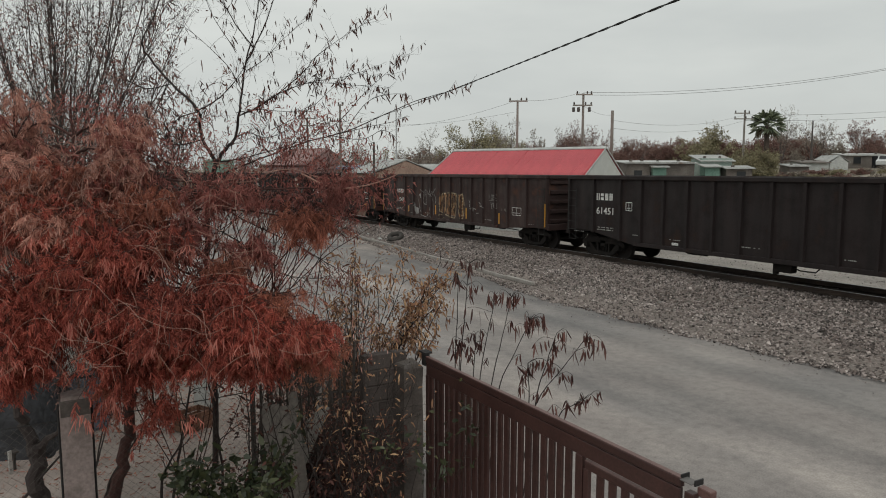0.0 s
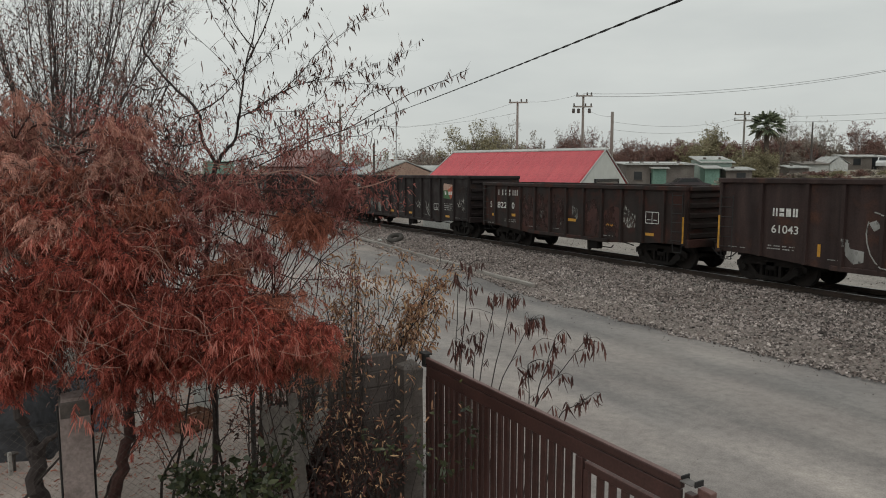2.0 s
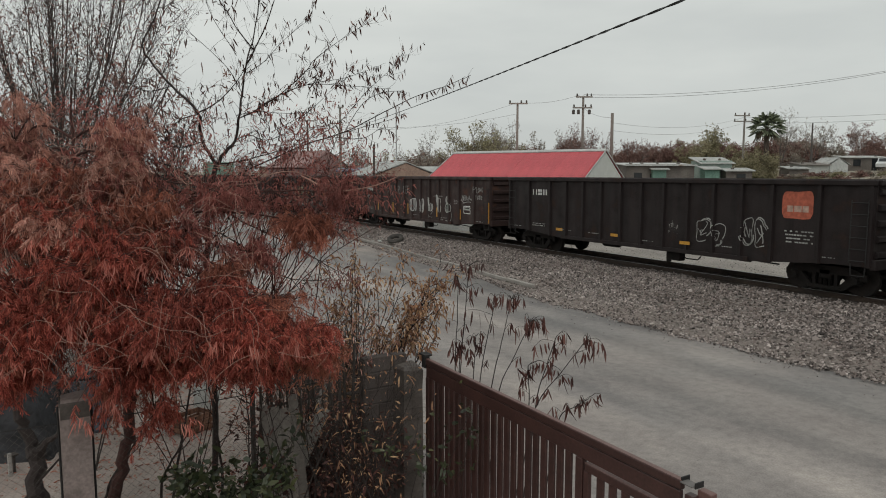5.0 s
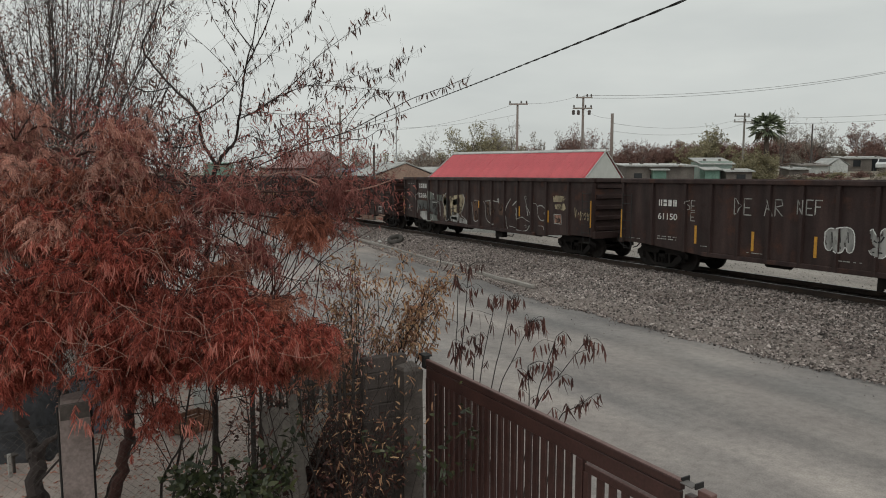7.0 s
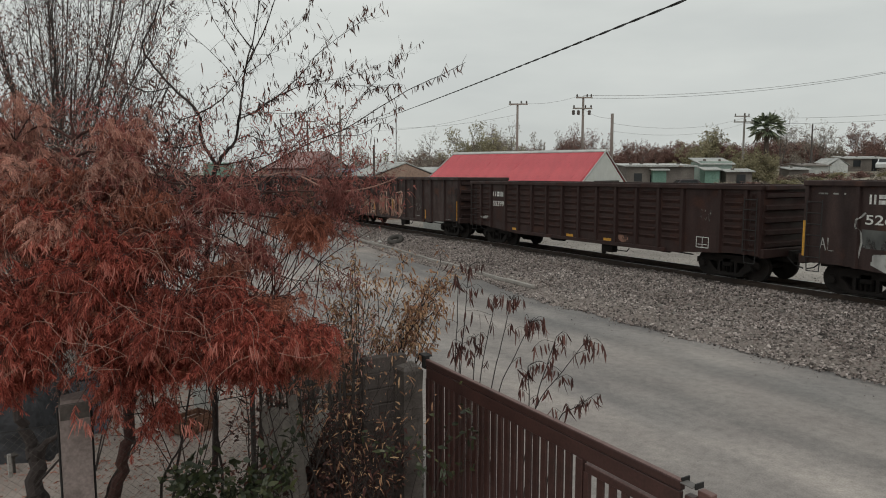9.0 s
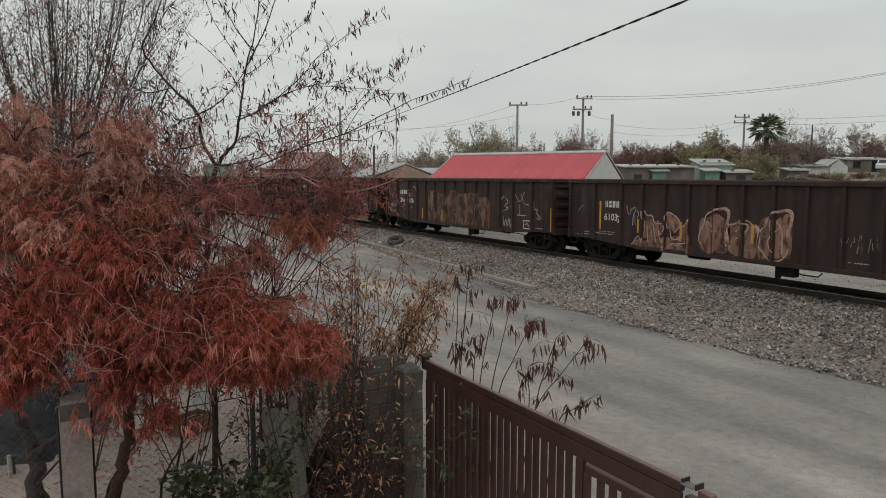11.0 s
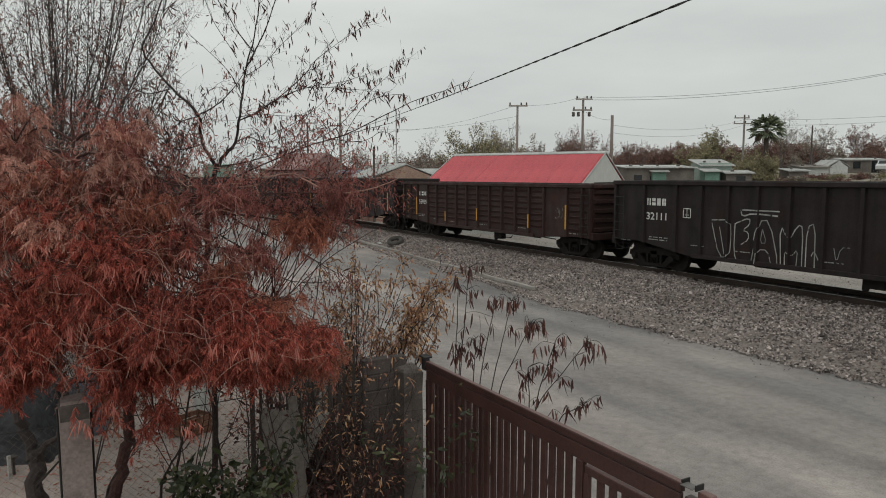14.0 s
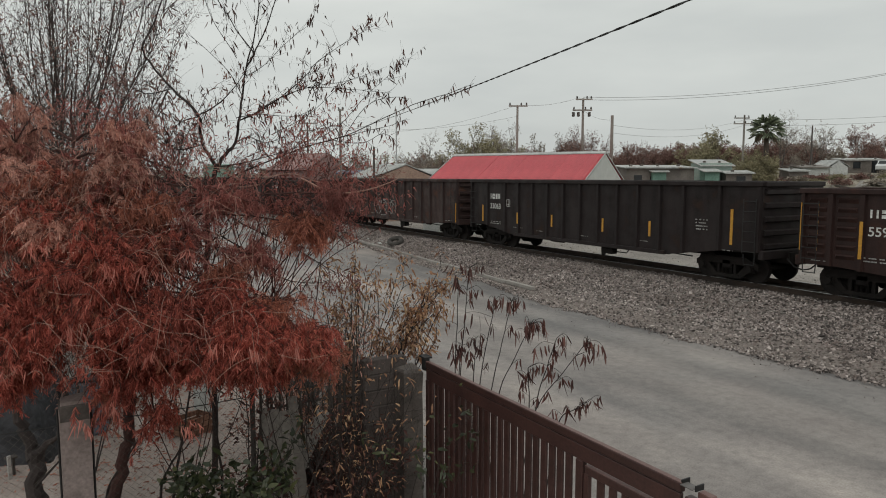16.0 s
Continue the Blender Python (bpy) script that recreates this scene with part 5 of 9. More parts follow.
    c.line([(4.84, 2.4), (4.37, 2.08), (4.76, 1.38), (4.93, 0.88)], 0.050, M_CHALK)
    c.fill([(4.91, 2.1), (5.16, 2.06), (5.16, 1.41), (5.35, 0.91), (5.04, 0.94)], M_DARK)
    c.fill([(5.47, 1.43), (6.18, 1.39), (6.2, 0.98), (5.34, 1.07)], M_CHALK)
    c.fill([(4.55, 2.23), (4.97, 2.2), (4.98, 1.7), (4.77, 0.96), (4.55, 1.12)], M_CREAM)
    c.fill([(5.2, 2.25), (6.52, 2.37), (6.72, 2.11), (6.5, 1.58), (6.26, 1.36), (5.29, 1.21)], M_CREAM)
    c.fill([(5.24, 1.17), (6.3, 1.17), (6.91, 1.04), (7.09, 0.86), (6.37, 0.89), (5.25, 0.93)], M_CHALK)
    c.fill([(5.49, 2.06), (6.1, 2.13), (6.17, 1.85), (5.56, 1.77)], M_DARK)
    c.line([(4.97, 2.2), (5.1, 1.66), (4.88, 1.4), (5.19, 1.0)], 0.050, M_DARK)
    c.line([(5.34, 1.59), (6.34, 1.69)], 0.040, M_DARK)
    c.line([(6.52, 2.38), (6.74, 2.11), (6.5, 1.58), (6.26, 1.32), (6.89, 1.07), (7.09, 0.85)], 0.050, M_CHALK)
    c.line([(3.98, 1.95), (4.19, 1.87), (4.15, 1.35)], 0.050, M_CHALK)
    c.line([(4.77, 0.96), (5.02, 0.85), (5.13, 1.07)], 0.050, M_CHALK)
    c.fill([(7.46, 2.03), (7.95, 2.05), (8.0, 1.18), (7.62, 1.07)], M_MUD)
    c.fill([(8.65, 2.05), (9.14, 2.11), (9.5, 1.7), (9.17, 1.39), (8.72, 1.43)], M_MUD)
    c.fill([(9.74, 2.07), (10.24, 1.96), (10.18, 1.46), (9.77, 1.5)], M_MUD)
    c.line([(7.38, 1.99), (7.48, 1.49), (7.57, 1.01), (8.08, 1.13), (7.98, 1.61)], 0.040, M_CHALK)
    c.line([(7.6, 2.11), (7.96, 2.09)], 0.030, M_CHALK)
    c.line([(8.4, 2.09), (8.61, 1.95), (8.62, 1.34), (8.85, 1.09), (9.32, 1.0)], 0.040, M_CHALK)
    c.line([(8.6, 2.09), (9.13, 2.15), (9.65, 2.09), (9.73, 2.23)], 0.040, M_CHALK)
    c.fill([(9.63, 2.24), (9.76, 2.26), (9.74, 1.99), (9.69, 2.03)], M_CHALK)
    c.line([(9.14, 2.11), (9.17, 1.47)], 0.050, M_CHALK)
    c.line([(10.71, 2.27), (10.41, 1.97), (10.29, 1.7)], 0.050, M_CHALK)
    c.line([(10.33, 1.47), (10.38, 1.11), (10.52, 0.83)], 0.040, M_CHALK)
    c.line([(10.87, 1.97), (11.09, 2.13), (11.34, 2.18)], 0.050, M_CHALK)
    c.line([(11.86, 1.98), (12.12, 1.79), (12.25, 1.36), (12.09, 0.96), (11.75, 0.82), (11.3, 0.86)], 0.040, M_CHALK)
    c.line([(11.77, 2.37), (11.83, 2.43), (11.91, 2.38), (11.89, 2.28), (11.79, 2.29), (11.77, 2.37)], 0.050, M_CHALK)
    c.line([(11.82, 2.26), (11.93, 1.98), (12.03, 1.54)], 0.050, M_CHALK)
    c.line([(11.08, 1.6), (11.24, 1.34), (11.56, 1.5), (11.89, 1.36), (12.21, 1.28)], 0.030, M_CHALK)
    c.line([(11.14, 1.87), (11.21, 1.91), (11.29, 1.82), (11.28, 1.31)], 0.050, M_CHALK)
    c.line([(10.61, 1.01), (11.15, 0.96), (11.38, 0.87)], 0.030, M_CHALK)
    c.line([(12.71, 1.99), (12.84, 2.04), (13.02, 2.05), (13.23, 1.93), (13.32, 1.7), (13.22, 1.4), (12.94, 1.39), (12.76, 1.6)], 0.050, M_CHALK)
    c.line([(12.42, 2.11), (12.6, 2.14), (12.71, 1.99), (12.74, 1.66)], 0.030, M_CHALK)
    c.line([(12.79, 1.15), (13.14, 1.16), (13.18, 1.0)], 0.030, M_CHALK)
    c.line([(11.8, 1.09), (11.91, 1.14), (11.91, 1.01)], 0.030, M_CHALK)
    c.line([(12.09, 1.1), (12.09, 0.99)], 0.030, M_CHALK)
    c.fill([(13.78, 2.47), (13.95, 2.51), (14.49, 2.49), (14.58, 2.38), (14.45, 2.25), (13.81, 2.23)], M_CREAM)
    c.fill([(13.9, 2.12), (14.51, 2.19), (14.61, 1.98), (14.48, 1.89), (13.93, 1.94)], M_CREAM)
    c.fill([(13.87, 1.69), (14.31, 1.7), (14.33, 1.35), (13.9, 1.35)], M_PINK)
    c.line([(13.85, 1.71), (14.32, 1.72), (14.35, 1.32), (13.88, 1.33), (13.85, 1.71)], 0.030, M_CHALK)
    c.line([(13.95, 1.57), (14.1, 1.5), (14.24, 1.57), (14.23, 1.43)], 0.040, M_DARK)
    c.scrawl(82, 15.15, 1.45, 0.8, 0.6, 6, M_CREAM, 0.03)
    c.letters("AL", 0.5, 1.3, 0.45, 0.35, 0.03)
    c.bars(0.35, 2.85, 0.8, 0.06, 5, 1, 0.2, M_CHALK, "service_stencil", "small white service stencil")
    for s, h, t in ((8.1, 1.75, 0.35), (11.35, 1.5, 0.45), (13.42, 1.35, 0.5), (16.15, 1.3, 1.05), (0.03, 1.1, 1.0)):
        c.strip(s, h, t)
    CARS.append(c)

    louvred = [0.9, 1.75, 2.95, 3.95, 4.97, 6.0, 7.03, 8.05, 9.1, 10.15, 11.2, 12.25, 13.3, 14.8, 15.75]
    c = Car(142.08, M_BROWN, "brown gondola car with pressed horizontal side ribs", top=3.06, louvres=True, posts=louvred)
    c.bars(1.9, 2.36, 0.9, 0.22, 3)
    c.number("55399", 1.9, 1.9, 0.9, 0.24)
    c.patch(91, 0.95, 1.2, 0.7, 0.35, M_CHALK, "graffiti_tag", "small white smear", 0.5)
    c.scrawl(92, 14.0, 1.7, 0.5, 0.75, 4)
    c.box_stencil(13.9, 1.0, 0.48, 0.34)
    for s in (3.5, 7.3, 9.5):
        c.panel(s, 0.86, 0.42, 0.1, M_YELLOW)
    c.patch(93, 10.3, 0.9, 0.5, 0.3, M_PINK, "rust_patch", "pinkish flaked patch", 0.3)
    c.strip(16.1, 1.62, 0.6, 0.1)
    CARS.append(c)

    c = Car(159.59, M_GRIMY, "dark gondola car with bold salmon-pink block graffiti")
    c.bars(2.06, 2.18, 0.78, 0.24, 4)
    c.number("6103", 2.03, 1.68, 0.7, 0.26)
    c.number("2", 2.72, 1.62, 0.15, 0.26)
    c.stencils(9)
    for i, (s, w, t) in enumerate(((6.5, 1.2, 1.3), (7.6, 1.1, 1.15), (8.7, 1.1, 1.4))):
        c.patch(98 + i, s, 0.82, w, t, M_PINK, "graffiti_fill", "salmon-pink graffiti letter", 0.12)
        c.tag(104 + i, s, 0.84, w, t, 1, M_LOGO_PALE, 0.045, True, "graffiti_outline", "white outline of a graffiti letter")
    c.fill([(3.95, 2.09), (4.09, 2.14), (4.2, 1.94), (4.47, 1.99), (4.55, 1.7), (4.99, 1.7), (5.08, 1.49), (4.71, 1.25), (4.25, 1.09), (4.02, 1.03), (4.12, 1.6)], M_PINK)
    c.fill([(5.06, 1.93), (5.14, 2.16), (5.64, 1.92), (5.72, 1.67), (5.52, 1.45), (5.14, 1.56)], M_PINK)
    c.fill([(3.49, 0.87), (3.84, 1.1), (4.85, 1.2), (6.15, 1.41), (6.19, 0.77), (4.94, 0.77), (3.99, 0.82)], M_PINK)
    c.fill([(5.75, 1.61), (6.12, 1.91), (6.15, 1.46), (5.77, 1.35)], M_PINK)
    c.line([(4.02, 0.96), (4.12, 1.6), (3.95, 2.09), (4.09, 2.15), (4.2, 1.94), (4.47, 2.0), (4.55, 1.7), (4.99, 1.72), (5.1, 1.49), (4.73, 1.25)], 0.045, M_LOGO_PALE)
    c.line([(5.14, 1.55), (5.06, 1.93), (5.14, 2.17), (5.65, 1.93), (5.73, 1.66), (5.46, 1.43)], 0.045, M_LOGO_PALE)
    c.line([(3.49, 0.86), (3.86, 1.28), (4.09, 0.94)], 0.040, M_LOGO_PALE)
    c.line([(4.49, 1.7), (4.66, 1.03)], 0.040, M_LOGO_PALE)
    c.line([(4.76, 1.46), (4.86, 1.02), (5.12, 0.84)], 0.040, M_LOGO_PALE)
    c.line([(4.68, 1.78), (4.78, 1.77)], 0.050, M_CHALK)
    c.line([(5.75, 1.6), (6.12, 1.93)], 0.040, M_LOGO_PALE)
    c.line([(5.13, 0.79), (5.3, 1.04), (5.67, 1.05), (6.13, 1.16)], 0.035, M_LOGO_PALE)
    c.line([(4.22, 1.61), (4.29, 0.99)], 0.040, M_LOGO_PALE)
    c.line([(5.27, 1.51), (5.35, 1.17), (5.71, 1.24)], 0.040, M_LOGO_PALE)
    c.line([(3.21, 2.28), (3.27, 1.98), (3.39, 1.95), (3.43, 2.19)], 0.040, M_CHALK)
    c.line([(3.49, 2.13), (3.59, 2.27), (3.67, 2.14), (3.54, 1.96), (3.52, 1.56)], 0.040, M_CHALK)
    c.line([(3.61, 1.97), (3.65, 1.57)], 0.030, M_CHALK)
    c.line([(3.71, 2.14), (3.82, 2.01), (3.74, 1.83)], 0.040, M_CHALK)
    c.line([(0.53, 1.97), (0.83, 2.23)], 0.020, M_CHALK)
    c.line([(0.9, 1.16), (1.2, 1.19)], 0.030, M_CHALK)
    c.line([(0.91, 1.07), (1.21, 1.08)], 0.030, M_CHALK)
    c.line([(1.56, 1.18), (1.75, 1.16)], 0.030, M_CHALK)
    c.scrawl(119, 11.0, 1.3, 1.2, 0.7, 6)
    for s, h, t in ((1.76, 1.33, 1.07), (3.74, 1.31, 0.5), (5.70, 1.15, 0.67), (8.45, 1.3, 0.6), (12.6, 0.92, 0.5), (16.15, 1.0, 1.0)):
        c.strip(s, h, t)
    CARS.append(c)

    c = Car(176.91, M_GRIMY, "weathered gondola car with bare tan primer panels")
    c.bars(1.8, 2.3, 0.95, 0.22, 4)
    c.number("246", 1.85, 1.80, 0.6, 0.27)
    c.number("106", 3.05, 1.80, 0.5, 0.27)
    for i in range(6):
        c.patch(121 + i, 5.3 + i * 1.04, 0.84, 1.0, (1.75, 1.6, 1.8, 1.65, 1.7, 1.5)[i], M_TANPRIMER, "bare_panel", "bare tan primer panel", 0.035)
    c.scrawl(128, 0.55, 1.42, 0.7, 0.42, 9, M_CHALK, 0.035)
    c.scrawl(130, 0.28, 1.12, 0.95, 0.30, 8, M_CHALK, 0.04)
    c.line([(1.15, 1.28), (1.32, 1.26), (1.24, 1.27), (1.23, 1.10)], 0.03, M_CHALK)
    c.line([(12.45, 2.27), (12.67, 2.46), (13.01, 2.15), (12.62, 1.96), (13.08, 1.89), (12.57, 1.72)], 0.050, M_CHALK)
    c.line([(12.57, 1.5), (12.68, 0.93), (12.8, 1.46), (12.92, 0.93), (13.03, 1.52), (13.18, 0.97)], 0.060, M_CHALK)
    c.line([(13.5, 2.57), (13.88, 2.1), (14.22, 2.63)], 0.040, M_CHALK)
    c.line([(13.88, 2.1), (13.9, 1.62), (13.59, 1.58), (14.38, 1.6)], 0.040, M_CHALK)
    c.line([(13.99, 2.54), (14.18, 2.11), (14.54, 2.09)], 0.040, M_CHALK)
    c.line([(14.93, 2.23), (14.92, 1.89), (15.22, 1.91), (15.09, 1.73), (15.52, 1.51), (15.1, 1.46), (15.29, 1.62)], 0.045, M_CHALK)
    c.line([(14.15, 1.36), (14.67, 1.37), (14.68, 1.02), (14.19, 1.01), (14.15, 1.36)], 0.040, M_WHITE_PAINT)
    c.line([(14.28, 1.17), (14.45, 1.27), (14.57, 1.1)], 0.050, M_CHALK)
    c.line([(15.07, 1.08), (15.59, 1.07)], 0.030, M_CHALK)
    c.scrawl(133, 12.95, 1.85, 0.5, 0.5, 5, None, 0.022)
    c.scrawl(134, 13.0, 1.0, 0.55, 0.5, 6, None, 0.03)
    c.scrawl(135, 14.05, 1.65, 0.9, 0.65, 6, None, 0.018)
    for s, h, t in ((0.03, 1.2, 0.9), (2.85, 0.95, 0.55), (4.6, 0.95, 0.6), (6.8, 0.95, 0.6), (11.3, 0.85, 0.5), (16.15, 1.0, 1.0)):
        c.strip(s, h, t)
    CARS.append(c)

    c = Car(194.51, M_BLACK, "clean black gondola car with large outlined white letters", belly=0.40, bottom=0.68)
    c.bars(1.6, 2.36, 0.92, 0.25, 4)
    c.number("32111", 1.6, 1.85, 0.92, 0.26)
    c.stencils(11)
    c.box_stencil(3.25, 2.0, 0.3, 0.3)
    c.line([(4.41, 1.98), (5.12, 2.02), (5.16, 1.47), (5.13, 0.87), (4.75, 0.77), (4.42, 1.89)], 0.035, M_CHALK)
    c.line([(4.72, 1.77), (4.93, 0.9)], 0.030, M_CHALK)
    c.line([(5.29, 1.91), (5.8, 2.13), (5.82, 1.91), (5.56, 1.72), (5.78, 1.67), (5.79, 1.44), (5.53, 1.27)], 0.035, M_CHALK)
    c.line([(5.29, 1.91), (5.28, 1.02), (5.43, 0.65)], 0.035, M_CHALK)
    c.line([(5.89, 0.69), (6.12, 2.04), (6.48, 2.08), (6.85, 0.68), (6.59, 0.72), (6.46, 1.18), (6.12, 1.17), (6.06, 0.72)], 0.035, M_CHALK)
    c.line([(6.25, 1.8), (6.19, 1.37), (6.41, 1.39), (6.25, 1.8)], 0.030, M_CHALK)
    c.line([(5.47, 2.35), (5.54, 2.14), (5.88, 2.26), (6.74, 2.21)], 0.045, M_CHALK)
    c.line([(5.47, 2.35), (6.79, 2.35)], 0.040, M_CHALK)
    c.line([(6.9, 0.69), (6.82, 2.0), (7.12, 1.5), (7.38, 1.99), (7.54, 1.95), (7.55, 0.75)], 0.035, M_CHALK)
    c.line([(7.07, 0.81), (7.06, 1.24), (7.21, 1.04), (7.41, 1.31), (7.38, 0.79)], 0.030, M_CHALK)
    c.line([(7.66, 0.81), (7.66, 1.96), (7.9, 2.07), (7.93, 0.78)], 0.035, M_CHALK)
    c.line([(7.82, 1.13), (7.9, 1.3), (8.03, 1.04)], 0.030, M_CHALK)
    c.line([(8.46, 1.42), (8.55, 1.0), (8.65, 1.45), (8.9, 1.46)], 0.020, M_CHALK)
    c.bars(14.0, 1.95, 0.7, 0.06, 7, 5, 0.4, M_CHALK, "load_stencil", "small white load stencil")
    c.box_stencil(14.1, 1.05, 0.45, 0.4)
    c.strip(16.15, 1.2, 0.5)
    CARS.append(c)

    c = Car(212.06, M_BROWN, "brown gondola car with pressed side ribs and pale uprights", top=3.05, louvres=True, posts=louvred)
    c.bars(1.9, 2.30, 0.88, 0.22, 3, 1, 0.5)
    c.number("55939", 1.9, 1.82, 0.88, 0.25)
    c.stencils(12)
    for s in (0.05, 0.5):
        c.strip(s, 1.3, 1.35, 0.025)
    c.scrawl(141, 14.0, 1.4, 0.6, 1.0, 5)
    for s, h, t in ((1.71, 1.2, 1.0), (4.93, 1.0, 0.5), (8.01, 1.2, 0.6), (12.21, 1.1, 0.6), (14.76, 1.2, 1.0)):
        c.strip(s, h, t)
    CARS.append(c)

    c = Car(229.6, M_BLACK, "clean black gondola car with yellow reflector strips", belly=0.40, bottom=0.68)
    c.bars(1.7, 2.32, 0.85, 0.24, 4)
    c.number("33063", 1.7, 1.85, 0.85, 0.25)
    c.stencils(13)
    c.box_stencil(3.05, 2.0, 0.25, 0.3)
    c.bars(13.85, 1.95, 0.5, 0.055, 6, 4, 0.4, M_CHALK, "load_stencil", "small white load stencil")
    c.bars(15.4, 3.09, 0.8, 0.07, 8, 1, 0.3, None, "top_mark", "small white marks on the top chord")
    for s, h, t in ((1.0, 1.2, 0.8), (3.95, 1.25, 0.5), (6.3, 1.25, 0.5), (9.4, 1.25, 0.52), (11.8, 1.25, 0.55), (15.2, 1.24, 1.12)):
        c.strip(s, h, t, 0.1)
    CARS.append(c)

    # the cars that follow, far up the line
    rng = random.Random(77)
    for i, (paint, top) in enumerate(((M_GRIMY, 3.22), (M_BROWN, 3.05), (M_BLACK, 3.22), (M_GRIMY, 3.22), (M_BROWN, 3.06), (M_GRIMY, 3.22))):
        c = Car(247.2 + 17.6 * i, paint, "dark gondola car far up the line", top=top)
        c.bars(1.7, 2.32, 0.85, 0.24, 4)
        c.stencils(20 + i)
        c.tag(150 + i, 6.0, 1.0, 3.0, 1.1, 3, M_CHALK, 0.05)
        c.strip(16.15, 1.0, 1.0)
        CARS.append(c)


build_train()


# ---- beyond the railway ----
M_ROOF_RED = rough_surface("red_painted_sheet", (0.46, 0.062, 0.078), (0.54, 0.085, 0.098), 6, 0.5, 0.5, 0.1, 0.01, stretch=(1, 1, 1), shift=0.05)
M_ROOF_PALE = rough_surface("pale_roof_sheet", (0.36, 0.37, 0.36), (0.48, 0.48, 0.46), 6, 0.8, 0.6, 0.1, 0.01, spots=((0.24, 0.19, 0.15), 0.8, 0.6))
M_WALL_WHITE = rough_surface("whitewashed_wall", (0.42, 0.43, 0.415), (0.54, 0.55, 0.53), 8, 0.6, 0.85, 0.15, 0.01)
M_WALL_TAN = rough_surface("tan_wall", (0.28, 0.185, 0.145), (0.37, 0.26, 0.205), 8, 0.6, 0.85, 0.15, 0.01)
M_WALL_PINK = rough_surface("pink_wall", (0.27, 0.165, 0.155), (0.35, 0.225, 0.21), 8, 0.6, 0.85, 0.15, 0.01)
M_WALL_GREY = rough_surface("grey_block_wall", (0.12, 0.104, 0.093), (0.21, 0.185, 0.165), 8, 0.7, 0.9, 0.3, 0.02)
M_WALL_GREEN = rough_surface("faded_green_wall", (0.16, 0.28, 0.23), (0.22, 0.36, 0.29), 8, 0.7, 0.85, 0.2, 0.01)
M_WALL_MINT = rough_surface("pale_mint_wall", (0.24, 0.31, 0.28), (0.36, 0.42, 0.38), 8, 0.7, 0.85, 0.2, 0.01)
M_DARKGLASS = plain("dark_window", (0.02, 0.022, 0.025), 0.2, 0, 0.2)
M_BLUE = rough_surface("blue_tarp", (0.07, 0.09, 0.14), (0.11, 0.14, 0.20), 8, 1, 0.5, 0.3, 0.02)
M_CARWHITE = plain("white_car_paint", (0.62, 0.63, 0.63), 0.3, 0, 0.05)
M_CARDARK = plain("dark_car_paint", (0.05, 0.04, 0.045), 0.3, 0, 0.1)
M_TYRE = rough_surface("old_tyre_rubber", (0.05, 0.046, 0.042), (0.095, 0.085, 0.076), 30, 4)


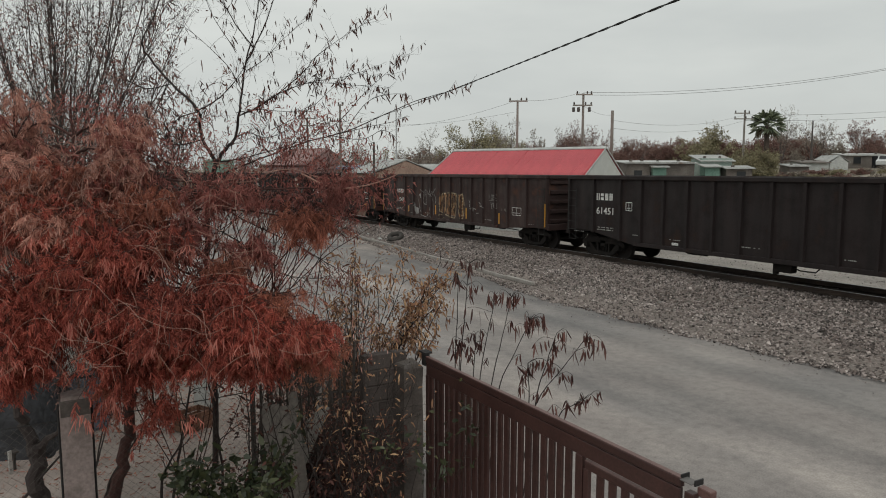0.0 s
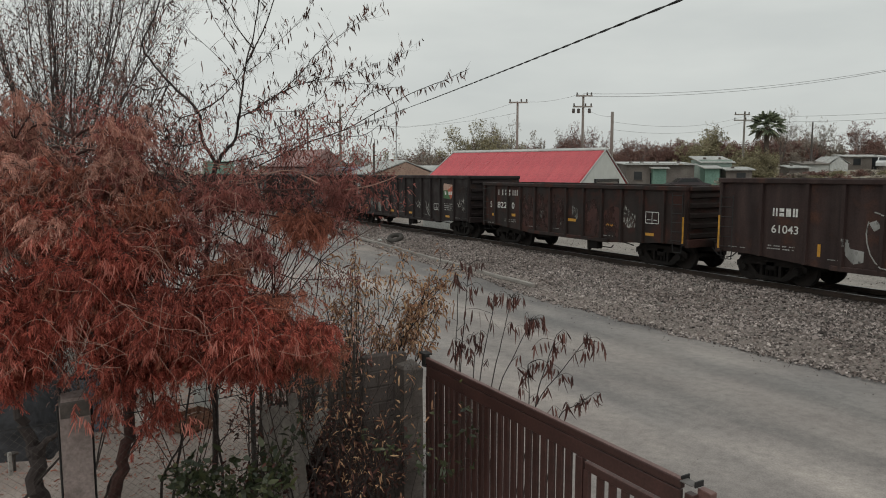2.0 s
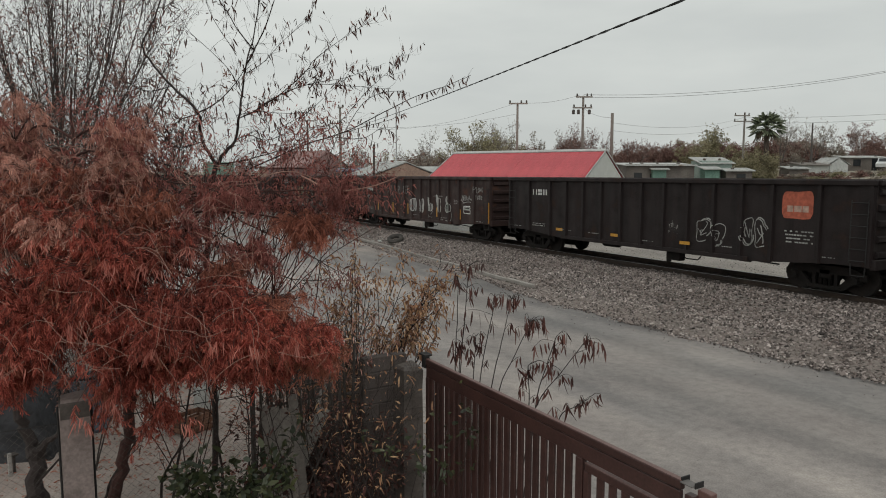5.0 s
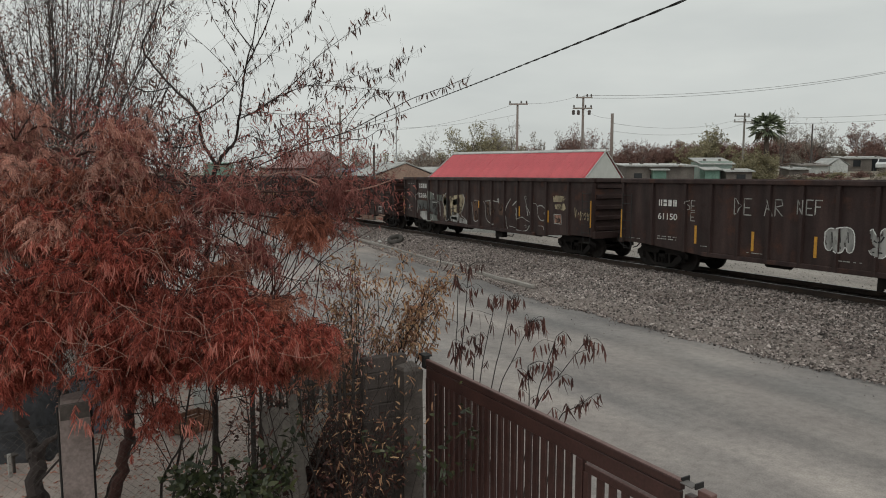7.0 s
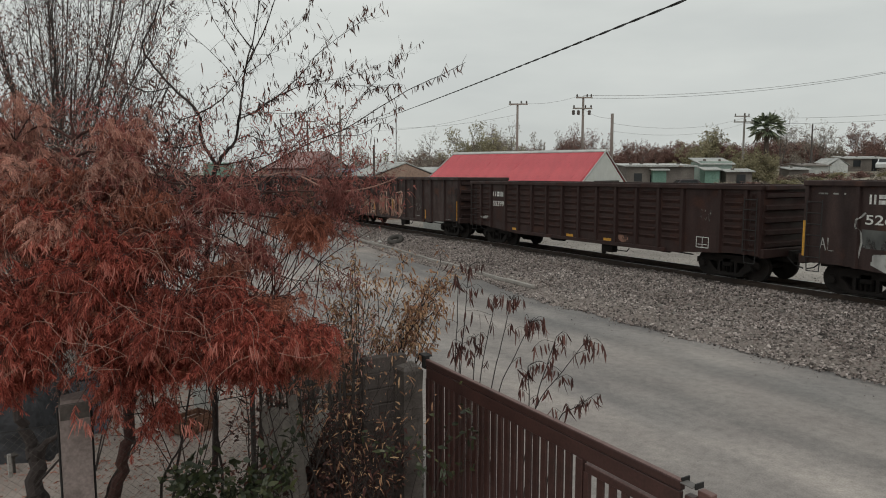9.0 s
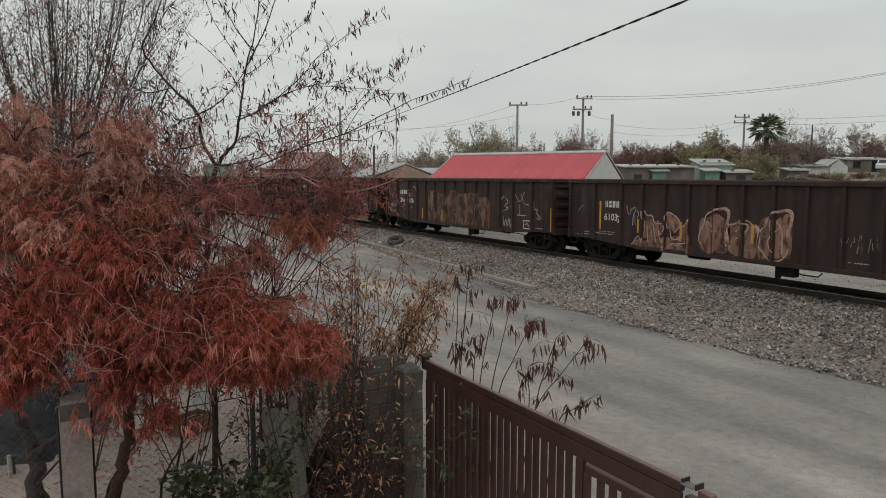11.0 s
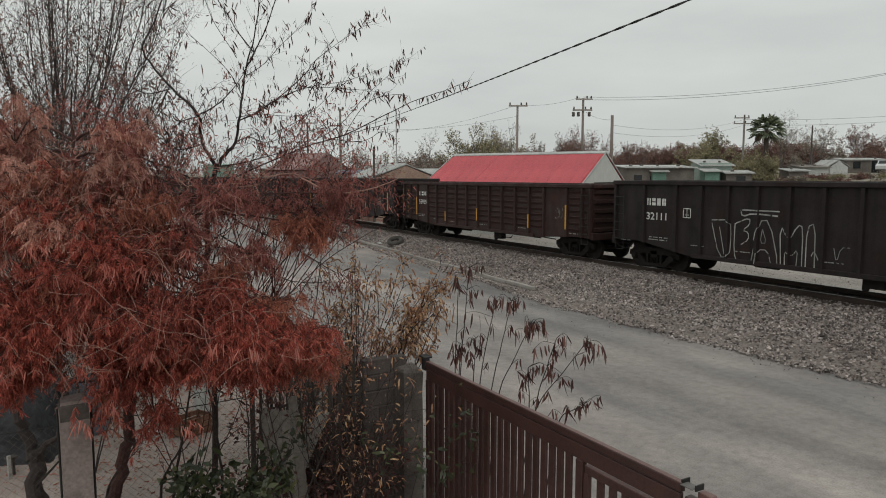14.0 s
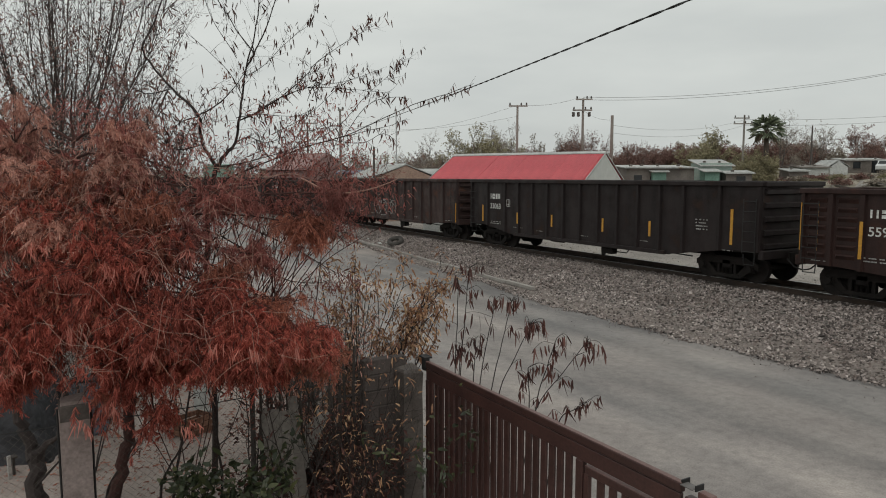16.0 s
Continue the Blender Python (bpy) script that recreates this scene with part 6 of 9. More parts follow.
def gable_house(name, label, end, heading, length, half, ridge, eave, roof, wall, gable, cap=None, door=False, base=0.0):
    """end: plan point under the ridge at the near gable; heading: unit plan vector along the ridge away from it."""
    u = Vector((heading[0], heading[1], 0)).normalized()
    w = Vector((u.y, -u.x, 0))
    h = thing(name, label, "house")
    h.matrix_basis = Matrix((( u.x, w.x, 0, end.x), (u.y, w.y, 0, end.y), (0, 0, 1, base), (0, 0, 0, 1)))
    ridge, eave = ridge - base, eave - base
    for s in (-1, 1):
        part("wall", Geo().box(length / 2, s * (half - 0.3), (eave - 0.15) / 2, length - 0.3, 0.18, eave - 0.15), wall, h)
    for k, x in enumerate((0.0, length)):
        ol = [(-half + 0.3, 0), (half - 0.3, 0), (half - 0.3, eave - 0.08), (0, ridge - 0.1), (-half + 0.3, eave - 0.08)]
        g = part("gable_wall", Geo().prism(ol, "x", x - 0.09, x + 0.09), gable, h)
        if door and k == 0:
            d = part("roller_door", Geo().box(x - 0.11, 0.3, 1.8, 0.05, 4.2, 3.6), M_WALL_GREY, h, "grey metal roller door")
            for z in range(7):
                part("slat", Geo().box(x - 0.15, 0.3, 0.3 + z * 0.52, 0.03, 4.16, 0.41, 0.01), M_WALL_GREY, d)
            part("lintel", Geo().box(x - 0.14, 0.3, 3.7, 0.12, 4.6, 0.2), M_DARKGLASS, h, "dark steel lintel")
            for s in (-1, 1):
                part("door_jamb", Geo().box(x - 0.14, 0.3 + s * 2.2, 1.8, 0.12, 0.18, 3.6), M_DARKGLASS, h)
    n = max(3, round(length / 0.85))
    for s in (-1, 1):
        side = part("roof_slope", Geo().prism([(s * 0.02, ridge - 0.06), (s * half, eave - 0.06), (s * half, eave - 0.02), (s * 0.02, ridge - 0.02)][::s], "x", -0.1, length + 0.1), roof, h)
        fall = math.hypot(half, ridge - eave)
        sheet = Geo()
        tilt = math.atan2(ridge - eave, half)
        wd, crest = length / n - 0.012, []
        for r in (-0.4, -0.2, 0.0, 0.2, 0.4):
            crest += [(r * wd - 0.035, 0.022), (r * wd - 0.02, 0.036), (r * wd + 0.02, 0.036), (r * wd + 0.035, 0.022)]
        sheet.prism([(-wd / 2, 0.004), (wd / 2, 0.004), (wd / 2, 0.022)] + crest[::-1] + [(-wd / 2, 0.022)], "y", -fall / 2 - 0.05, fall / 2 + 0.05)
        me = sheet.mesh("roof_sheet", roof)
        rng = random.Random(3)
        for i in range(n):
            part("roof_sheet", me, roof, side, at=Matrix.Translation(((i + 0.5) * length / n, s * half / 2, (ridge + eave) / 2 + rng.uniform(0, 0.012))) @ Matrix.Rotation(-s * tilt, 4, "X"))
    if cap:
        part("ridge_cap", Geo().prism([(-0.28, ridge - 0.10), (0, ridge + 0.05), (0.28, ridge - 0.10), (0.28, ridge - 0.04), (0, ridge + 0.11), (-0.28, ridge - 0.04)], "x", -0.12, length + 0.12), cap, h, "pale metal ridge cap")
        for x in (-0.14, length + 0.14):
            part("verge_trim", Geo().prism([(-half, eave - 0.05), (0, ridge - 0.05), (half, eave - 0.05), (half, eave + 0.03), (0, ridge + 0.04), (-half, eave + 0.03)], "x", x - 0.03, x + 0.03), cap, h)
    return h


def flat_shack(label, r, f, w, d, tall, wall, roof, turn=0.0, door=None, window=None, slope=0.15, front=None):
    p = place(r, f)
    base = ground_z(p.x, p.y) - 0.1
    h = thing("shack", label, "house", "shacks beyond the railway", Matrix.Translation((p.x, p.y, base)) @ Matrix.Rotation(-TURN + turn, 4, "Z"))
    t = 0.15
    for s in (-1, 1):
        part("wall", Geo().box(s * (w / 2 - t / 2), 0, tall / 2, t, d - 2 * t - 0.004, tall), wall, h)
        part("wall", Geo().box(0, s * (d / 2 - t / 2), tall / 2, w, t, tall), front if (front and s < 0) else wall, h)
    top = part("roof", Geo().prism([(-d / 2 - 0.3, tall - slope), (d / 2 + 0.2, tall + slope), (d / 2 + 0.2, tall + slope + 0.09), (-d / 2 - 0.3, tall - slope + 0.09)], "x", -w / 2 - 0.25, w / 2 + 0.25), roof, h)
    rng = random.Random(int(w * 100))
    for i in range(int(w / 1.6)):
        part("roof_weight", Geo().box(-w / 2 + 0.8 + i * 1.6, rng.uniform(-d / 3, d / 4), tall + 0.16, 0.35, 0.2, 0.18, 0.03, Matrix.Rotation(rng.uniform(0, 3), 4, "Z")), M_WALL_GREY, top)
    if door:
        part("door", Geo().box(door[0], -d / 2 - 0.02, door[1] / 2, 0.9, 0.07, door[1]), door[2], h)
    for x, wd in window or ():
        win = part("window", Geo().box(x, -d / 2 - 0.01, tall * 0.58, wd, 0.05, 0.8), M_DARKGLASS, h)
        part("window_frame", Geo().box(x, -d / 2 - 0.03, tall * 0.58 - 0.44, wd + 0.16, 0.1, 0.08), M_CONC, win)
    return h


def parked_car(label, r, f, turn, paint):
    p = place(r, f)
    c = thing("parked_car", label, "car", "", Matrix.Translation((p.x, p.y, ground_z(p.x, p.y))) @ Matrix.Rotation(turn, 4, "Z"))
    ol = [(-2.1, 0.35), (-2.15, 0.75), (-1.9, 0.92), (-1.3, 0.98), (-0.75, 1.42), (0.7, 1.45), (1.25, 1.02), (2.0, 0.88), (2.15, 0.6), (2.1, 0.35)]
    part("body", Geo().prism(ol, "y", -0.82, 0.82), paint, c)
    for s in (-1, 1):
        part("side_window", Geo().prism([(-1.1, 1.0), (-0.7, 1.34), (0.62, 1.37), (1.0, 1.02)], "y", s * 0.825, s * 0.835), M_DARKGLASS, c)
        for x in (-1.3, 1.35):
            w = part("wheel", Geo().disc((x, s * 0.78, 0.31), (0, 1, 0), 0.31, 0.2, 16), M_TYRE, c)
            part("rim", Geo().disc((x, s * 0.885, 0.31), (0, 1, 0), 0.17, 0.02, 12), M_STEEL, w)
    part("windscreen", Geo().prism([(0.74, 1.40), (1.2, 1.04), (1.24, 1.06), (0.78, 1.42)], "y", -0.7, 0.7), M_DARKGLASS, c)
    part("rear_window", Geo().prism([(-0.79, 1.38), (-1.26, 1.01), (-1.30, 1.03), (-0.83, 1.40)], "y", -0.7, 0.7), M_DARKGLASS, c)
    part("bumper", Geo().box(2.14, 0, 0.45, 0.1, 1.6, 0.2, 0.03), M_DARK, c)


def utility_pole(label, r, f, top, radius, arms=(), material=None, cans=0, lean=0.0):
    p = place(r, f)
    z0 = ground_z(p.x, p.y) - 0.3
    pole = thing("utility_pole", label, "utility pole", "poles beyond the railway", Matrix.Translation((p.x, p.y, z0)) @ Matrix.Rotation(-TURN, 4, "Z"))
    h = top - z0
    part("shaft", Geo().tube([(0, 0, 0), (lean * 0.5, 0, h * 0.5), (lean, 0, h)], [radius * 1.1, radius * 0.95, radius * 0.75], 10), material or M_POLE, pole)
    for dz, a, b in arms:
        arm = part("crossarm", Geo().box((a + b) / 2 + lean, -radius, h - dz, b - a, 0.1, 0.12, 0.01), M_POLE, pole)
        for x in (a + 0.1, (a + b) / 2 + 0.25, b - 0.1):
            part("insulator", Geo().tube([(x + lean, -radius, h - dz + 0.05), (x + lean, -radius, h - dz + 0.12), (x + lean, -radius, h - dz + 0.28)], [0.03, 0.075, 0.05], 8), M_POLE_DARK, arm)
    for i in range(cans):
        x = -0.85 + i * 0.42 + (0.5 if i == 2 else 0)
        part("transformer", Geo().tube([(x, -0.2, h - 1.55), (x, -0.2, h - 1.5), (x, -0.2, h - 1.2), (x, -0.2, h - 1.16)], [0.09, 0.13, 0.13, 0.08], 10), M_POLE_DARK, pole, "grey pole-mounted fuse can")
    return pole


def wire(points, sag, radius=0.014, name="overhead_wire", label="thin dark overhead wire between poles"):
    g = Geo()
    a, b = Vector(points[0]), Vector(points[1])
    pts = []
    for i in range(25):
        t = i / 24
        q = a.lerp(b, t)
        q.z -= sag * 4 * t * (1 - t)
        pts.append(q)
    g.tube(pts, radius * 0.75, 5)
    solid(name, g, M_FARWIRE, label, "cable", "overhead wires")


def fitted(wood, mesh_list, p, tall, wide):
    """Scales a plant's meshes so that it is as tall and as wide as wanted, standing at p."""
    co = np.array(wood.geo.v)
    hi = co[:, 2].max()
    span = max(np.ptp(co[:, 0]), np.ptp(co[:, 1]))
    return Matrix.Translation(p) @ Matrix.Diagonal((wide / span, wide / span, tall / hi, 1))


def scrub_tree(name, label, seed, r, f, tall, wide, leaf, per=3, size=(0.07, 0.19), depth=3, limbs=5, spread=0.62, chance=1.0, bark=None, up=0.12, group="trees beyond the railway", trunk=0.14):
    w = Wood(seed)
    w.steps = (3, 2)
    rng = w.rng
    stem = tall * trunk
    for i in range(limbs):
        a = i * 2.4 + rng.uniform(-0.4, 0.4)
        lean = rng.uniform(0.25, 0.9)
        d = Vector((math.cos(a) * lean, math.sin(a) * lean, 1))
        w.grow((0.1 * math.cos(a), 0.1 * math.sin(a), stem), d, tall * rng.uniform(0.34, 0.46), 0.022 * tall * rng.uniform(0.5, 0.9), depth, spread, up, (3, 5), 0.66, 0.2, 0.25, 3)
    w.geo.tube([(0, 0, 0), (0.05, 0.02, stem * 0.5), (0, 0, stem + 0.2)], [0.036 * tall, 0.03 * tall, 0.025 * tall], 8)
    p = place(r, f)
    p.z = ground_z(p.x, p.y) - 0.05
    t = thing(name, label, "tree", group)
    wood_me = w.geo.mesh("trunk", bark or M_TWIG)
    leaf_me = w.leaf_mesh("crown", leaf, per + (4 if depth > 2 else 0), (size[0] * 0.95, size[1] * 1.0), (size[0] * 0.55, size[1] * 0.5), 0.2, 0.10, 0.4, 1, chance)
    m = fitted(w, None, p, tall, wide)
    for me in (wood_me, leaf_me):
        me.transform(Matrix.Diagonal((m[0][0], m[1][1], m[2][2], 1)))
    t.matrix_basis = Matrix.Translation(p)
    part("trunk", wood_me, None, t)
    part("crown", leaf_me, None, t)
    return t


def palm(r, f, top):
    p = place(r, f)
    z0 = ground_z(p.x, p.y)
    t = thing("palm_tree", "fan palm with a dark green head and dry skirt", "palm tree", "", Matrix.Translation((p.x, p.y, z0 - 0.05)))
    h = top - z0 - 1.5
    part("trunk", Geo().tube([(0, 0, 0), (0.05, 0, h * 0.5), (0, 0, h)], [0.34, 0.26, 0.24], 10), M_BARK, t)
    rng = random.Random(9)
    for i in range(24):
        a, up = i * 2.399, 1.3 - i * 0.085
        d = Vector((math.cos(a) * math.cos(up), math.sin(a) * math.cos(up), math.sin(up)))
        dead = up < -0.55
        n = np.random.default_rng(i)
        stalk = 1.0 if not dead else 0.4
        hub = Vector((0, 0, h)) + d * stalk
        side = d.cross(Vector((0, 0, 1))).normalized()
        lift = side.cross(d)
        k = 13
        way = np.array([tuple(d * math.cos(b) + side * math.sin(b) + lift * 0.15 * math.cos(2 * b)) for b in np.linspace(-1.25, 1.25, k)])
        v, q = leaves(n, np.repeat([tuple(hub)], k, 0), way, n.uniform(0.95, 1.25, k), np.full(k, 0.23), 0.28 if not dead else 0.8, 2, 0.05)
        g = Geo().tube([(0, 0, h), tuple(hub)], 0.03, 4)
        g.add(v.tolist(), q.tolist())
        part("dead_frond" if dead else "frond", g, M_PALM_DRY if dead else M_PALM, t)


def build_background():
    g = Geo()
    xs, ys = np.arange(22.5, 36, 0.9), np.concatenate([np.linspace(-80, -5, 10), np.arange(0, 80, 2.0), np.linspace(90, 500, 20)])
    n = len(ys)
    g.v = [(float(x), float(y), 0.03 + 0.06 * noise.noise((x * 0.5, y * 0.5, 2)) + 0.02 * noise.noise((x * 2, y * 2, 2))) for x in xs for y in ys]
    g.f = [(i * n + j, (i + 1) * n + j, (i + 1) * n + j + 1, i * n + j + 1) for i in range(len(xs) - 1) for j in range(n - 1)]
    solid("gravel_strip", g, M_GRAVEL, "pale gravel strip beyond the railway", "gravel", kind="structure", smooth=True)
    # red-roofed hall
    gable_house("red_roofed_hall", "long hall with a red sheet roof and white gable", place(11.5, 50.0), place(-0.827, 0.562), 12.67, 4.7, 5.92, 3.45, M_ROOF_RED, M_WALL_WHITE, M_GABLE, M_ROOF_PALE, True)
    gable_house("small_house", "small house with pale sheet roof and tan gable", place(-3.53, 66.0), place(-0.502, 0.865), 5.9, 3.6, 5.33, 4.1, M_ROOF_PALE, M_WALL_TAN, M_WALL_TAN, M_ROOF_PALE)
    gable_house("small_house", "low house with a pinkish sheet roof", place(0.6, 70.0), place(-0.75, 0.66), 5.2, 2.6, 4.95, 3.9, M_ROOF_PALE, M_WALL_PINK, M_WALL_PINK)
    gable_house("pink_house", "pink-walled house with a low roof", place(-12.4, 76.0), place(-0.827, 0.562), 6.0, 3.6, 6.7, 4.9, M_WALL_PINK, M_WALL_PINK, M_WALL_PINK)
    gable_house("white_house", "small white gabled house in poor repair", place(46.9, 83.0), place(0.0, 1.0), 4.0, 1.35, 6.15, 5.35, M_ROOF_PALE, M_WALL_WHITE, M_WALL_WHITE, None, False, 4.2)
    # shacks along the rise
    flat_shack("long grey shack with pale flat roof and green door panel", 21.6, 72, 7.0, 4.0, 2.9, M_WALL_GREY, M_ROOF_PALE, 0.08, (-0.6, 1.95, M_DARKGLASS), ((-2.3, 0.8),))
    flat_shack("faded green annex of the grey shack", 21.5, 70.2, 1.4, 1.2, 2.6, M_WALL_GREEN, M_ROOF_PALE, 0.08)
    flat_shack("pale mint shack with a sheet roof", 28.7, 75, 3.2, 3.2, 3.0, M_WALL_MINT, M_ROOF_PALE, 0.0, None, None, 0.35)
    flat_shack("low green lean-to beside the mint shack", 27.6, 72.4, 1.5, 1.4, 2.3, M_WALL_GREEN, M_ROOF_PALE, 0.0)
    # the near-black front panel stands in for the shade inside the lean-to
    flat_shack("grey lean-to, its shaded interior painted as a dark front panel", 30.4, 72.6, 2.6, 1.8, 2.0, M_WALL_GREY, M_ROOF_PALE, -0.05, (0.2, 1.6, M_DARKGLASS))
    flat_shack("ruined whitish wall among scrub", 42.8, 82, 3.4, 2.2, 1.35, M_WALL_WHITE, M_WALL_GREY, 0.1)
    flat_shack("low grey hut in the scrub", 40.2, 80, 2.2, 2.0, 1.2, M_WALL_GREY, M_ROOF_PALE, 0.0)
    flat_shack("white walled shed with a sheet roof", 52.4, 88, 5.2, 3.0, 1.7, M_WALL_GREY, M_ROOF_PALE, 0.0, (1.0, 1.5, M_DARKGLASS), ((-1.3, 0.9),))
    flat_shack("grey brick hut behind the hall", 16.0, 70, 2.2, 2.2, 2.5, M_WALL_GREY, M_ROOF_PALE)
    flat_shack("open shelter under a blue tarpaulin", -9.3, 72, 2.7, 2.0, 4.7, M_WALL_GREY, M_BLUE)
    flat_shack("green painted hut by the line", -41.0, 128, 4.4, 4.0, 6.3, M_WALL_GREEN, M_WALL_GREEN)
    flat_shack("dusty tan hut by the line", -22.6, 97, 5.0, 3.0, 5.4, M_WALL_TAN, M_ROOF_PALE)
    parked_car("white parked car on the rise", 53.6, 84.5, 0.3, M_CARWHITE)
    parked_car("dark parked car beside the grey shack", 23.6, 67.5, -0.6, M_CARDARK)

    utility_pole("slim pole with a one-sided crossarm", 6.33, 60, 10.2, 0.12, ((0.05, -0.75, 0.85),), M_POLE)
    utility_pole("pole with two crossarms and fuse cans", 11.9, 60, 10.8, 0.13, ((0.1, -0.65, 0.75), (1.0, -0.9, 0.75)), M_POLE, 3)
    utility_pole("thick bare concrete pole", 13.2, 55, 8.95, 0.15)
    utility_pole("pole with two crossarms on the rise", 32.5, 76, 10.8, 0.12, ((0.35, -1.15, 0.5), (0.95, -1.2, 0.85)))
    utility_pole("slim dark pole in the scrub", 44.6, 85, 10.3, 0.1, (), M_POLE_DARK)
    utility_pole("pole with a lamp bracket near the line", -9.92, 68, 10.65, 0.13, ((0.1, -0.2, 0.35), (1.6, -1.0, 0.1)))
    utility_pole("far pole with double crossarms", -15.4, 80, 10.3, 0.13, ((0.1, -1.0, 1.0), (0.9, -0.8, 0.8)), M_POLE_DARK)
    utility_pole("tall thin pale mast", -4.65, 70, 10.85, 0.07, (), M_STEEL)
    utility_pole("short post behind the houses", -6.3, 64, 6.9, 0.12, (), M_POLE_DARK)

    a, b = place(6.33, 60, 10.25), place(11.9, 60, 10.85)
    wire((a + Vector((0.4, 0, 0)), b + Vector((-0.4, 0, 0))), 0.25)
    for dz, far in ((0.0, 44.0), (-0.22, 43.0)):
        wire((b + Vector((0, 0, dz + 0.05)), place(far, 52, 14.1 + dz)), 1.2, 0.02)
    wire((a, place(-15.4, 80, 10.25)), 1.6)
    wire((place(6.33, 60, 9.3), place(-9.92, 68, 8.9)), 0.6)
    wire((place(11.9, 60, 9.8), place(13.2, 55, 8.6)), 0.25)
    for dz in (0.0, -0.6):
        wire((place(13.2, 55, 8.2 + dz), place(32.5, 76, 10.3 + dz)), 0.7)
        wire((place(32.5, 76, 10.3 + dz), place(70, 80, 13.2 + dz)), 0.8, 0.02)

    # scrub trees along the far side
    grey, rust, olive = "bare grey-brown scrub tree with sparse leaves", "scrub tree with rusty brown leaves", "bushy scrub tree with olive leaves"
    scrub_tree("scrub_tree", grey, 101, -1.6, 80, 9.6, 7.6, M_GREYLEAF, 3, chance=0.8)
    scrub_tree("scrub_tree", olive, 102, 4.6, 82, 9.1, 8.8, M_OLIVE, 3, (0.12, 0.26))
    scrub_tree("scrub_tree", grey, 103, 7.6, 86, 9.4, 6.0, M_GREYLEAF, 3, chance=0.7, up=0.3)
    scrub_tree("scrub_tree", grey, 104, 18.0, 86, 8.2, 6.8, M_RUST, 3, chance=0.9)
    scrub_tree("scrub_tree", rust, 105, 26.6, 97, 5.6, 6.4, M_RUST, 4)
    scrub_tree("scrub_tree", rust, 106, 31.5, 98, 4.9, 6.0, M_RUST, 4)
    scrub_tree("scrub_tree", rust, 107, 22.6, 96, 4.6, 5.0, M_RUST, 4)
    scrub_tree("scrub_tree", rust, 108, 35.0, 96, 4.6, 5.6, M_RUST, 4)
    scrub_tree("scrub_tree", rust, 109, 39.0, 99, 4.6, 6.0, M_RUST, 4)
    scrub_tree("scrub_tree", olive, 110, 31.2, 82, 6.8, 8.6, M_OLIVE, 4, (0.12, 0.25), trunk=0.06)
    scrub_tree("scrub_tree", olive, 111, 34.3, 75.5, 4.4, 5.0, M_OLIVE, 4, (0.10, 0.22), trunk=0.04)
    scrub_tree("scrub_tree", olive, 112, 33.4, 75.5, 3.2, 4.4, M_OLIVE, 4, (0.10, 0.2), trunk=0.03)
    scrub_tree("scrub_tree", grey, 113, 40.5, 84, 8.3, 5.0, M_GREYLEAF, 3, chance=0.6)
    scrub_tree("scrub_tree", grey, 114, 47.5, 90, 6.7, 6.4, M_GREYLEAF, 3, chance=0.6)
    scrub_tree("scrub_tree", rust, 115, 56.5, 93, 6.4, 8.0, M_RUST, 4, chance=0.8)
    scrub_tree("scrub_tree", grey, 116, 44.0, 96, 4.6, 7.0, M_RUST, 3)
    scrub_tree("scrub_tree", grey, 117, 50.0, 99, 4.4, 6.0, M_RUST, 3)
    scrub_tree("scrub_tree", rust, 118, 62.5, 92, 5.6, 8.0, M_RUST, 4)
    scrub_tree("scrub_tree", grey, 119, -9.8, 78, 8.0, 6.4, M_GREYLEAF, 3)
    scrub_tree("scrub_tree", grey, 120, -6.5, 92, 7.0, 8.0, M_GREYLEAF, 3)
    scrub_tree("scrub_tree", rust, 121, -1.5, 92, 6.6, 8.0, M_RUST, 3)
    scrub_tree("scrub_tree", olive, 122, 1.0, 74, 5.8, 5.0, M_OLIVE, 3)
    scrub_tree("scrub_tree", grey, 123, 13.0, 98, 5.0, 7.0, M_RUST, 3)
    scrub_tree("scrub_tree", grey, 124, -16.0, 84, 7.4, 7.5, M_GREYLEAF, 3)
    scrub_tree("scrub_tree", grey, 125, -31.5, 112, 8.4, 8.0, M_RUST, 3)
    scrub_tree("scrub_tree", grey, 126, -52.0, 136, 9.0, 8.0, M_GREYLEAF, 3)
    rng = random.Random(31)
    for i in range(9):
        r = 17 + i * 2.9 + rng.uniform(-1, 1)
        scrub_tree("scrub_bush", "low dry bush on the rise", 140 + i, r, rng.uniform(68, 74) + max(0, r - 34) * 0.45, rng.uniform(0.6, 1.1), rng.uniform(1.6, 2.6), (M_OLIVE, M_GREYLEAF, M_RUST)[i % 3], 5, (0.07, 0.15), 2, 5, 0.7, 1.0, None, 0.1, "low bushes on the rise", 0.05)
    for i in range(24):
        r = 33 + i * 1.05 + rng.uniform(-0.6, 0.6)
        scrub_tree("scrub_bush", "low dry bush on the rise", 220 + i, r, rng.uniform(65, 78), rng.uniform(0.4, 0.85), rng.uniform(1.2, 2.4), (M_GREYLEAF, M_OLIVE, M_GREYLEAF, M_RUST)[i % 4], 4, (0.06, 0.13), 2, 5, 0.7, 1.0, None, 0.1, "low bushes on the rise", 0.05)
    rng = random.Random(32)
    for i in range(20):
        r = 9 + i * 3.1 + rng.uniform(-1, 1)
        scrub_tree("scrub_tree", rust, 170 + i, r, rng.uniform(104, 112), rng.uniform(3.6, 5.6) + (2.2 if r < 22 else 0), rng.uniform(6, 8.5), (M_RUST, M_RUST, M_GREYLEAF)[i % 3], 3, (0.10, 0.24), trunk=0.05)
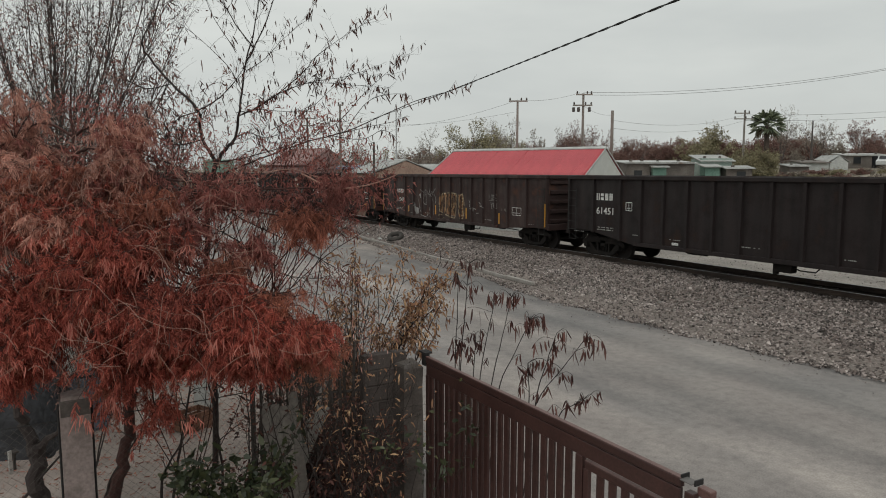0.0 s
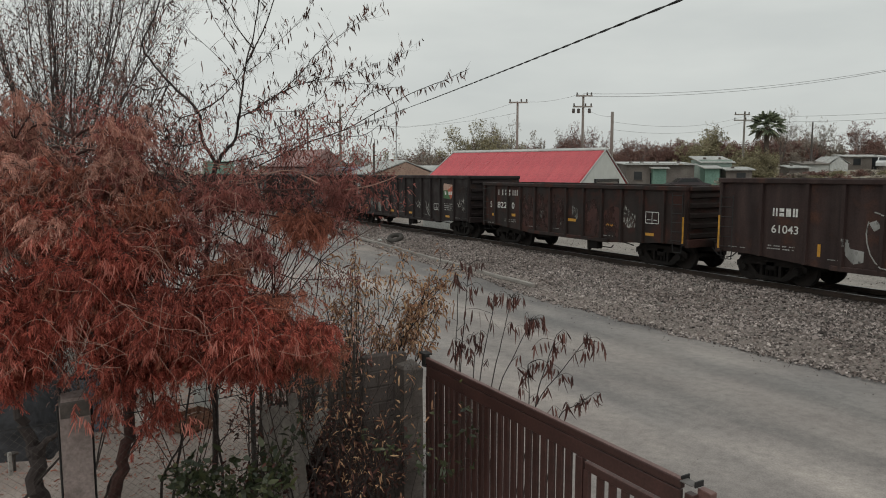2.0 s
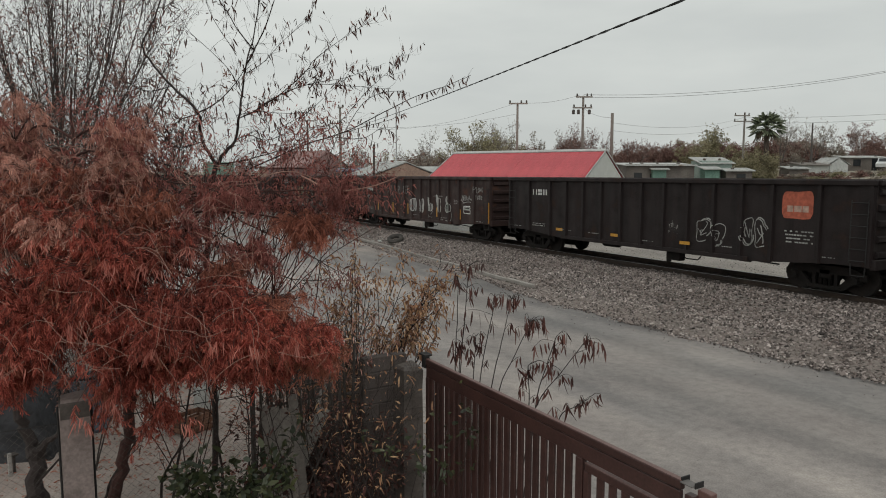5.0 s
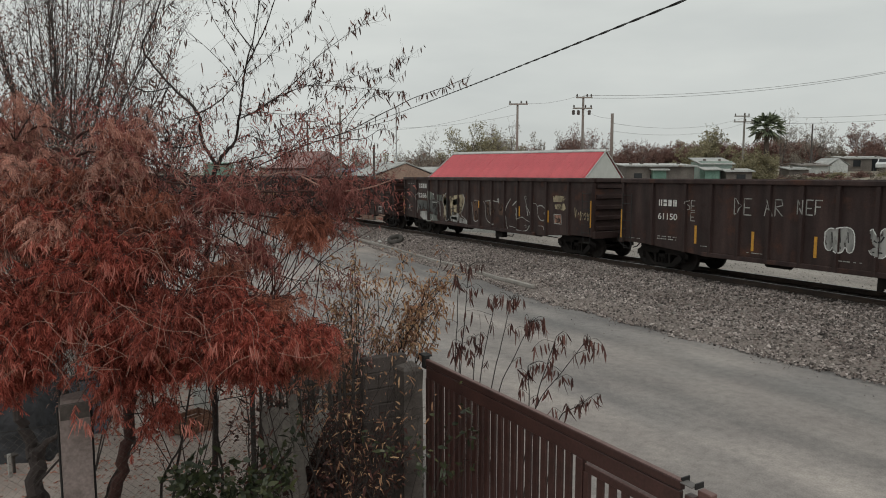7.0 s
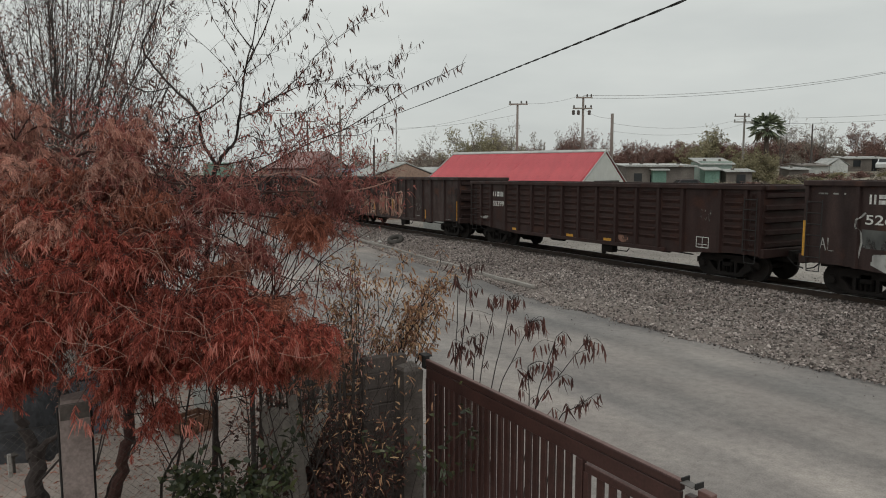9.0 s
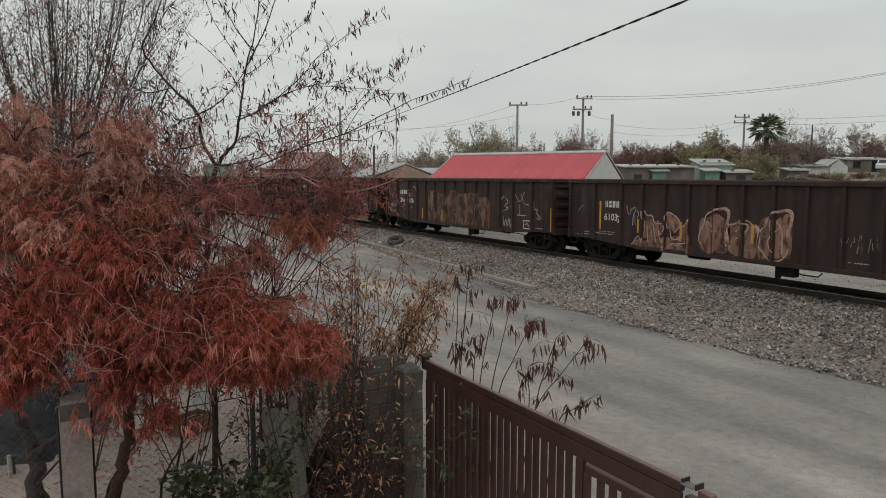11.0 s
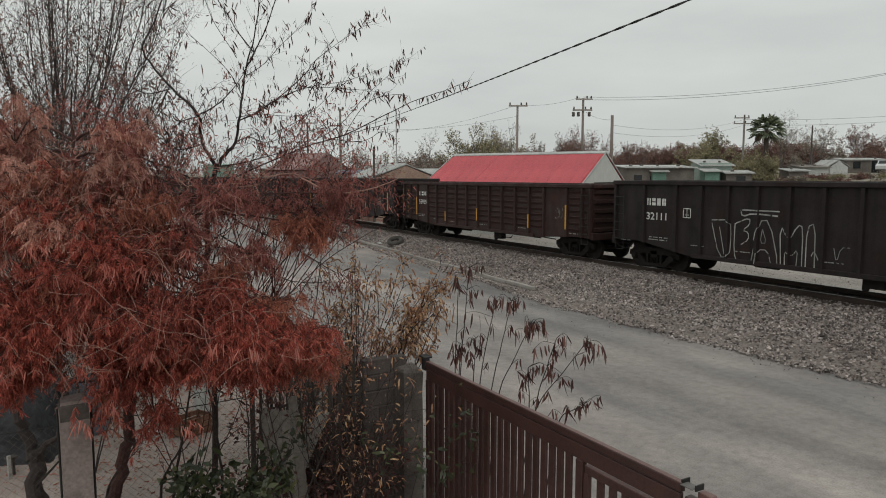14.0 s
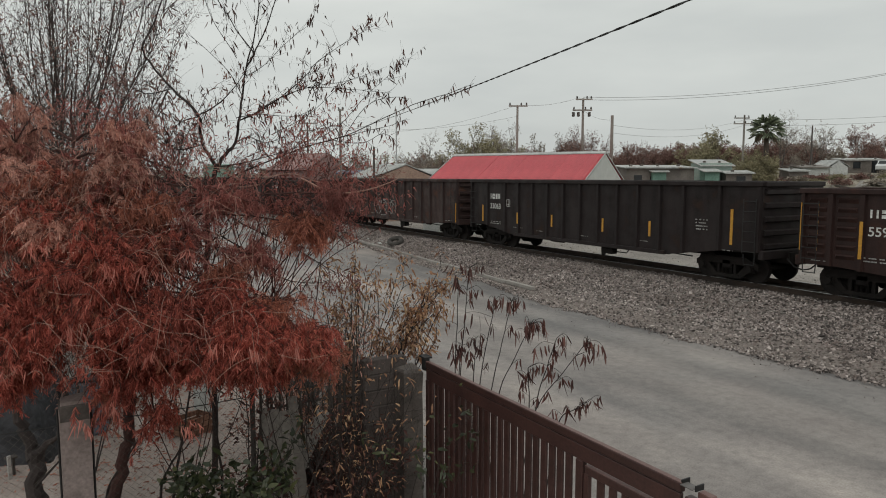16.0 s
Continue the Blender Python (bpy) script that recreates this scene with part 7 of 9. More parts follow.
    for i in range(9):
        r = -9 + i * 2.6
        scrub_tree("scrub_tree", grey, 195 + i, r, rng.uniform(96, 104), rng.uniform(5.5, 7.2), rng.uniform(6, 8.5), (M_GREYLEAF, M_OLIVE, M_RUST)[i % 3], 3, (0.10, 0.24), trunk=0.05)
    palm(35.2, 76.5, 10.75)

    # junk lying about the shacks
    sash = thing("wooden_rack", "dark open wooden rack leaning among junk", "rack", "junk on the rise")
    p = place(17.7, 62.0)
    sash.matrix_basis = Matrix.Translation((p.x, p.y, ground_z(p.x, p.y))) @ Matrix.Rotation(-TURN, 4, "Z") @ Matrix.Rotation(radians(12), 4, "Y") @ Matrix.Rotation(radians(-14), 4, "X")
    for a in (-0.42, 0.42):
        part("stile", Geo().box(a, 0, 0.75, 0.09, 0.06, 1.5, 0.008), M_POLE_DARK, sash)
    for z in (0.05, 1.0, 1.46):
        part("rail", Geo().box(0, 0, z, 0.75, 0.05, 0.08, 0.008), M_POLE_DARK, sash)
    junk = random.Random(91)
    for i in range(46):
        p = place(junk.uniform(16, 46), 0) + place(0, junk.uniform(61, 68))
        ln, tilt = junk.uniform(0.4, 1.7), junk.uniform(-20, 25) if i % 6 else junk.uniform(35, 60)
        g = Geo().box(0, 0, 0, ln, junk.uniform(0.1, 0.5), junk.uniform(0.04, 0.3), 0.02)
        z = ground_z(p.x, p.y) + 0.12 + abs(math.sin(radians(tilt))) * ln / 2
        solid("junk_board", g, (M_KERB, M_WALL_GREY, M_POLE, M_WALL_WHITE, M_DARKWOOD)[i % 5], "weathered scrap board lying on the rise", "debris", "junk on the rise", at=pose(p.x, p.y, z, 0, tilt, junk.uniform(0, 180)))

    # old tyre and scraps by the apron
    t = thing("old_tyre", "worn grey car tyre lying on the stones", "tyre", "", pose(17.9, 36.3, 0.36, 16, -18, 0))
    ring = Geo()
    pts = [(0.36 * math.cos(a * math.pi / 12), 0.36 * math.sin(a * math.pi / 12), 0.13) for a in range(25)]
    ring.tube(pts, 0.135, 9, False)
    part("tread", ring, M_TYRE, t)
    for i in range(34):
        x, y = 17.3 + rng.random() * 1.1, 36.5 + rng.random() * 11
        solid("scrap", Geo().box(0, 0, 0.02, 0.1 + 0.25 * rng.random(), 0.08 + 0.12 * rng.random(), 0.03, 0.006), M_WALL_WHITE if i % 3 else M_KERB, "pale scrap of litter on the stones", "debris", "scraps by the stones", at=pose(x, y, apron_z(x, y) + 0.04, rng.uniform(-25, 25), rng.uniform(-25, 25), rng.uniform(0, 180)))
    for i, (x, y, s) in enumerate(((17.4, 35.6, 0.5), (18.3, 35.3, 0.35), (17.2, 37.5, 0.4), (17.7, 34.9, 0.3))):
        solid("broken_board", Geo().box(0, 0, 0.03, s, s * 0.35, 0.03, 0.004), M_CONC, "pale broken board lying on the stones", "debris", "scraps by the stones", at=pose(x, y, apron_z(x, y) + 0.03, 4, 6, 40 * i))


build_background()


# ---- the yard, its gate and plants ----
M_WOOD = rough_surface("orange_brown_wood", (0.16, 0.075, 0.045), (0.25, 0.13, 0.085), 25, 3, 0.8, 0.3, 0.004, (6, 1, 1))
M_DRUM = rough_surface("faded_blue_plastic", (0.10, 0.12, 0.15), (0.15, 0.17, 0.21), 8, 1.2, 0.5)
M_TARP = rough_surface("dark_blue_tarp", (0.007, 0.0072, 0.0085), (0.045, 0.046, 0.053), 8, 3.0, 0.7, 0.8, 0.06)
M_PALEWALL = rough_surface("pale_plaster", (0.36, 0.34, 0.32), (0.48, 0.46, 0.43), 20, 1.2, 0.9)
GATE_X = 4.0


def build_gate():
    g = thing("sliding_gate", "dark brown steel picket gate with a small door", "gate")
    y0, y1, lx = 3.36, 7.27, GATE_X
    n0 = part("top_rail", Geo().box(lx, (y0 + y1) / 2, 1.965, 0.055, y1 - y0, 0.075, 0.008), M_GATE, g)
    # thin pale strip that paints the highlight on top of the rail
    part("rail_edge", Geo().box(lx, (y0 + y1) / 2, 2.004, 0.048, y1 - y0, 0.006, 0.002), M_GATE_EDGE, n0, "upper face with its highlight painted on")
    part("upper_band", Geo().box(lx, (y0 + y1) / 2, 1.85, 0.045, y1 - y0 - 0.02, 0.14, 0.006), M_GATE, g)
    part("bottom_rail", Geo().box(lx, (y0 + y1) / 2, 0.12, 0.05, y1 - y0, 0.08, 0.006), M_GATE, g)
    part("stile", Geo().box(lx, y1 - 0.035, 0.98, 0.05, 0.07, 1.6, 0.006), M_GATE, g)
    part("stile", Geo().box(lx, y0 + 0.035, 0.98, 0.05, 0.07, 1.6, 0.006), M_GATE, g)
    part("door_post", Geo().box(lx, 4.47, 0.98, 0.06, 0.09, 1.6, 0.006), M_GATE, g)
    picket = Geo().box(0, 0, 0, 0.030, 0.080, 1.62, 0.005).mesh("picket", M_GATE)
    y, rng = 7.151, random.Random(4)
    while y > 4.56:
        part("picket", picket, M_GATE, g, at=pose(lx + rng.uniform(-0.004, 0.004), y, 0.975, 0, 0, rng.uniform(-3, 3)))
        y -= 0.12
    d = part("wicket_door", Geo().box(lx, 3.91, 1.715, 0.05, 0.98, 0.07, 0.006), M_GATE, g, "small walk-through door in the gate")
    part("door_rail", Geo().box(lx - 0.002, 3.91, 1.754, 0.044, 0.98, 0.006, 0.002), M_GATE_EDGE, d, "upper face with its highlight painted on")
    for yy in (4.385, 3.445):
        part("door_stile", Geo().box(lx, yy, 0.94, 0.05, 0.06, 1.48, 0.006), M_GATE, d)
    for i in range(5):
        part("door_picket", Geo().box(lx, 4.22 - i * 0.145, 0.93, 0.022, 0.085, 1.5, 0.004), M_GATE, d)
    part("end_bracket", Geo().box(lx, 7.31, 1.96, 0.07, 0.09, 0.15, 0.008).box(lx + 0.01, 7.33, 2.045, 0.11, 0.15, 0.022, 0.004), M_DARK, g, "dark steel roller bracket")
    p = thing("latch_post", "steel post with galvanised latch bracket beside the gate", "post")
    part("post", Geo().box(lx + 0.01, 3.285, 0.96, 0.07, 0.08, 1.92, 0.006), M_GATE, p)
    part("latch_plate", Geo().box(lx + 0.0, 3.30, 2.0, 0.085, 0.11, 0.008, 0.002), M_LATCH, p, "dull galvanised plate")
    for yy in (3.24, 3.365):
        part("latch_ear", Geo().box(lx + 0.03, yy, 2.005, 0.09, 0.012, 0.045, 0.002), M_DARK, p)
    part("hinge_block", Geo().box(lx + 0.07, 3.20, 1.93, 0.07, 0.12, 0.07, 0.006), M_GATE_EDGE, p)
    f = thing("gate_leaf", "second brown steel gate leaf beyond the latch", "gate")
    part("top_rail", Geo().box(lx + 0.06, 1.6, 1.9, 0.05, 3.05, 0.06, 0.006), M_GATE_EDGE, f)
    part("bottom_rail", Geo().box(lx + 0.06, 1.6, 0.12, 0.05, 3.05, 0.06, 0.006), M_GATE, f)
    for i in range(20):
        part("picket", picket, M_GATE, f, at=pose(lx + 0.06, 3.05 - i * 0.12, 0.99))


def build_pillars():
    # concrete gate post and the stub of block wall behind it
    p = thing("gate_pillar", "rough grey concrete gate post with worn top", "pillar")
    g = Geo()
    rng = random.Random(6)
    rings = []
    for z in (0, 0.4, 0.8, 1.2, 1.6, 1.84, 1.90):
        k = 0.13 if z < 1.88 else 0.105
        rings.append([(3.86 + a * k + rng.uniform(-0.006, 0.006), 7.50 + b * k + rng.uniform(-0.006, 0.006), z + (rng.uniform(-0.02, 0.03) if z > 1.8 else 0)) for a, b in ((-1, -1), (1, -1), (1, 1), (-1, 1))])
    g.v = [q for r in rings for q in r]
    g.f = [(i * 4 + j, i * 4 + (j + 1) % 4, i * 4 + 4 + (j + 1) % 4, i * 4 + 4 + j) for i in range(len(rings) - 1) for j in range(4)] + [tuple(range(len(g.v) - 4, len(g.v)))]
    part("shaft", g, M_CONC, p)
    w = thing("block_wall", "short stub of weathered grey concrete blocks", "wall")
    blk = Geo().box(0, 0, 0, 0.385, 0.145, 0.185, 0.008).mesh("block", M_BLOCK)
    half = Geo().box(0, 0, 0, 0.185, 0.145, 0.185, 0.008).mesh("block", M_BLOCK)
    part("mortar", Geo().box(3.62, 7.74, 0.98, 0.58, 0.125, 1.96), M_CONC, w)
    for i in range(10):
        z = 0.1 + i * 0.2
        if i % 2:
            part("block", blk, M_BLOCK, w, at=pose(3.53, 7.74, z))
            part("block", half, M_BLOCK, w, at=pose(3.825, 7.74, z))
        else:
            part("block", half, M_BLOCK, w, at=pose(3.43, 7.74, z))
            part("block", blk, M_BLOCK, w, at=pose(3.725, 7.74, z))
    # fence post between the yards
    p = thing("fence_pillar", "square weathered concrete fence post, darker at its top", "pillar")
    g = Geo()
    rings = []
    for z in (0, 0.5, 1.0, 1.5, 1.95, 2.02):
        k = 0.135 if z < 2.0 else 0.11
        rings.append([(0.2 + a * k + rng.uniform(-0.007, 0.007), 7.78 + b * k + rng.uniform(-0.007, 0.007), z + (rng.uniform(-0.02, 0.02) if z > 1.9 else 0)) for a, b in ((-1, -1), (1, -1), (1, 1), (-1, 1))])
    g.v = [q for r in rings for q in r]
    g.f = [(i * 4 + j, i * 4 + (j + 1) % 4, i * 4 + 4 + (j + 1) % 4, i * 4 + 4 + j) for i in range(len(rings) - 1) for j in range(4)] + [tuple(range(len(g.v) - 4, len(g.v)))]
    part("shaft", g, M_POST, p)
    part("stained_head", Geo().box(0.2, 7.78, 1.90, 0.276, 0.276, 0.17, 0.01), M_CONC, p, "dark band round the head")
    for s in (-1, 1):
        part("tension_bar", Geo().tube([(0.2 + s * 0.15, 7.70, 0.05), (0.2 + s * 0.15, 7.70, 1.95)], 0.012, 5), M_DARK, p)


def build_chain_link():
    f = thing("chain_link_fence", "sagging galvanised chain-link fence between the yards", "fence")
    g = Geo()
    top, pitch = 1.75, 0.085
    x = -6.0 - top
    while x < 3.45:
        for s in (-1, 1):
            a, b = (x, 0.03), (x + top, top)
            if s < 0:
                a, b = (x + top, 0.03), (x, top)
            lo, hi = -6.0, 3.45
            ends = []
            for (x0, z0), (x1, z1) in (((a), (b)),):
                ta, tb = 0.0, 1.0
                if x1 != x0:
                    t1, t2 = sorted(((lo - x0) / (x1 - x0), (hi - x0) / (x1 - x0)))
                    ta, tb = max(ta, t1), min(tb, t2)
                if tb > ta:
                    ends = [(x0 + (x1 - x0) * t, z0 + (z1 - z0) * t) for t in (ta, (ta + tb) / 2, tb)]
            if ends:
                g.tube([(px, 7.76 + 0.02 * math.sin(px * 1.7) + 0.006 * s, pz) for px, pz in ends], 0.0011, 3, False)
        x += pitch
    tagged(part("wire_mesh", g, M_POLE_DARK, f, "grey diamond wire mesh"), kind="stuff")
    part("top_wire", Geo().tube([(-6 + i * 0.5, 7.76 + 0.02 * math.sin((-6 + i * 0.5) * 1.7), 1.75 - 0.02 * math.sin(i)) for i in range(20)], 0.006, 4), M_DARK, f)
    for x in (-3.2, -5.9, 2.0):
        part("post", Geo().tube([(x, 7.80, 0), (x, 7.80, 1.85)], 0.03, 8), M_POLE_DARK, f)
    # pickets of the neighbour's street front
    s = thing("picket_fence", "dark upright picket fence along the street", "fence")
    pk = Geo().box(0, 0, 0, 0.03, 0.06, 1.5, 0.006).mesh("picket", M_DARKWOOD)
    rng = random.Random(12)
    for i in range(52):
        part("picket", pk, M_DARKWOOD, s, at=pose(3.95 + rng.uniform(-0.015, 0.015), 8.05 + i * 0.115, 0.80 + rng.uniform(-0.05, 0.03), rng.uniform(-2, 2), rng.uniform(-2, 2), rng.uniform(-10, 10)))
    for z in (0.35, 1.25):
        part("rail", Geo().box(3.985, 11.0, z, 0.04, 6.1, 0.07, 0.006), M_DARKWOOD, s)
    s = thing("stick_fence", "dark uneven stick fence between pillar and yard", "fence")
    x = 2.12
    while x < 3.36:
        tall, wide = rng.uniform(1.7, 2.05) + 0.12 * (x - 2.1), rng.uniform(0.028, 0.05)
        part("stick", Geo().tube([(x, 7.90 + rng.uniform(-0.02, 0.02), 0), (x + rng.gauss(0, 0.012), 7.90, tall * 0.5), (x + rng.gauss(0, 0.03), 7.90, tall)], [wide * 0.55, wide * 0.5, wide * 0.36], 5), M_DARKWOOD, s)
        x += rng.uniform(0.06, 0.125)
    for z in (0.5, 1.5):
        part("rail", Geo().tube([(2.08, 7.93, z), (2.75, 7.935, z + 0.03), (3.38, 7.93, z)], 0.018, 5), M_DARKWOOD, s)


def build_clutter():
    c = thing("wooden_crate", "open orange-brown slatted wooden crate on the dirt", "crate", "", pose(2.02, 11.75, 0.0, 0, 0, 28))
    for k in range(3):
        for s in (-1, 1):
            part("slat", Geo().box(0, s * 0.17, 0.06 + k * 0.10, 0.50, 0.02, 0.085, 0.004), M_WOOD, c)
            part("slat", Geo().box(s * 0.25, 0, 0.06 + k * 0.10, 0.02, 0.36, 0.085, 0.004), M_WOOD, c)
    for a in (-1, 1):
        for b in (-1, 1):
            part("corner_post", Geo().box(a * 0.225, b * 0.145, 0.155, 0.03, 0.03, 0.31), M_WOOD, c)
    part("base", Geo().box(0, 0, 0.015, 0.48, 0.32, 0.02), M_WOOD, c)
    # heap under a tarpaulin
    rng, g, n = random.Random(14), Geo(), 22
    for i in range(n + 1):
        for j in range(n + 1):
            u, v = i / n * 2 - 1, j / n * 2 - 1
            k = max(0.0, 1 - max(abs(u), abs(v)) ** 5)
            z = 1.65 * k * (0.75 + 0.25 * math.cos(u * 1.4) * math.cos(v * 1.2)) + 0.16 * k * noise.noise((u * 2.2, v * 2.2, 1)) + 0.05 * k * noise.noise((u * 7, v * 7, 2))
            g.v.append((u * 1.5 + 0.05 * noise.noise((u * 5, v * 5, 5)), v * 0.9, max(0.0, z)))
    g.f = [(i * (n + 1) + j, (i + 1) * (n + 1) + j, (i + 1) * (n + 1) + j + 1, i * (n + 1) + j + 1) for i in range(n) for j in range(n)]
    solid("tarpaulin", g, M_TARP, "heap covered with a dark blue tarpaulin", "tarpaulin", at=pose(-1.15, 12.9, 0.0, 0, 0, -20), smooth=True)
    b = thing("blue_drum", "blue-grey plastic drum beside the heap", "drum", "", pose(0.55, 12.7, 0))
    part("body", Geo().tube([(0, 0, 0), (0, 0, 0.04), (0, 0, 0.3), (0, 0, 0.33), (0, 0, 0.6), (0, 0, 0.63), (0, 0, 0.86), (0, 0, 0.9)], [0.27, 0.29, 0.29, 0.305, 0.305, 0.29, 0.29, 0.25], 20), M_DRUM, b)
    part("lid", Geo().tube([(0, 0, 0.9), (0, 0, 0.94)], 0.26, 20), M_TARP, b)
    npr = np.random.default_rng(17)
    n = 5200
    spot = np.array([tuple(place(a, b)) for a, b in zip(npr.uniform(-8.0, -1.2, n), npr.uniform(7.2, 15.5, n))])
    spot[:, 2] = 0.012
    v, q = leaves(npr, spot, npr.normal(size=(n, 3)) * np.array([1, 1, 0.05]), npr.uniform(0.03, 0.09, n), npr.uniform(0.008, 0.026, n), 0.0, 1, 0.05)
    v[:, 2] = np.maximum(v[:, 2], 0.006)
    tagged(new("leaf_litter", quad_mesh("leaf_litter", v, q, M_RUSTNEEDLE)), "dry reddish leaves and needles strewn over the dirt", "leaf litter", kind="stuff")
    w = thing("plaster_wall", "low pale plastered wall at the back of the yard", "wall", "", pose(1.0, 14.6, 0, 0, 0, 2))
    part("wall", Geo().box(0, 0, 0.62, 3.1, 0.16, 1.24, 0.012), M_PALEWALL, w)
    part("coping", Geo().box(0, 0, 1.27, 3.16, 0.22, 0.06, 0.01), M_CONC, w)
    t = thing("white_tank", "white plastic water can standing on the dirt", "water can", "", pose(2.45, 12.75, 0, 0, 0, 25))
    part("body", Geo().box(0, 0, 0.33, 0.42, 0.3, 0.66, 0.06), M_WALL_WHITE, t)
    part("cap", Geo().tube([(0.1, 0, 0.66), (0.1, 0, 0.74)], 0.05, 10), M_DARK, t)
    h = thing("broken_hoop", "broken pale wooden chair frame in the dirt", "debris", "", pose(-0.55, 11.2, 0, 0, 0, 30))
    part("upright", Geo().box(0, 0, 0.17, 0.05, 0.03, 0.34, 0.005), M_PALEWALL, h)
    part("seat", Geo().box(0.06, 0.06, 0.28, 0.14, 0.12, 0.03, 0.005), M_DARKWOOD, h)
    part("leg", Geo().box(0.11, 0.1, 0.14, 0.03, 0.03, 0.28), M_DARKWOOD, h)


def cypress():
    """The rust-red feathery tree that overhangs the fence."""
    t = thing("red_cypress", "cypress tree with drooping rust-red feathery foliage", "tree")
    w = Wood(21)
    rng = w.rng
    crown = place(-3.85, 8.2, 2.9)
    w.limb([place(-4.24, 8.45), place(-4.13, 8.43, 0.3), place(-3.99, 8.4, 0.75), place(-3.90, 8.36, 1.2), place(-3.86, 8.3, 1.9), crown], 0.082, 0.055, 9)
    lead = w.limb([crown, place(-4.0, 7.9, 3.6), place(-4.1, 7.8, 4.4), place(-4.1, 7.8, 5.2)], 0.034, 0.008, 6)
    # bough by bough: middle (right, ahead, height), half width, half height, sprays, kind of needles
    boughs = [(-4.30, 7.2, 3.81, 0.70, 0.58, 230, "mixed"), (-4.07, 6.8, 2.92, 0.66, 0.62, 300, "red"), (-3.34, 6.8, 3.30, 0.66, 0.55, 300, "red"), (-3.33, 6.9, 2.36, 0.30, 0.62, 120, "red"),
              (-2.68, 6.7, 2.84, 0.58, 0.44, 260, "red"), (-2.02, 6.8, 2.68, 0.60, 0.36, 230, "red"), (-1.42, 7.0, 2.60, 0.46, 0.22, 58, "red"), (-1.75, 7.1, 2.95, 0.55, 0.16, 26, "brown"), (-2.25, 7.2, 3.25, 0.40, 0.22, 22, "brown"), (-2.10, 7.0, 2.92, 0.50, 0.18, 90, "red"),
              (-3.43, 7.6, 4.55, 0.42, 0.66, 58, "tan"), (-1.51, 7.6, 3.72, 0.42, 0.26, 70, "brown"), (-3.97, 7.5, 4.15, 0.85, 0.36, 120, "mixed")]
    boughs += [(-4.75, 7.8, 4.60, 0.55, 0.70, 90, "tan"), (-4.22, 6.9, 2.30, 0.27, 0.22, 34, "red"), (-2.40, 7.7, 4.02, 1.00, 0.28, 48, "maroon"), (-2.14, 7.6, 3.40, 0.66, 0.28, 34, "maroon"),
               (-1.13, 7.8, 4.05, 0.46, 0.26, 26, "maroon"), (-3.73, 6.9, 2.74, 0.34, 0.12, 26, "red"), (-2.98, 7.0, 1.80, 0.30, 0.32, 20, "red"), (-2.99, 7.2, 3.54, 0.50, 0.30, 90, "red")]
    boughs += [(-3.73, 7.0, 3.73, 0.63, 0.34, 110, "mixed"), (-3.11, 7.3, 3.86, 0.42, 0.33, 60, "brown"), (-2.74, 7.4, 3.61, 0.30, 0.30, 26, "maroon"), (-2.72, 7.2, 2.28, 0.47, 0.22, 70, "red"), (-2.06, 7.2, 2.25, 0.53, 0.17, 80, "red"), (-1.36, 7.3, 2.34, 0.40, 0.22, 60, "brown"),
               (-3.48, 7.5, 4.24, 0.50, 0.34, 60, "tan"), (-4.44, 7.6, 4.30, 0.60, 0.40, 70, "tan"), (-3.11, 7.0, 2.33, 0.31, 0.36, 60, "red"), (-4.38, 6.9, 2.30, 0.26, 0.36, 80, "red"), (-2.30, 7.1, 3.14, 0.35, 0.17, 50, "red")]
    needles = {"red": [], "tan": [], "maroon": [], "brown": []}
    for r, f, z, wide, tall, count, kind in boughs:
        heart = place(r, f, z)
        root = min(lead, key=lambda p: (p - heart - Vector((0, 0, 0.1))).length)
        w.limb([root, root.lerp(heart, 0.4) + Vector((0, 0, 0.16)), root.lerp(heart, 0.75) + Vector((0, 0, 0.12)), heart], 0.016, 0.007, 6)
        for i in range(count):
            u = Vector((rng.gauss(0, 1), rng.gauss(0, 1), rng.gauss(0, 1))).normalized() * (rng.uniform(0.1, 1.0) ** 0.6 * (1.28 if rng.random() < 0.22 else 1.0))
            tip = place(r + u.x * wide, f + u.y * 0.55, z + u.z * tall)
            start = heart.lerp(tip, rng.uniform(0.15, 0.5))
            reach = tip - start
            if reach.length > 0.34:
                start = tip - reach.normalized() * rng.uniform(0.22, 0.34)
            bow = start.lerp(tip, 0.5) + Vector((rng.gauss(0, 0.02), rng.gauss(0, 0.02), 0.04))
            end = tip + Vector((rng.gauss(0, 0.02), rng.gauss(0, 0.02), -rng.uniform(0.03, 0.10)))
            line = [start, bow, tip, end]
            w.geo.tube(line, [0.0042, 0.0034, 0.0026, 0.0014], 3, False)
            if i % 3 == 0:
                w.geo.tube([heart, heart.lerp(start, 0.55) + Vector((0, 0, 0.03)), start], [0.007, 0.0055, 0.0042], 3, False)
            k = kind
            if kind == "mixed":
                k = rng.choice(("tan", "brown", "red"))
            elif kind == "tan" and rng.random() < 0.25:
                k = "maroon"
            elif kind == "red" and rng.random() < 0.06:
                k = "brown"
            # branchlets in two ranks along the spray, hanging
            for a in range(4):
                s = (a + rng.random()) / 4
                q = (start.lerp(bow, s * 2) if s < 0.5 else bow.lerp(end, s * 2 - 1))
                out = Vector((rng.gauss(0, 1), rng.gauss(0, 1), rng.gauss(-0.6, 0.5))).normalized()
                ln = rng.uniform(0.07, 0.15)
                needles[k].append((q, out, ln))
    part("trunk", w.geo, M_BARK_RED, t)
    bare = Wood(25)
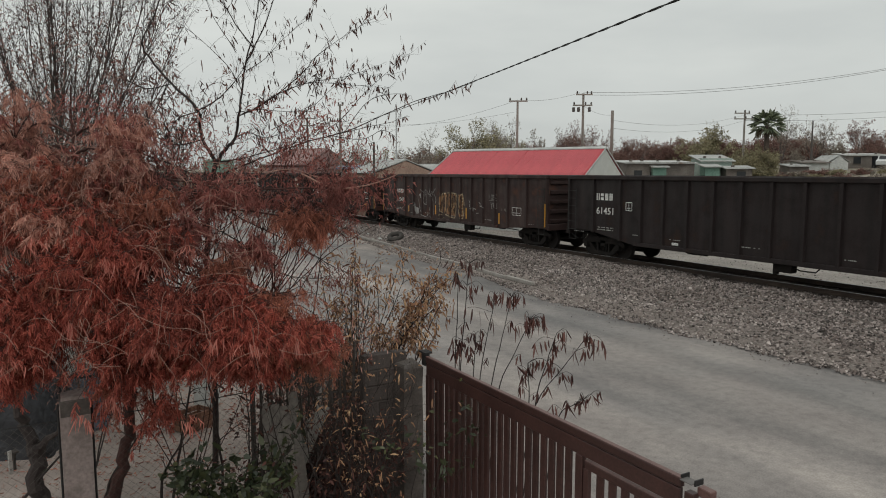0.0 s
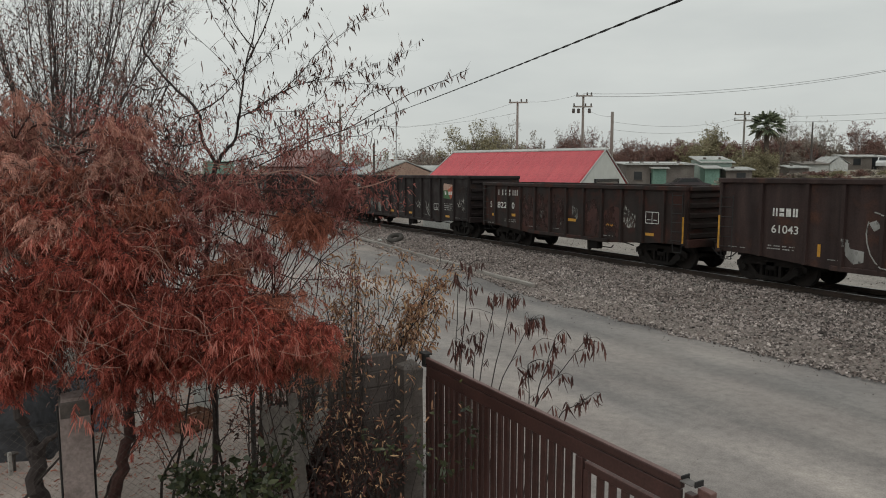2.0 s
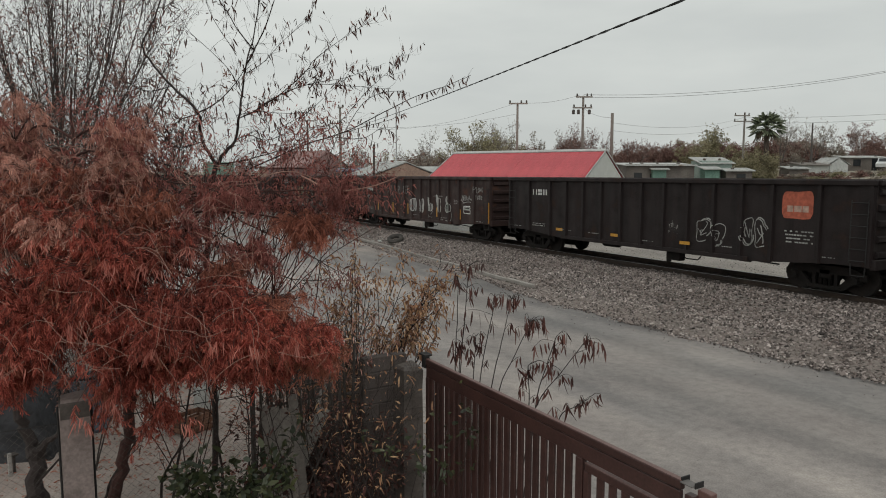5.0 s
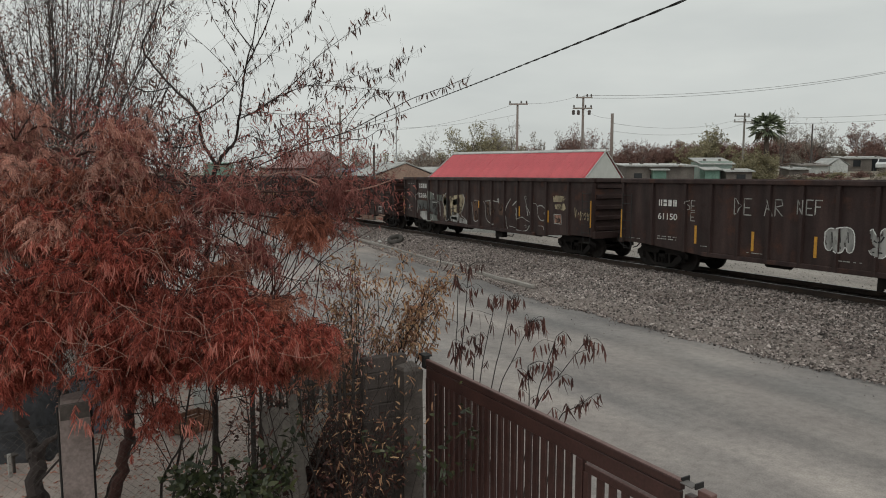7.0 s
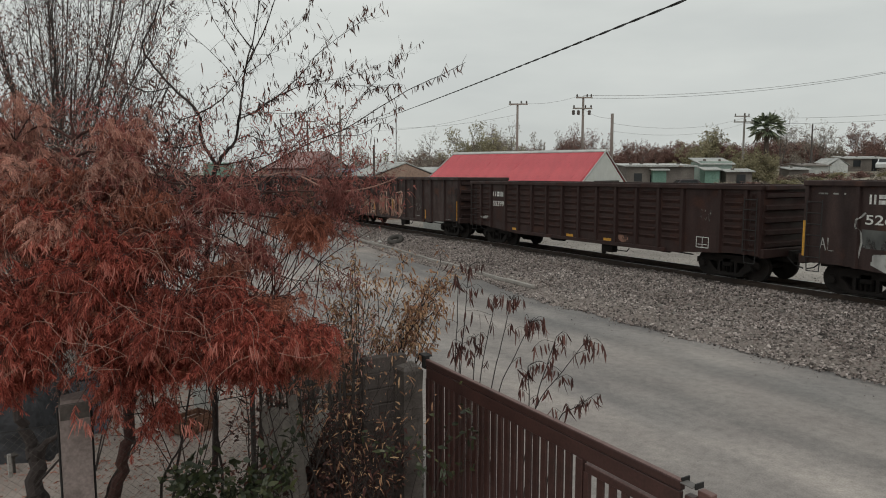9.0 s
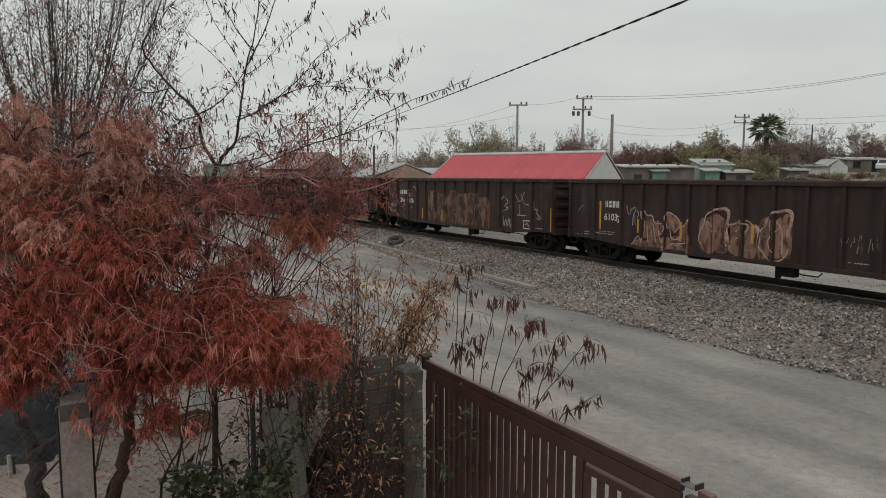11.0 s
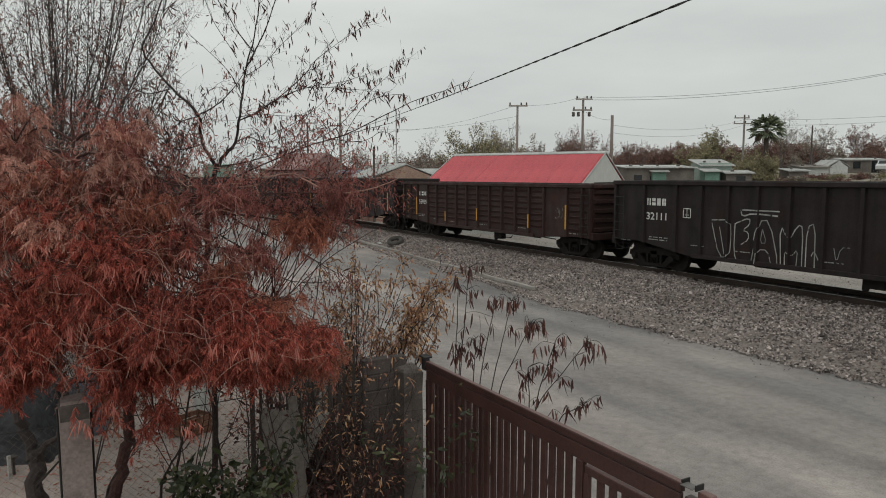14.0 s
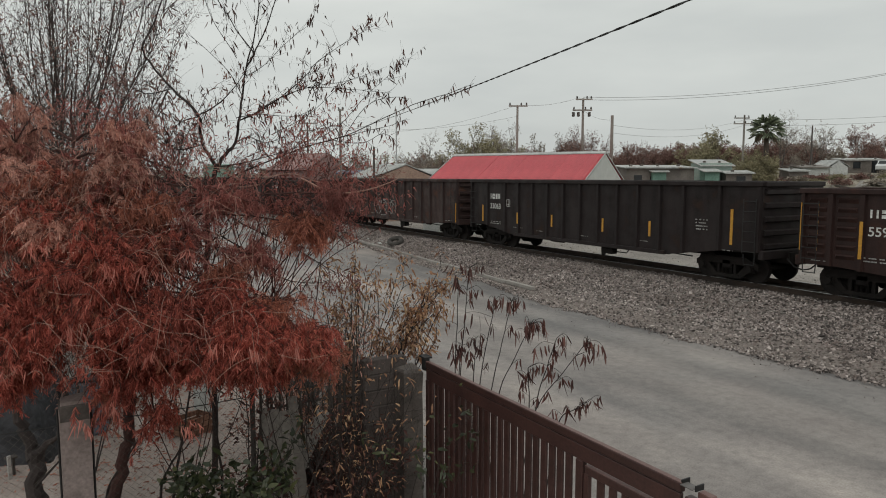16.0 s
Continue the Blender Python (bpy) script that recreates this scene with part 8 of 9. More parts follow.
    for i in range(210):
        a = place(-4.4 + rng.uniform(-0.6, 3.0), 6.3 + rng.uniform(-0.3, 0.25), rng.uniform(2.45, 3.4)) if i % 3 == 0 else place(-4.5 + rng.uniform(-0.3, 2.6), 6.75 + rng.uniform(-0.2, 0.4), rng.uniform(3.3, 4.6))
        b = a + place(rng.uniform(-0.55, 0.55), rng.uniform(-0.2, 0.2), rng.uniform(-0.28, 0.08))
        bare.limb([a, a.lerp(b, 0.5) + Vector((0, 0, rng.uniform(-0.10, 0.12))), b, b + Vector((rng.gauss(0, 0.05), rng.gauss(0, 0.05), -rng.uniform(0.05, 0.22)))], 0.0030, 0.0016, 4)
    for pts in ([place(-3.40, 8.0, 3.79), place(-3.00, 8.16, 4.01), place(-2.46, 7.92, 4.11), place(-2.18, 8.08, 4.14), place(-1.93, 7.84, 4.24), place(-1.71, 8.0, 4.27), place(-1.41, 8.16, 4.17), place(-0.92, 7.92, 4.14)],
                [place(-2.46, 7.9, 4.11), place(-2.3, 7.9, 4.02), place(-2.08, 7.9, 3.9)], [place(-1.6, 7.9, 4.22), place(-1.2, 7.8, 4.06), place(-0.75, 7.8, 4.12), place(-0.5, 7.8, 4.22)]):
        bare.limb(pts, 0.012, 0.004, 5)
    tagged(part("bare_twig", bare.geo, M_PINKTWIG, t, "pale pinkish bare twigs"), kind="stuff")
    npr = np.random.default_rng(3)
    for name, key, m, label in (("needles", "red", M_RED, "rust-red drooping needle sprays"), ("tan_needles", "tan", M_TAN, "tan faded needle sprays"), ("maroon_needles", "maroon", M_PURPLE, "dull maroon needle sprays"), ("brown_needles", "brown", M_RUSTNEEDLE, "brown faded needle sprays")):
        lst = needles[key]
        q = np.array([tuple(x[0]) for x in lst])
        out = np.array([tuple(x[1]) for x in lst])
        ln = np.array([x[2] for x in lst])
        n, per = len(lst), 40
        s = npr.random((n, per))
        side = np.cross(out, npr.normal(size=(n, 3)))
        side /= np.linalg.norm(side, axis=1, keepdims=True)
        mid = q[:, None, :] + out[:, None, :] * (s * ln[:, None])[..., None]
        mid[..., 2] -= 0.5 * (s ** 2) * ln[:, None]
        sign = np.where(np.arange(per) % 2 == 0, 1.0, -1.0)[None, :, None]
        way = side[:, None, :] * sign * 0.9 + out[:, None, :] * 0.7 + npr.normal(size=(n, per, 3)) * 0.35 + np.array([0, 0, -0.35])
        size = npr.uniform(0.026, 0.056, n * per)
        v, fc = leaves(npr, mid.reshape(-1, 3), way.reshape(-1, 3), size, npr.uniform(0.0042, 0.0085, n * per), 0.5, 1, 0.2)
        tagged(part(name, quad_mesh(name, v, fc, m), None, t, label), kind="stuff")
    # pale hanging fans on the outside of the crown
    fans = [(-2.65, 2.62), (-2.05, 2.74), (-3.10, 3.44), (-2.65, 3.42), (-3.72, 3.62), (-2.30, 3.58), (-1.77, 2.72), (-2.38, 2.0), (-3.05, 2.2), (-3.95, 2.5), (-3.4, 2.9), (-1.4, 2.66), (-3.3, 2.0)]
    base, way, ln = [], [], []
    for r, z in fans:
        for b in range(3):
            hub = place(r + rng.uniform(-0.05, 0.05), 6.12 + rng.uniform(0, 0.2), z + rng.uniform(-0.05, 0.03))
            lean = rng.uniform(-0.7, 0.7)
            for a in range(9):
                s = a / 8
                base.append(tuple(hub + place(lean * 0.26 * s, 0.02 * s, 0.01 - 0.07 * s * s)))
                way.append(tuple(place(lean * 0.6 + rng.gauss(0, 0.25), rng.gauss(0, 0.3), -1)))
                ln.append(rng.uniform(0.05, 0.12))
    v, fc = leaves(npr, np.array(base), np.array(way), np.array(ln), npr.uniform(0.007, 0.012, len(ln)), 0.3, 2, 0.25)
    tagged(part("pale_spray", quad_mesh("pale_spray", v, fc, M_SPRAY), None, t, "pale salmon hanging sprays"), kind="stuff")
    # the second trunk beside it
    s = thing("forked_trunk", "dark forked tree trunk behind the fence", "tree")
    w = Wood(22)
    w.limb([place(-4.84, 8.1, 0), place(-4.90, 8.1, 0.45), place(-4.95, 8.1, 0.92)], 0.105, 0.09, 9)
    w.limb([place(-4.95, 8.1, 0.86), place(-5.06, 8.1, 1.2), place(-5.14, 8.1, 1.5), place(-5.2, 8.2, 2.3)], 0.075, 0.04, 8)
    w.limb([place(-4.94, 8.1, 0.86), place(-4.80, 8.1, 1.02), place(-4.66, 8.1, 1.14), place(-4.55, 8.2, 1.6)], 0.05, 0.02, 7)
    w.limb([place(-5.3, 8.0, 0.05), place(-4.95, 8.0, 0.45), place(-4.6, 8.0, 0.85)], 0.022, 0.012, 6)
    part("trunk", w.geo, M_BARK_DARK, s)


SWAYING = []


def podded(name, label, seed, limbs, parent, pods, twigs, length=(0.16, 0.34), depth=0, pivot=None, r_scale=1.0):
    """A branch with its side twigs and hanging pods; a branch with a pivot can sway about it."""
    w = Wood(seed)
    rng = w.rng
    hang = []
    for pts, r0, r1 in limbs:
        fine = w.limb(pts, r0 * r_scale, r1 * r_scale, 6)
        n = len(fine)
        for j in range(2, n):
            d = (fine[j] - fine[j - 1]).normalized()
            for _ in range(rng.choice(twigs)):
                dd = d * 0.9 + Vector((rng.gauss(0, 0.45), rng.gauss(0, 0.45), rng.gauss(0.12, 0.45)))
                w.grow(fine[j], dd, rng.uniform(*length), 0.0030, depth if rng.random() < 0.6 else 0, 0.6, 0.05, (2, 3), 0.65, 0.16, 0.25, 3)
            if rng.random() < pods * (0.3 + j / n):
                hang.append(fine[j].lerp(fine[j - 1], rng.random()))
    hang += [p for p, d in w.twigs if rng.random() < pods * 0.5]
    npr = np.random.default_rng(seed)
    n = len(hang)
    origin = pivot or Vector((0, 0, 0))
    base = np.array([tuple(p - origin) for p in hang])
    slant = npr.normal(size=(n, 3)) * np.array([0.45, 0.45, 0.35]) + np.array([0.12, 0.0, -1.0])
    v, q = leaves(npr, base, slant, npr.uniform(0.05, 0.11, n), npr.uniform(0.013, 0.021, n), 0.1, 3, 0.18)
    w.geo.v = [(a - origin.x, b - origin.y, c - origin.z) for a, b, c in w.geo.v]
    ob = part(name, w.geo, M_BARK_DARK, parent, label, Matrix.Translation(origin))
    tagged(part("seed_pod", quad_mesh("seed_pod", v, q, M_POD), None, ob, "hanging dry brown pods"), kind="stuff")
    return ob


def pod_tree():
    """The open dark tree with hanging dry pods against the sky."""
    t = thing("bare_tree", "open dark-branched tree with hanging dry brown pods", "tree")
    fork = place(-2.91, 9.0, 4.36)
    main = [([place(-3.2, 9.4, 0), place(-3.1, 9.2, 2.0), place(-3.07, 9.0, 3.44), fork], 0.042, 0.028),
            ([fork, place(-3.01, 8.92, 4.56), place(-3.13, 9.08, 4.78), place(-3.07, 8.84, 5.01), place(-3.44, 9.0, 5.35), place(-3.75, 9.16, 5.67), place(-3.76, 8.92, 5.86), place(-3.69, 9.08, 6.13), place(-3.45, 8.84, 6.45)], 0.023, 0.007),
            ([fork, place(-2.75, 9.0, 4.57), place(-2.69, 9.1, 4.68), place(-2.58, 8.95, 5.02), place(-2.56, 9.05, 5.32), place(-2.46, 8.9, 5.64), place(-2.38, 9.0, 6.01), place(-2.33, 9.1, 6.5)], 0.024, 0.006)]
    ob = podded("trunk", "dark forked trunk and main limbs", 33, main, t, 0.4, (0, 1, 1, 2), (0.2, 0.5), 1)
    side = [([place(-2.49, 9.0, 5.61), place(-2.36, 8.92, 5.79), place(-2.31, 9.08, 5.99), place(-2.15, 8.84, 6.17), place(-2.05, 9.0, 6.6)], 0.016, 0.006),
            ([place(-2.39, 9.0, 5.80), place(-2.56, 9.0, 6.02), place(-2.81, 9.16, 6.38), place(-2.9, 8.92, 6.6)], 0.012, 0.005),
            ([place(-2.61, 9.0, 5.73), place(-2.67, 9.0, 5.84), place(-2.94, 9.16, 6.22), place(-2.98, 8.92, 6.5)], 0.007, 0.004),
            ([place(-3.10, 8.9, 5.01), place(-2.96, 9.0, 5.10), place(-2.82, 9.1, 5.24), place(-2.62, 8.95, 5.38), place(-2.52, 9.0, 5.55)], 0.013, 0.006),
            ([place(-2.56, 9.0, 5.28), place(-2.76, 9.16, 5.58), place(-3.0, 8.92, 5.86), place(-3.4, 9.08, 6.16)], 0.008, 0.003)]
    podded("branch", "upright dark twigs of the open tree", 34, side, t, 0.5, (0, 1, 1), (0.2, 0.45), 1, r_scale=0.75)
    low = [([fork, place(-2.61, 9.16, 4.42), place(-2.11, 8.92, 4.53), place(-1.74, 9.08, 4.67)], 0.012, 0.004),
           ([place(-3.10, 8.9, 4.99), place(-3.41, 9.1, 4.93), place(-3.47, 8.92, 4.74), place(-3.65, 9.08, 4.53)], 0.010, 0.004),
           ([place(-3.05, 9.0, 4.67), place(-3.42, 9.16, 4.59), place(-3.61, 8.92, 4.67), place(-3.85, 9.08, 4.82)], 0.012, 0.004),
           ([place(-2.67, 9.0, 4.67), place(-2.53, 9.16, 4.75), place(-2.25, 8.92, 4.67), place(-2.07, 9.08, 4.75)], 0.010, 0.004),
           ([place(-3.47, 9.0, 5.38), place(-3.65, 9.16, 5.15), place(-3.52, 8.92, 4.84), place(-3.54, 9.08, 4.60)], 0.008, 0.004),
           ([place(-3.44, 9.0, 5.35), place(-3.8, 9.0, 5.3), place(-4.1, 9.0, 5.5), place(-4.3, 9.0, 5.85)], 0.009, 0.003)]
    podded("branch", "low dark tangle of twigs round the fork", 35, low, t, 0.45, (1, 2, 3), (0.16, 0.4), 1, r_scale=0.8)
    high = [([place(-2.48, 9.0, 5.52), place(-2.28, 9.16, 5.70), place(-2.01, 8.92, 5.89), place(-1.66, 9.08, 6.22)], 0.009, 0.003),
            ([place(-2.55, 9.0, 4.98), place(-2.41, 9.0, 5.04), place(-2.08, 9.16, 5.29), place(-1.73, 8.92, 5.52), place(-1.64, 9.08, 5.69), place(-1.29, 8.84, 5.88), place(-0.92, 9.0, 6.15)], 0.015, 0.003)]
    a = podded("branch", "slender rising branch swaying in the wind", 36, high, t, 0.85, (1, 1, 2), (0.14, 0.36), 1, place(-2.52, 9.0, 5.3), r_scale=0.6)
    wide = [([place(-2.59, 9.0, 4.96), place(-2.39, 9.1, 5.06), place(-2.02, 8.95, 5.25), place(-1.62, 9.05, 5.39), place(-1.23, 8.9, 5.42), place(-0.85, 9.0, 5.56)], 0.013, 0.003),
            ([place(-2.04, 9.0, 5.24), place(-1.75, 9.1, 5.37), place(-1.31, 8.95, 5.34), place(-0.97, 9.05, 5.32), place(-0.65, 8.9, 5.28)], 0.008, 0.003),
            ([place(-2.20, 9.0, 4.77), place(-1.75, 9.1, 5.02), place(-1.38, 8.95, 5.30), place(-1.24, 9.05, 5.42)], 0.007, 0.003),
            ([place(-1.66, 9.0, 4.69), place(-1.35, 9.1, 4.88), place(-0.99, 8.95, 5.23), place(-0.75, 9.05, 5.46), place(-0.51, 8.9, 5.62)], 0.008, 0.003),
            ([place(-2.64, 9.0, 4.99), place(-2.38, 9.1, 5.04), place(-1.89, 8.95, 5.0), place(-1.63, 9.05, 5.11)], 0.008, 0.003)]
    b = podded("branch", "spreading branch swaying in the wind", 37, wide, t, 0.95, (0, 1, 1, 2), (0.12, 0.3), 1, place(-2.59, 9.0, 4.96), r_scale=0.65)
    long = [([place(-2.9, 9.05, 4.15), place(-2.2, 8.8, 4.42), place(-1.69, 8.6, 4.60), place(-1.22, 8.7, 4.75), place(-0.71, 8.55, 4.97), place(-0.30, 8.65, 5.17), place(0.04, 8.5, 5.26), place(0.36, 8.6, 5.40)], 0.013, 0.003),
            ([place(-1.27, 8.6, 4.72), place(-0.98, 8.7, 4.81), place(-0.64, 8.55, 4.88), place(-0.45, 8.65, 4.97)], 0.006, 0.003),
            ([place(-1.22, 8.7, 4.75), place(-0.99, 8.6, 5.06), place(-0.80, 8.7, 5.20), place(-0.54, 8.55, 5.22), place(-0.47, 8.65, 5.21)], 0.006, 0.003),
            ([place(-1.4, 8.65, 4.7), place(-1.0, 8.6, 4.66), place(-0.75, 8.6, 4.78), place(-0.6, 8.6, 4.72)], 0.006, 0.003)]
    c = podded("branch", "long low branch swaying beside the cable", 38, long, t, 1.0, (0, 1, 1), (0.06, 0.18), 0, place(-1.69, 8.6, 4.60), r_scale=0.75)
    SWAYING.extend(((a, place(-2.52, 9.0, 5.3)), (b, place(-2.59, 9.0, 4.96)), (c, place(-1.69, 8.6, 4.60))))
    w = Wood(39)
    for pts in ([place(-2.9, 9.05, 4.1), place(-2.3, 8.6, 3.95), place(-1.7, 8.4, 3.75), place(-1.3, 8.3, 3.6)], [place(-2.9, 9.05, 3.8), place(-2.4, 8.7, 3.6), place(-1.8, 8.5, 3.35), place(-1.35, 8.4, 3.1)],
                [place(-2.9, 9.05, 4.0), place(-3.3, 8.7, 4.3), place(-3.7, 8.5, 4.5), place(-4.0, 8.4, 4.9)], [place(-2.95, 9.05, 3.5), place(-2.5, 8.8, 3.3), place(-2.0, 8.5, 3.0), place(-1.5, 8.4, 2.95)]):
        fine = w.limb(pts, 0.012, 0.004, 6)
        for j in range(3, len(fine)):
            for _ in range(2):
                d = (fine[j] - fine[j - 1]).normalized() + Vector((w.rng.gauss(0, 0.6), w.rng.gauss(0, 0.6), w.rng.gauss(0.05, 0.45)))
                w.grow(fine[j], d, w.rng.uniform(0.2, 0.45), 0.004, 1 if w.rng.random() < 0.5 else 0, 0.55, 0.04, (2, 3), 0.65, 0.17)
    br = part("branch", w.geo, M_BARK_DARK, t, "lower limbs with dull maroon leaves")
    tagged(part("leaves", w.leaf_mesh("leaves", M_PURPLE, 3, (0.035, 0.075), (0.009, 0.016), 0.8, 0.05, 0.3, 2, 0.8), None, br, "dull maroon drooping leaflets"), kind="stuff")


def grey_tree():
    """The dense grey tree at the back, its stems fanned out."""
    t = thing("grey_tree", "tall grey tree with a dense fan of bare twigs", "tree")
    w = Wood(44)
    rng = w.rng
    base = place(-7.35, 13.2)
    head = base + Vector((0.05, 0.02, 3.6))
    w.limb([base, base + Vector((0, 0, 1.6)), head], 0.15, 0.10, 8)
    for i in range(30):
        t0 = i / 29
        lean = -0.32 + 1.06 * t0 ** 1.15 + rng.uniform(-0.07, 0.07)
        root = head + place(lean * 0.35, rng.gauss(0, 0.2), rng.uniform(-0.9, 0.9))
        w.limb([head - Vector((0, 0, 1.2)), root], 0.03, 0.022, 5)
        tall = rng.uniform(4.0, 5.4) - 1.2 * max(0, lean)
        top = root + place(lean * tall * 0.75, rng.gauss(0, 0.45), tall)
        bend = place(-0.10 * lean * tall, 0, 0)
        pts = w.limb([root, root.lerp(top, 0.3) - bend, root.lerp(top, 0.65) - bend + place(rng.gauss(0, 0.08), 0), top], rng.uniform(0.010, 0.024), 0.005, 5)
        for j in range(2, len(pts)):
            for _ in range(3):
                dd = Vector((rng.gauss(0, 0.36), rng.gauss(0, 0.36), 0.9)) + place(lean * 0.5, 0)
                w.grow(pts[j], dd, rng.uniform(0.45, 1.05), 0.0056, 1, 0.46, 0.16, (3, 4), 0.6, 0.16, 0.2, 3)
    part("trunk", w.geo, M_BARK_GREY, t)
    tagged(part("leaves", w.leaf_mesh("leaves", M_BROWNLEAF, 1, (0.025, 0.055), (0.014, 0.028), 0.5, 0.05, 0.4, 1, 0.55), None, t, "small grey-brown leaves"), kind="stuff")
    s = thing("willow_bush", "greyish bush with faded yellow-green leaves", "bush")
    w = Wood(45)
    for i in range(18):
        a = i * 2.4
        p = place(-6.6 + 1.5 * math.cos(a) * ((i % 4) / 4), 11.2 + 0.7 * math.sin(a), 0)
        w.grow(p + Vector((0, 0, 1.6)), Vector((math.cos(a) * 0.35, math.sin(a) * 0.35, 1)), rng.uniform(1.6, 2.5), 0.02, 2, 0.5, 0.12, (4, 5), 0.6)
        w.geo.tube([p, p + Vector((0, 0, 1.62))], 0.022, 5)
    part("trunk", w.geo, M_TWIG, s)
    tagged(part("leaves", w.leaf_mesh("leaves", M_GREYLEAF, 4, (0.04, 0.09), (0.012, 0.026), 0.6, 0.05, 0.4, 1), None, s, "faded grey-olive leaves"), kind="stuff")


def shrub(name, label, seed, stems, leaf, per, size, width, depth=1, bark=None, droop=0.6, side=(0.2, 0.5), kids=(2, 4), chance=0.9, from_low=0.35, r0=0.012, loose=0.03, gap=0.6):
    """A shrub from stems, each a root and a tip (right, ahead, height)."""
    t = thing(name, label, "shrub")
    w = Wood(seed)
    rng = w.rng
    for (ra, fa, za), (rb, fb, zb) in stems:
        a, b = place(ra, fa, za), place(rb, fb, zb)
        m = a.lerp(b, 0.5) + Vector((rng.gauss(0, 0.06), rng.gauss(0, 0.06), 0.08 * abs(rb - ra)))
        pts = w.limb([a, a.lerp(m, 0.5) + Vector((rng.gauss(0, 0.03), rng.gauss(0, 0.03), 0)), m, m.lerp(b, 0.5) + Vector((rng.gauss(0, 0.03), rng.gauss(0, 0.03), 0.03)), b], r0, r0 * 0.35, 5)
        for j in range(int(len(pts) * from_low), len(pts)):
            if rng.random() < gap:
                d = (pts[j] - pts[j - 1]).normalized() + Vector((rng.gauss(0, 0.6), rng.gauss(0, 0.6), rng.gauss(0.1, 0.35)))
                w.grow(pts[j], d, rng.uniform(*side), r0 * 0.4, depth, 0.6, 0.1, kids, 0.62, 0.2)
    part("stem", w.geo, bark or M_BARK_DARK, t)
    tagged(part("leaves", w.leaf_mesh("leaves", leaf, per, size, width, droop, loose, 0.35, 2, chance), None, t), kind="stuff")
    return t


def pod_plants():
    """Thin leaning stems on the street side of the gate, each with a bunch of long hanging pods at its tip."""
    # root, knee and tip: right at the root, right and height of the knee, right and height of the tip, distance, twigs in the bunch
    spec = [(0.17, 0.23, 1.70, 0.34, 3.07, 8.9, 9), (0.13, 0.16, 1.73, 0.20, 2.88, 8.9, 4), (0.38, 0.48, 1.59, 0.67, 2.67, 8.8, 6), (0.53, 0.63, 1.54, 0.87, 2.66, 8.7, 7), (0.55, 0.71, 1.55, 1.09, 2.41, 8.5, 11)]
    spec += [(1.06, 1.06, 1.39, 1.04, 1.92, 8.3, 7), (0.86, 1.13, 1.43, 1.74, 2.27, 8.2, 11), (1.2, 1.40, 1.32, 1.73, 1.55, 8.1, 6), (1.0, 1.16, 1.53, 1.38, 2.28, 8.3, 6), (0.18, 0.21, 1.70, 0.25, 2.05, 8.9, 7), (0.38, 0.40, 1.50, 0.43, 2.14, 8.9, 4)]
    for i, (r0, r1, z1, r2, z2, f, bunch) in enumerate(spec):
        t = thing("pod_plant", "thin dry stem with hanging dark brown pods", "plant", "dry plants by the gate")
        w = Wood(60 + i)
        rng = w.rng
        knee, tip = place(r1, f, z1), place(r2, f, z2)
        pts = w.limb([place(r0, f + 0.1, 0.0), place((r0 + r1) / 2, f + 0.05, z1 * 0.5), knee, knee.lerp(tip, 0.5) + Vector((0, 0, 0.02)), tip], 0.010, 0.0042, 5)
        hang = []
        for k in range(bunch):
            root = pts[-1 - min(int(abs(rng.gauss(0, 2.0))), 5)]
            out = place(rng.gauss(0.02, 0.10), rng.gauss(0, 0.07), rng.uniform(0.0, 0.09))
            end = root + out + Vector((0, 0, -rng.uniform(0.0, 0.05)))
            w.limb([root, root + out * 0.6 + Vector((0, 0, 0.03)), end], 0.0034, 0.0022, 4)
            hang += [root.lerp(end, q) for q in (0.3, 0.5, 0.75, 1.0, 1.0, 1.0) if rng.random() < 0.85]
        for k in range(rng.randint(1, 3)):
            root = pts[int(len(pts) * rng.uniform(0.55, 0.8))]
            end = root + place(rng.choice((-1, 1)) * rng.uniform(0.05, 0.14), rng.uniform(-0.05, 0.05), rng.uniform(0.03, 0.12))
            w.limb([root, root.lerp(end, 0.6) + Vector((0, 0, 0.02)), end], 0.0032, 0.002, 4)
            hang += [end, end, end, root.lerp(end, 0.7), root.lerp(end, 0.5)]
        part("stem", w.geo, M_BARK_DARK, t)
        npr = np.random.default_rng(600 + i)
        n = len(hang)
        down = npr.normal(size=(n, 3)) * np.array([0.22, 0.22, 0.1]) + np.array([0.05, 0, -1.0])
        v, q = leaves(npr, np.array([tuple(p) for p in hang]), down, npr.uniform(0.09, 0.20, n), npr.uniform(0.017, 0.027, n), 0.0, 3, 0.14)
        tagged(part("seed_pod", quad_mesh("seed_pod", v, q, M_DRYPOD), None, t, "hanging dark brown pods"), kind="stuff")


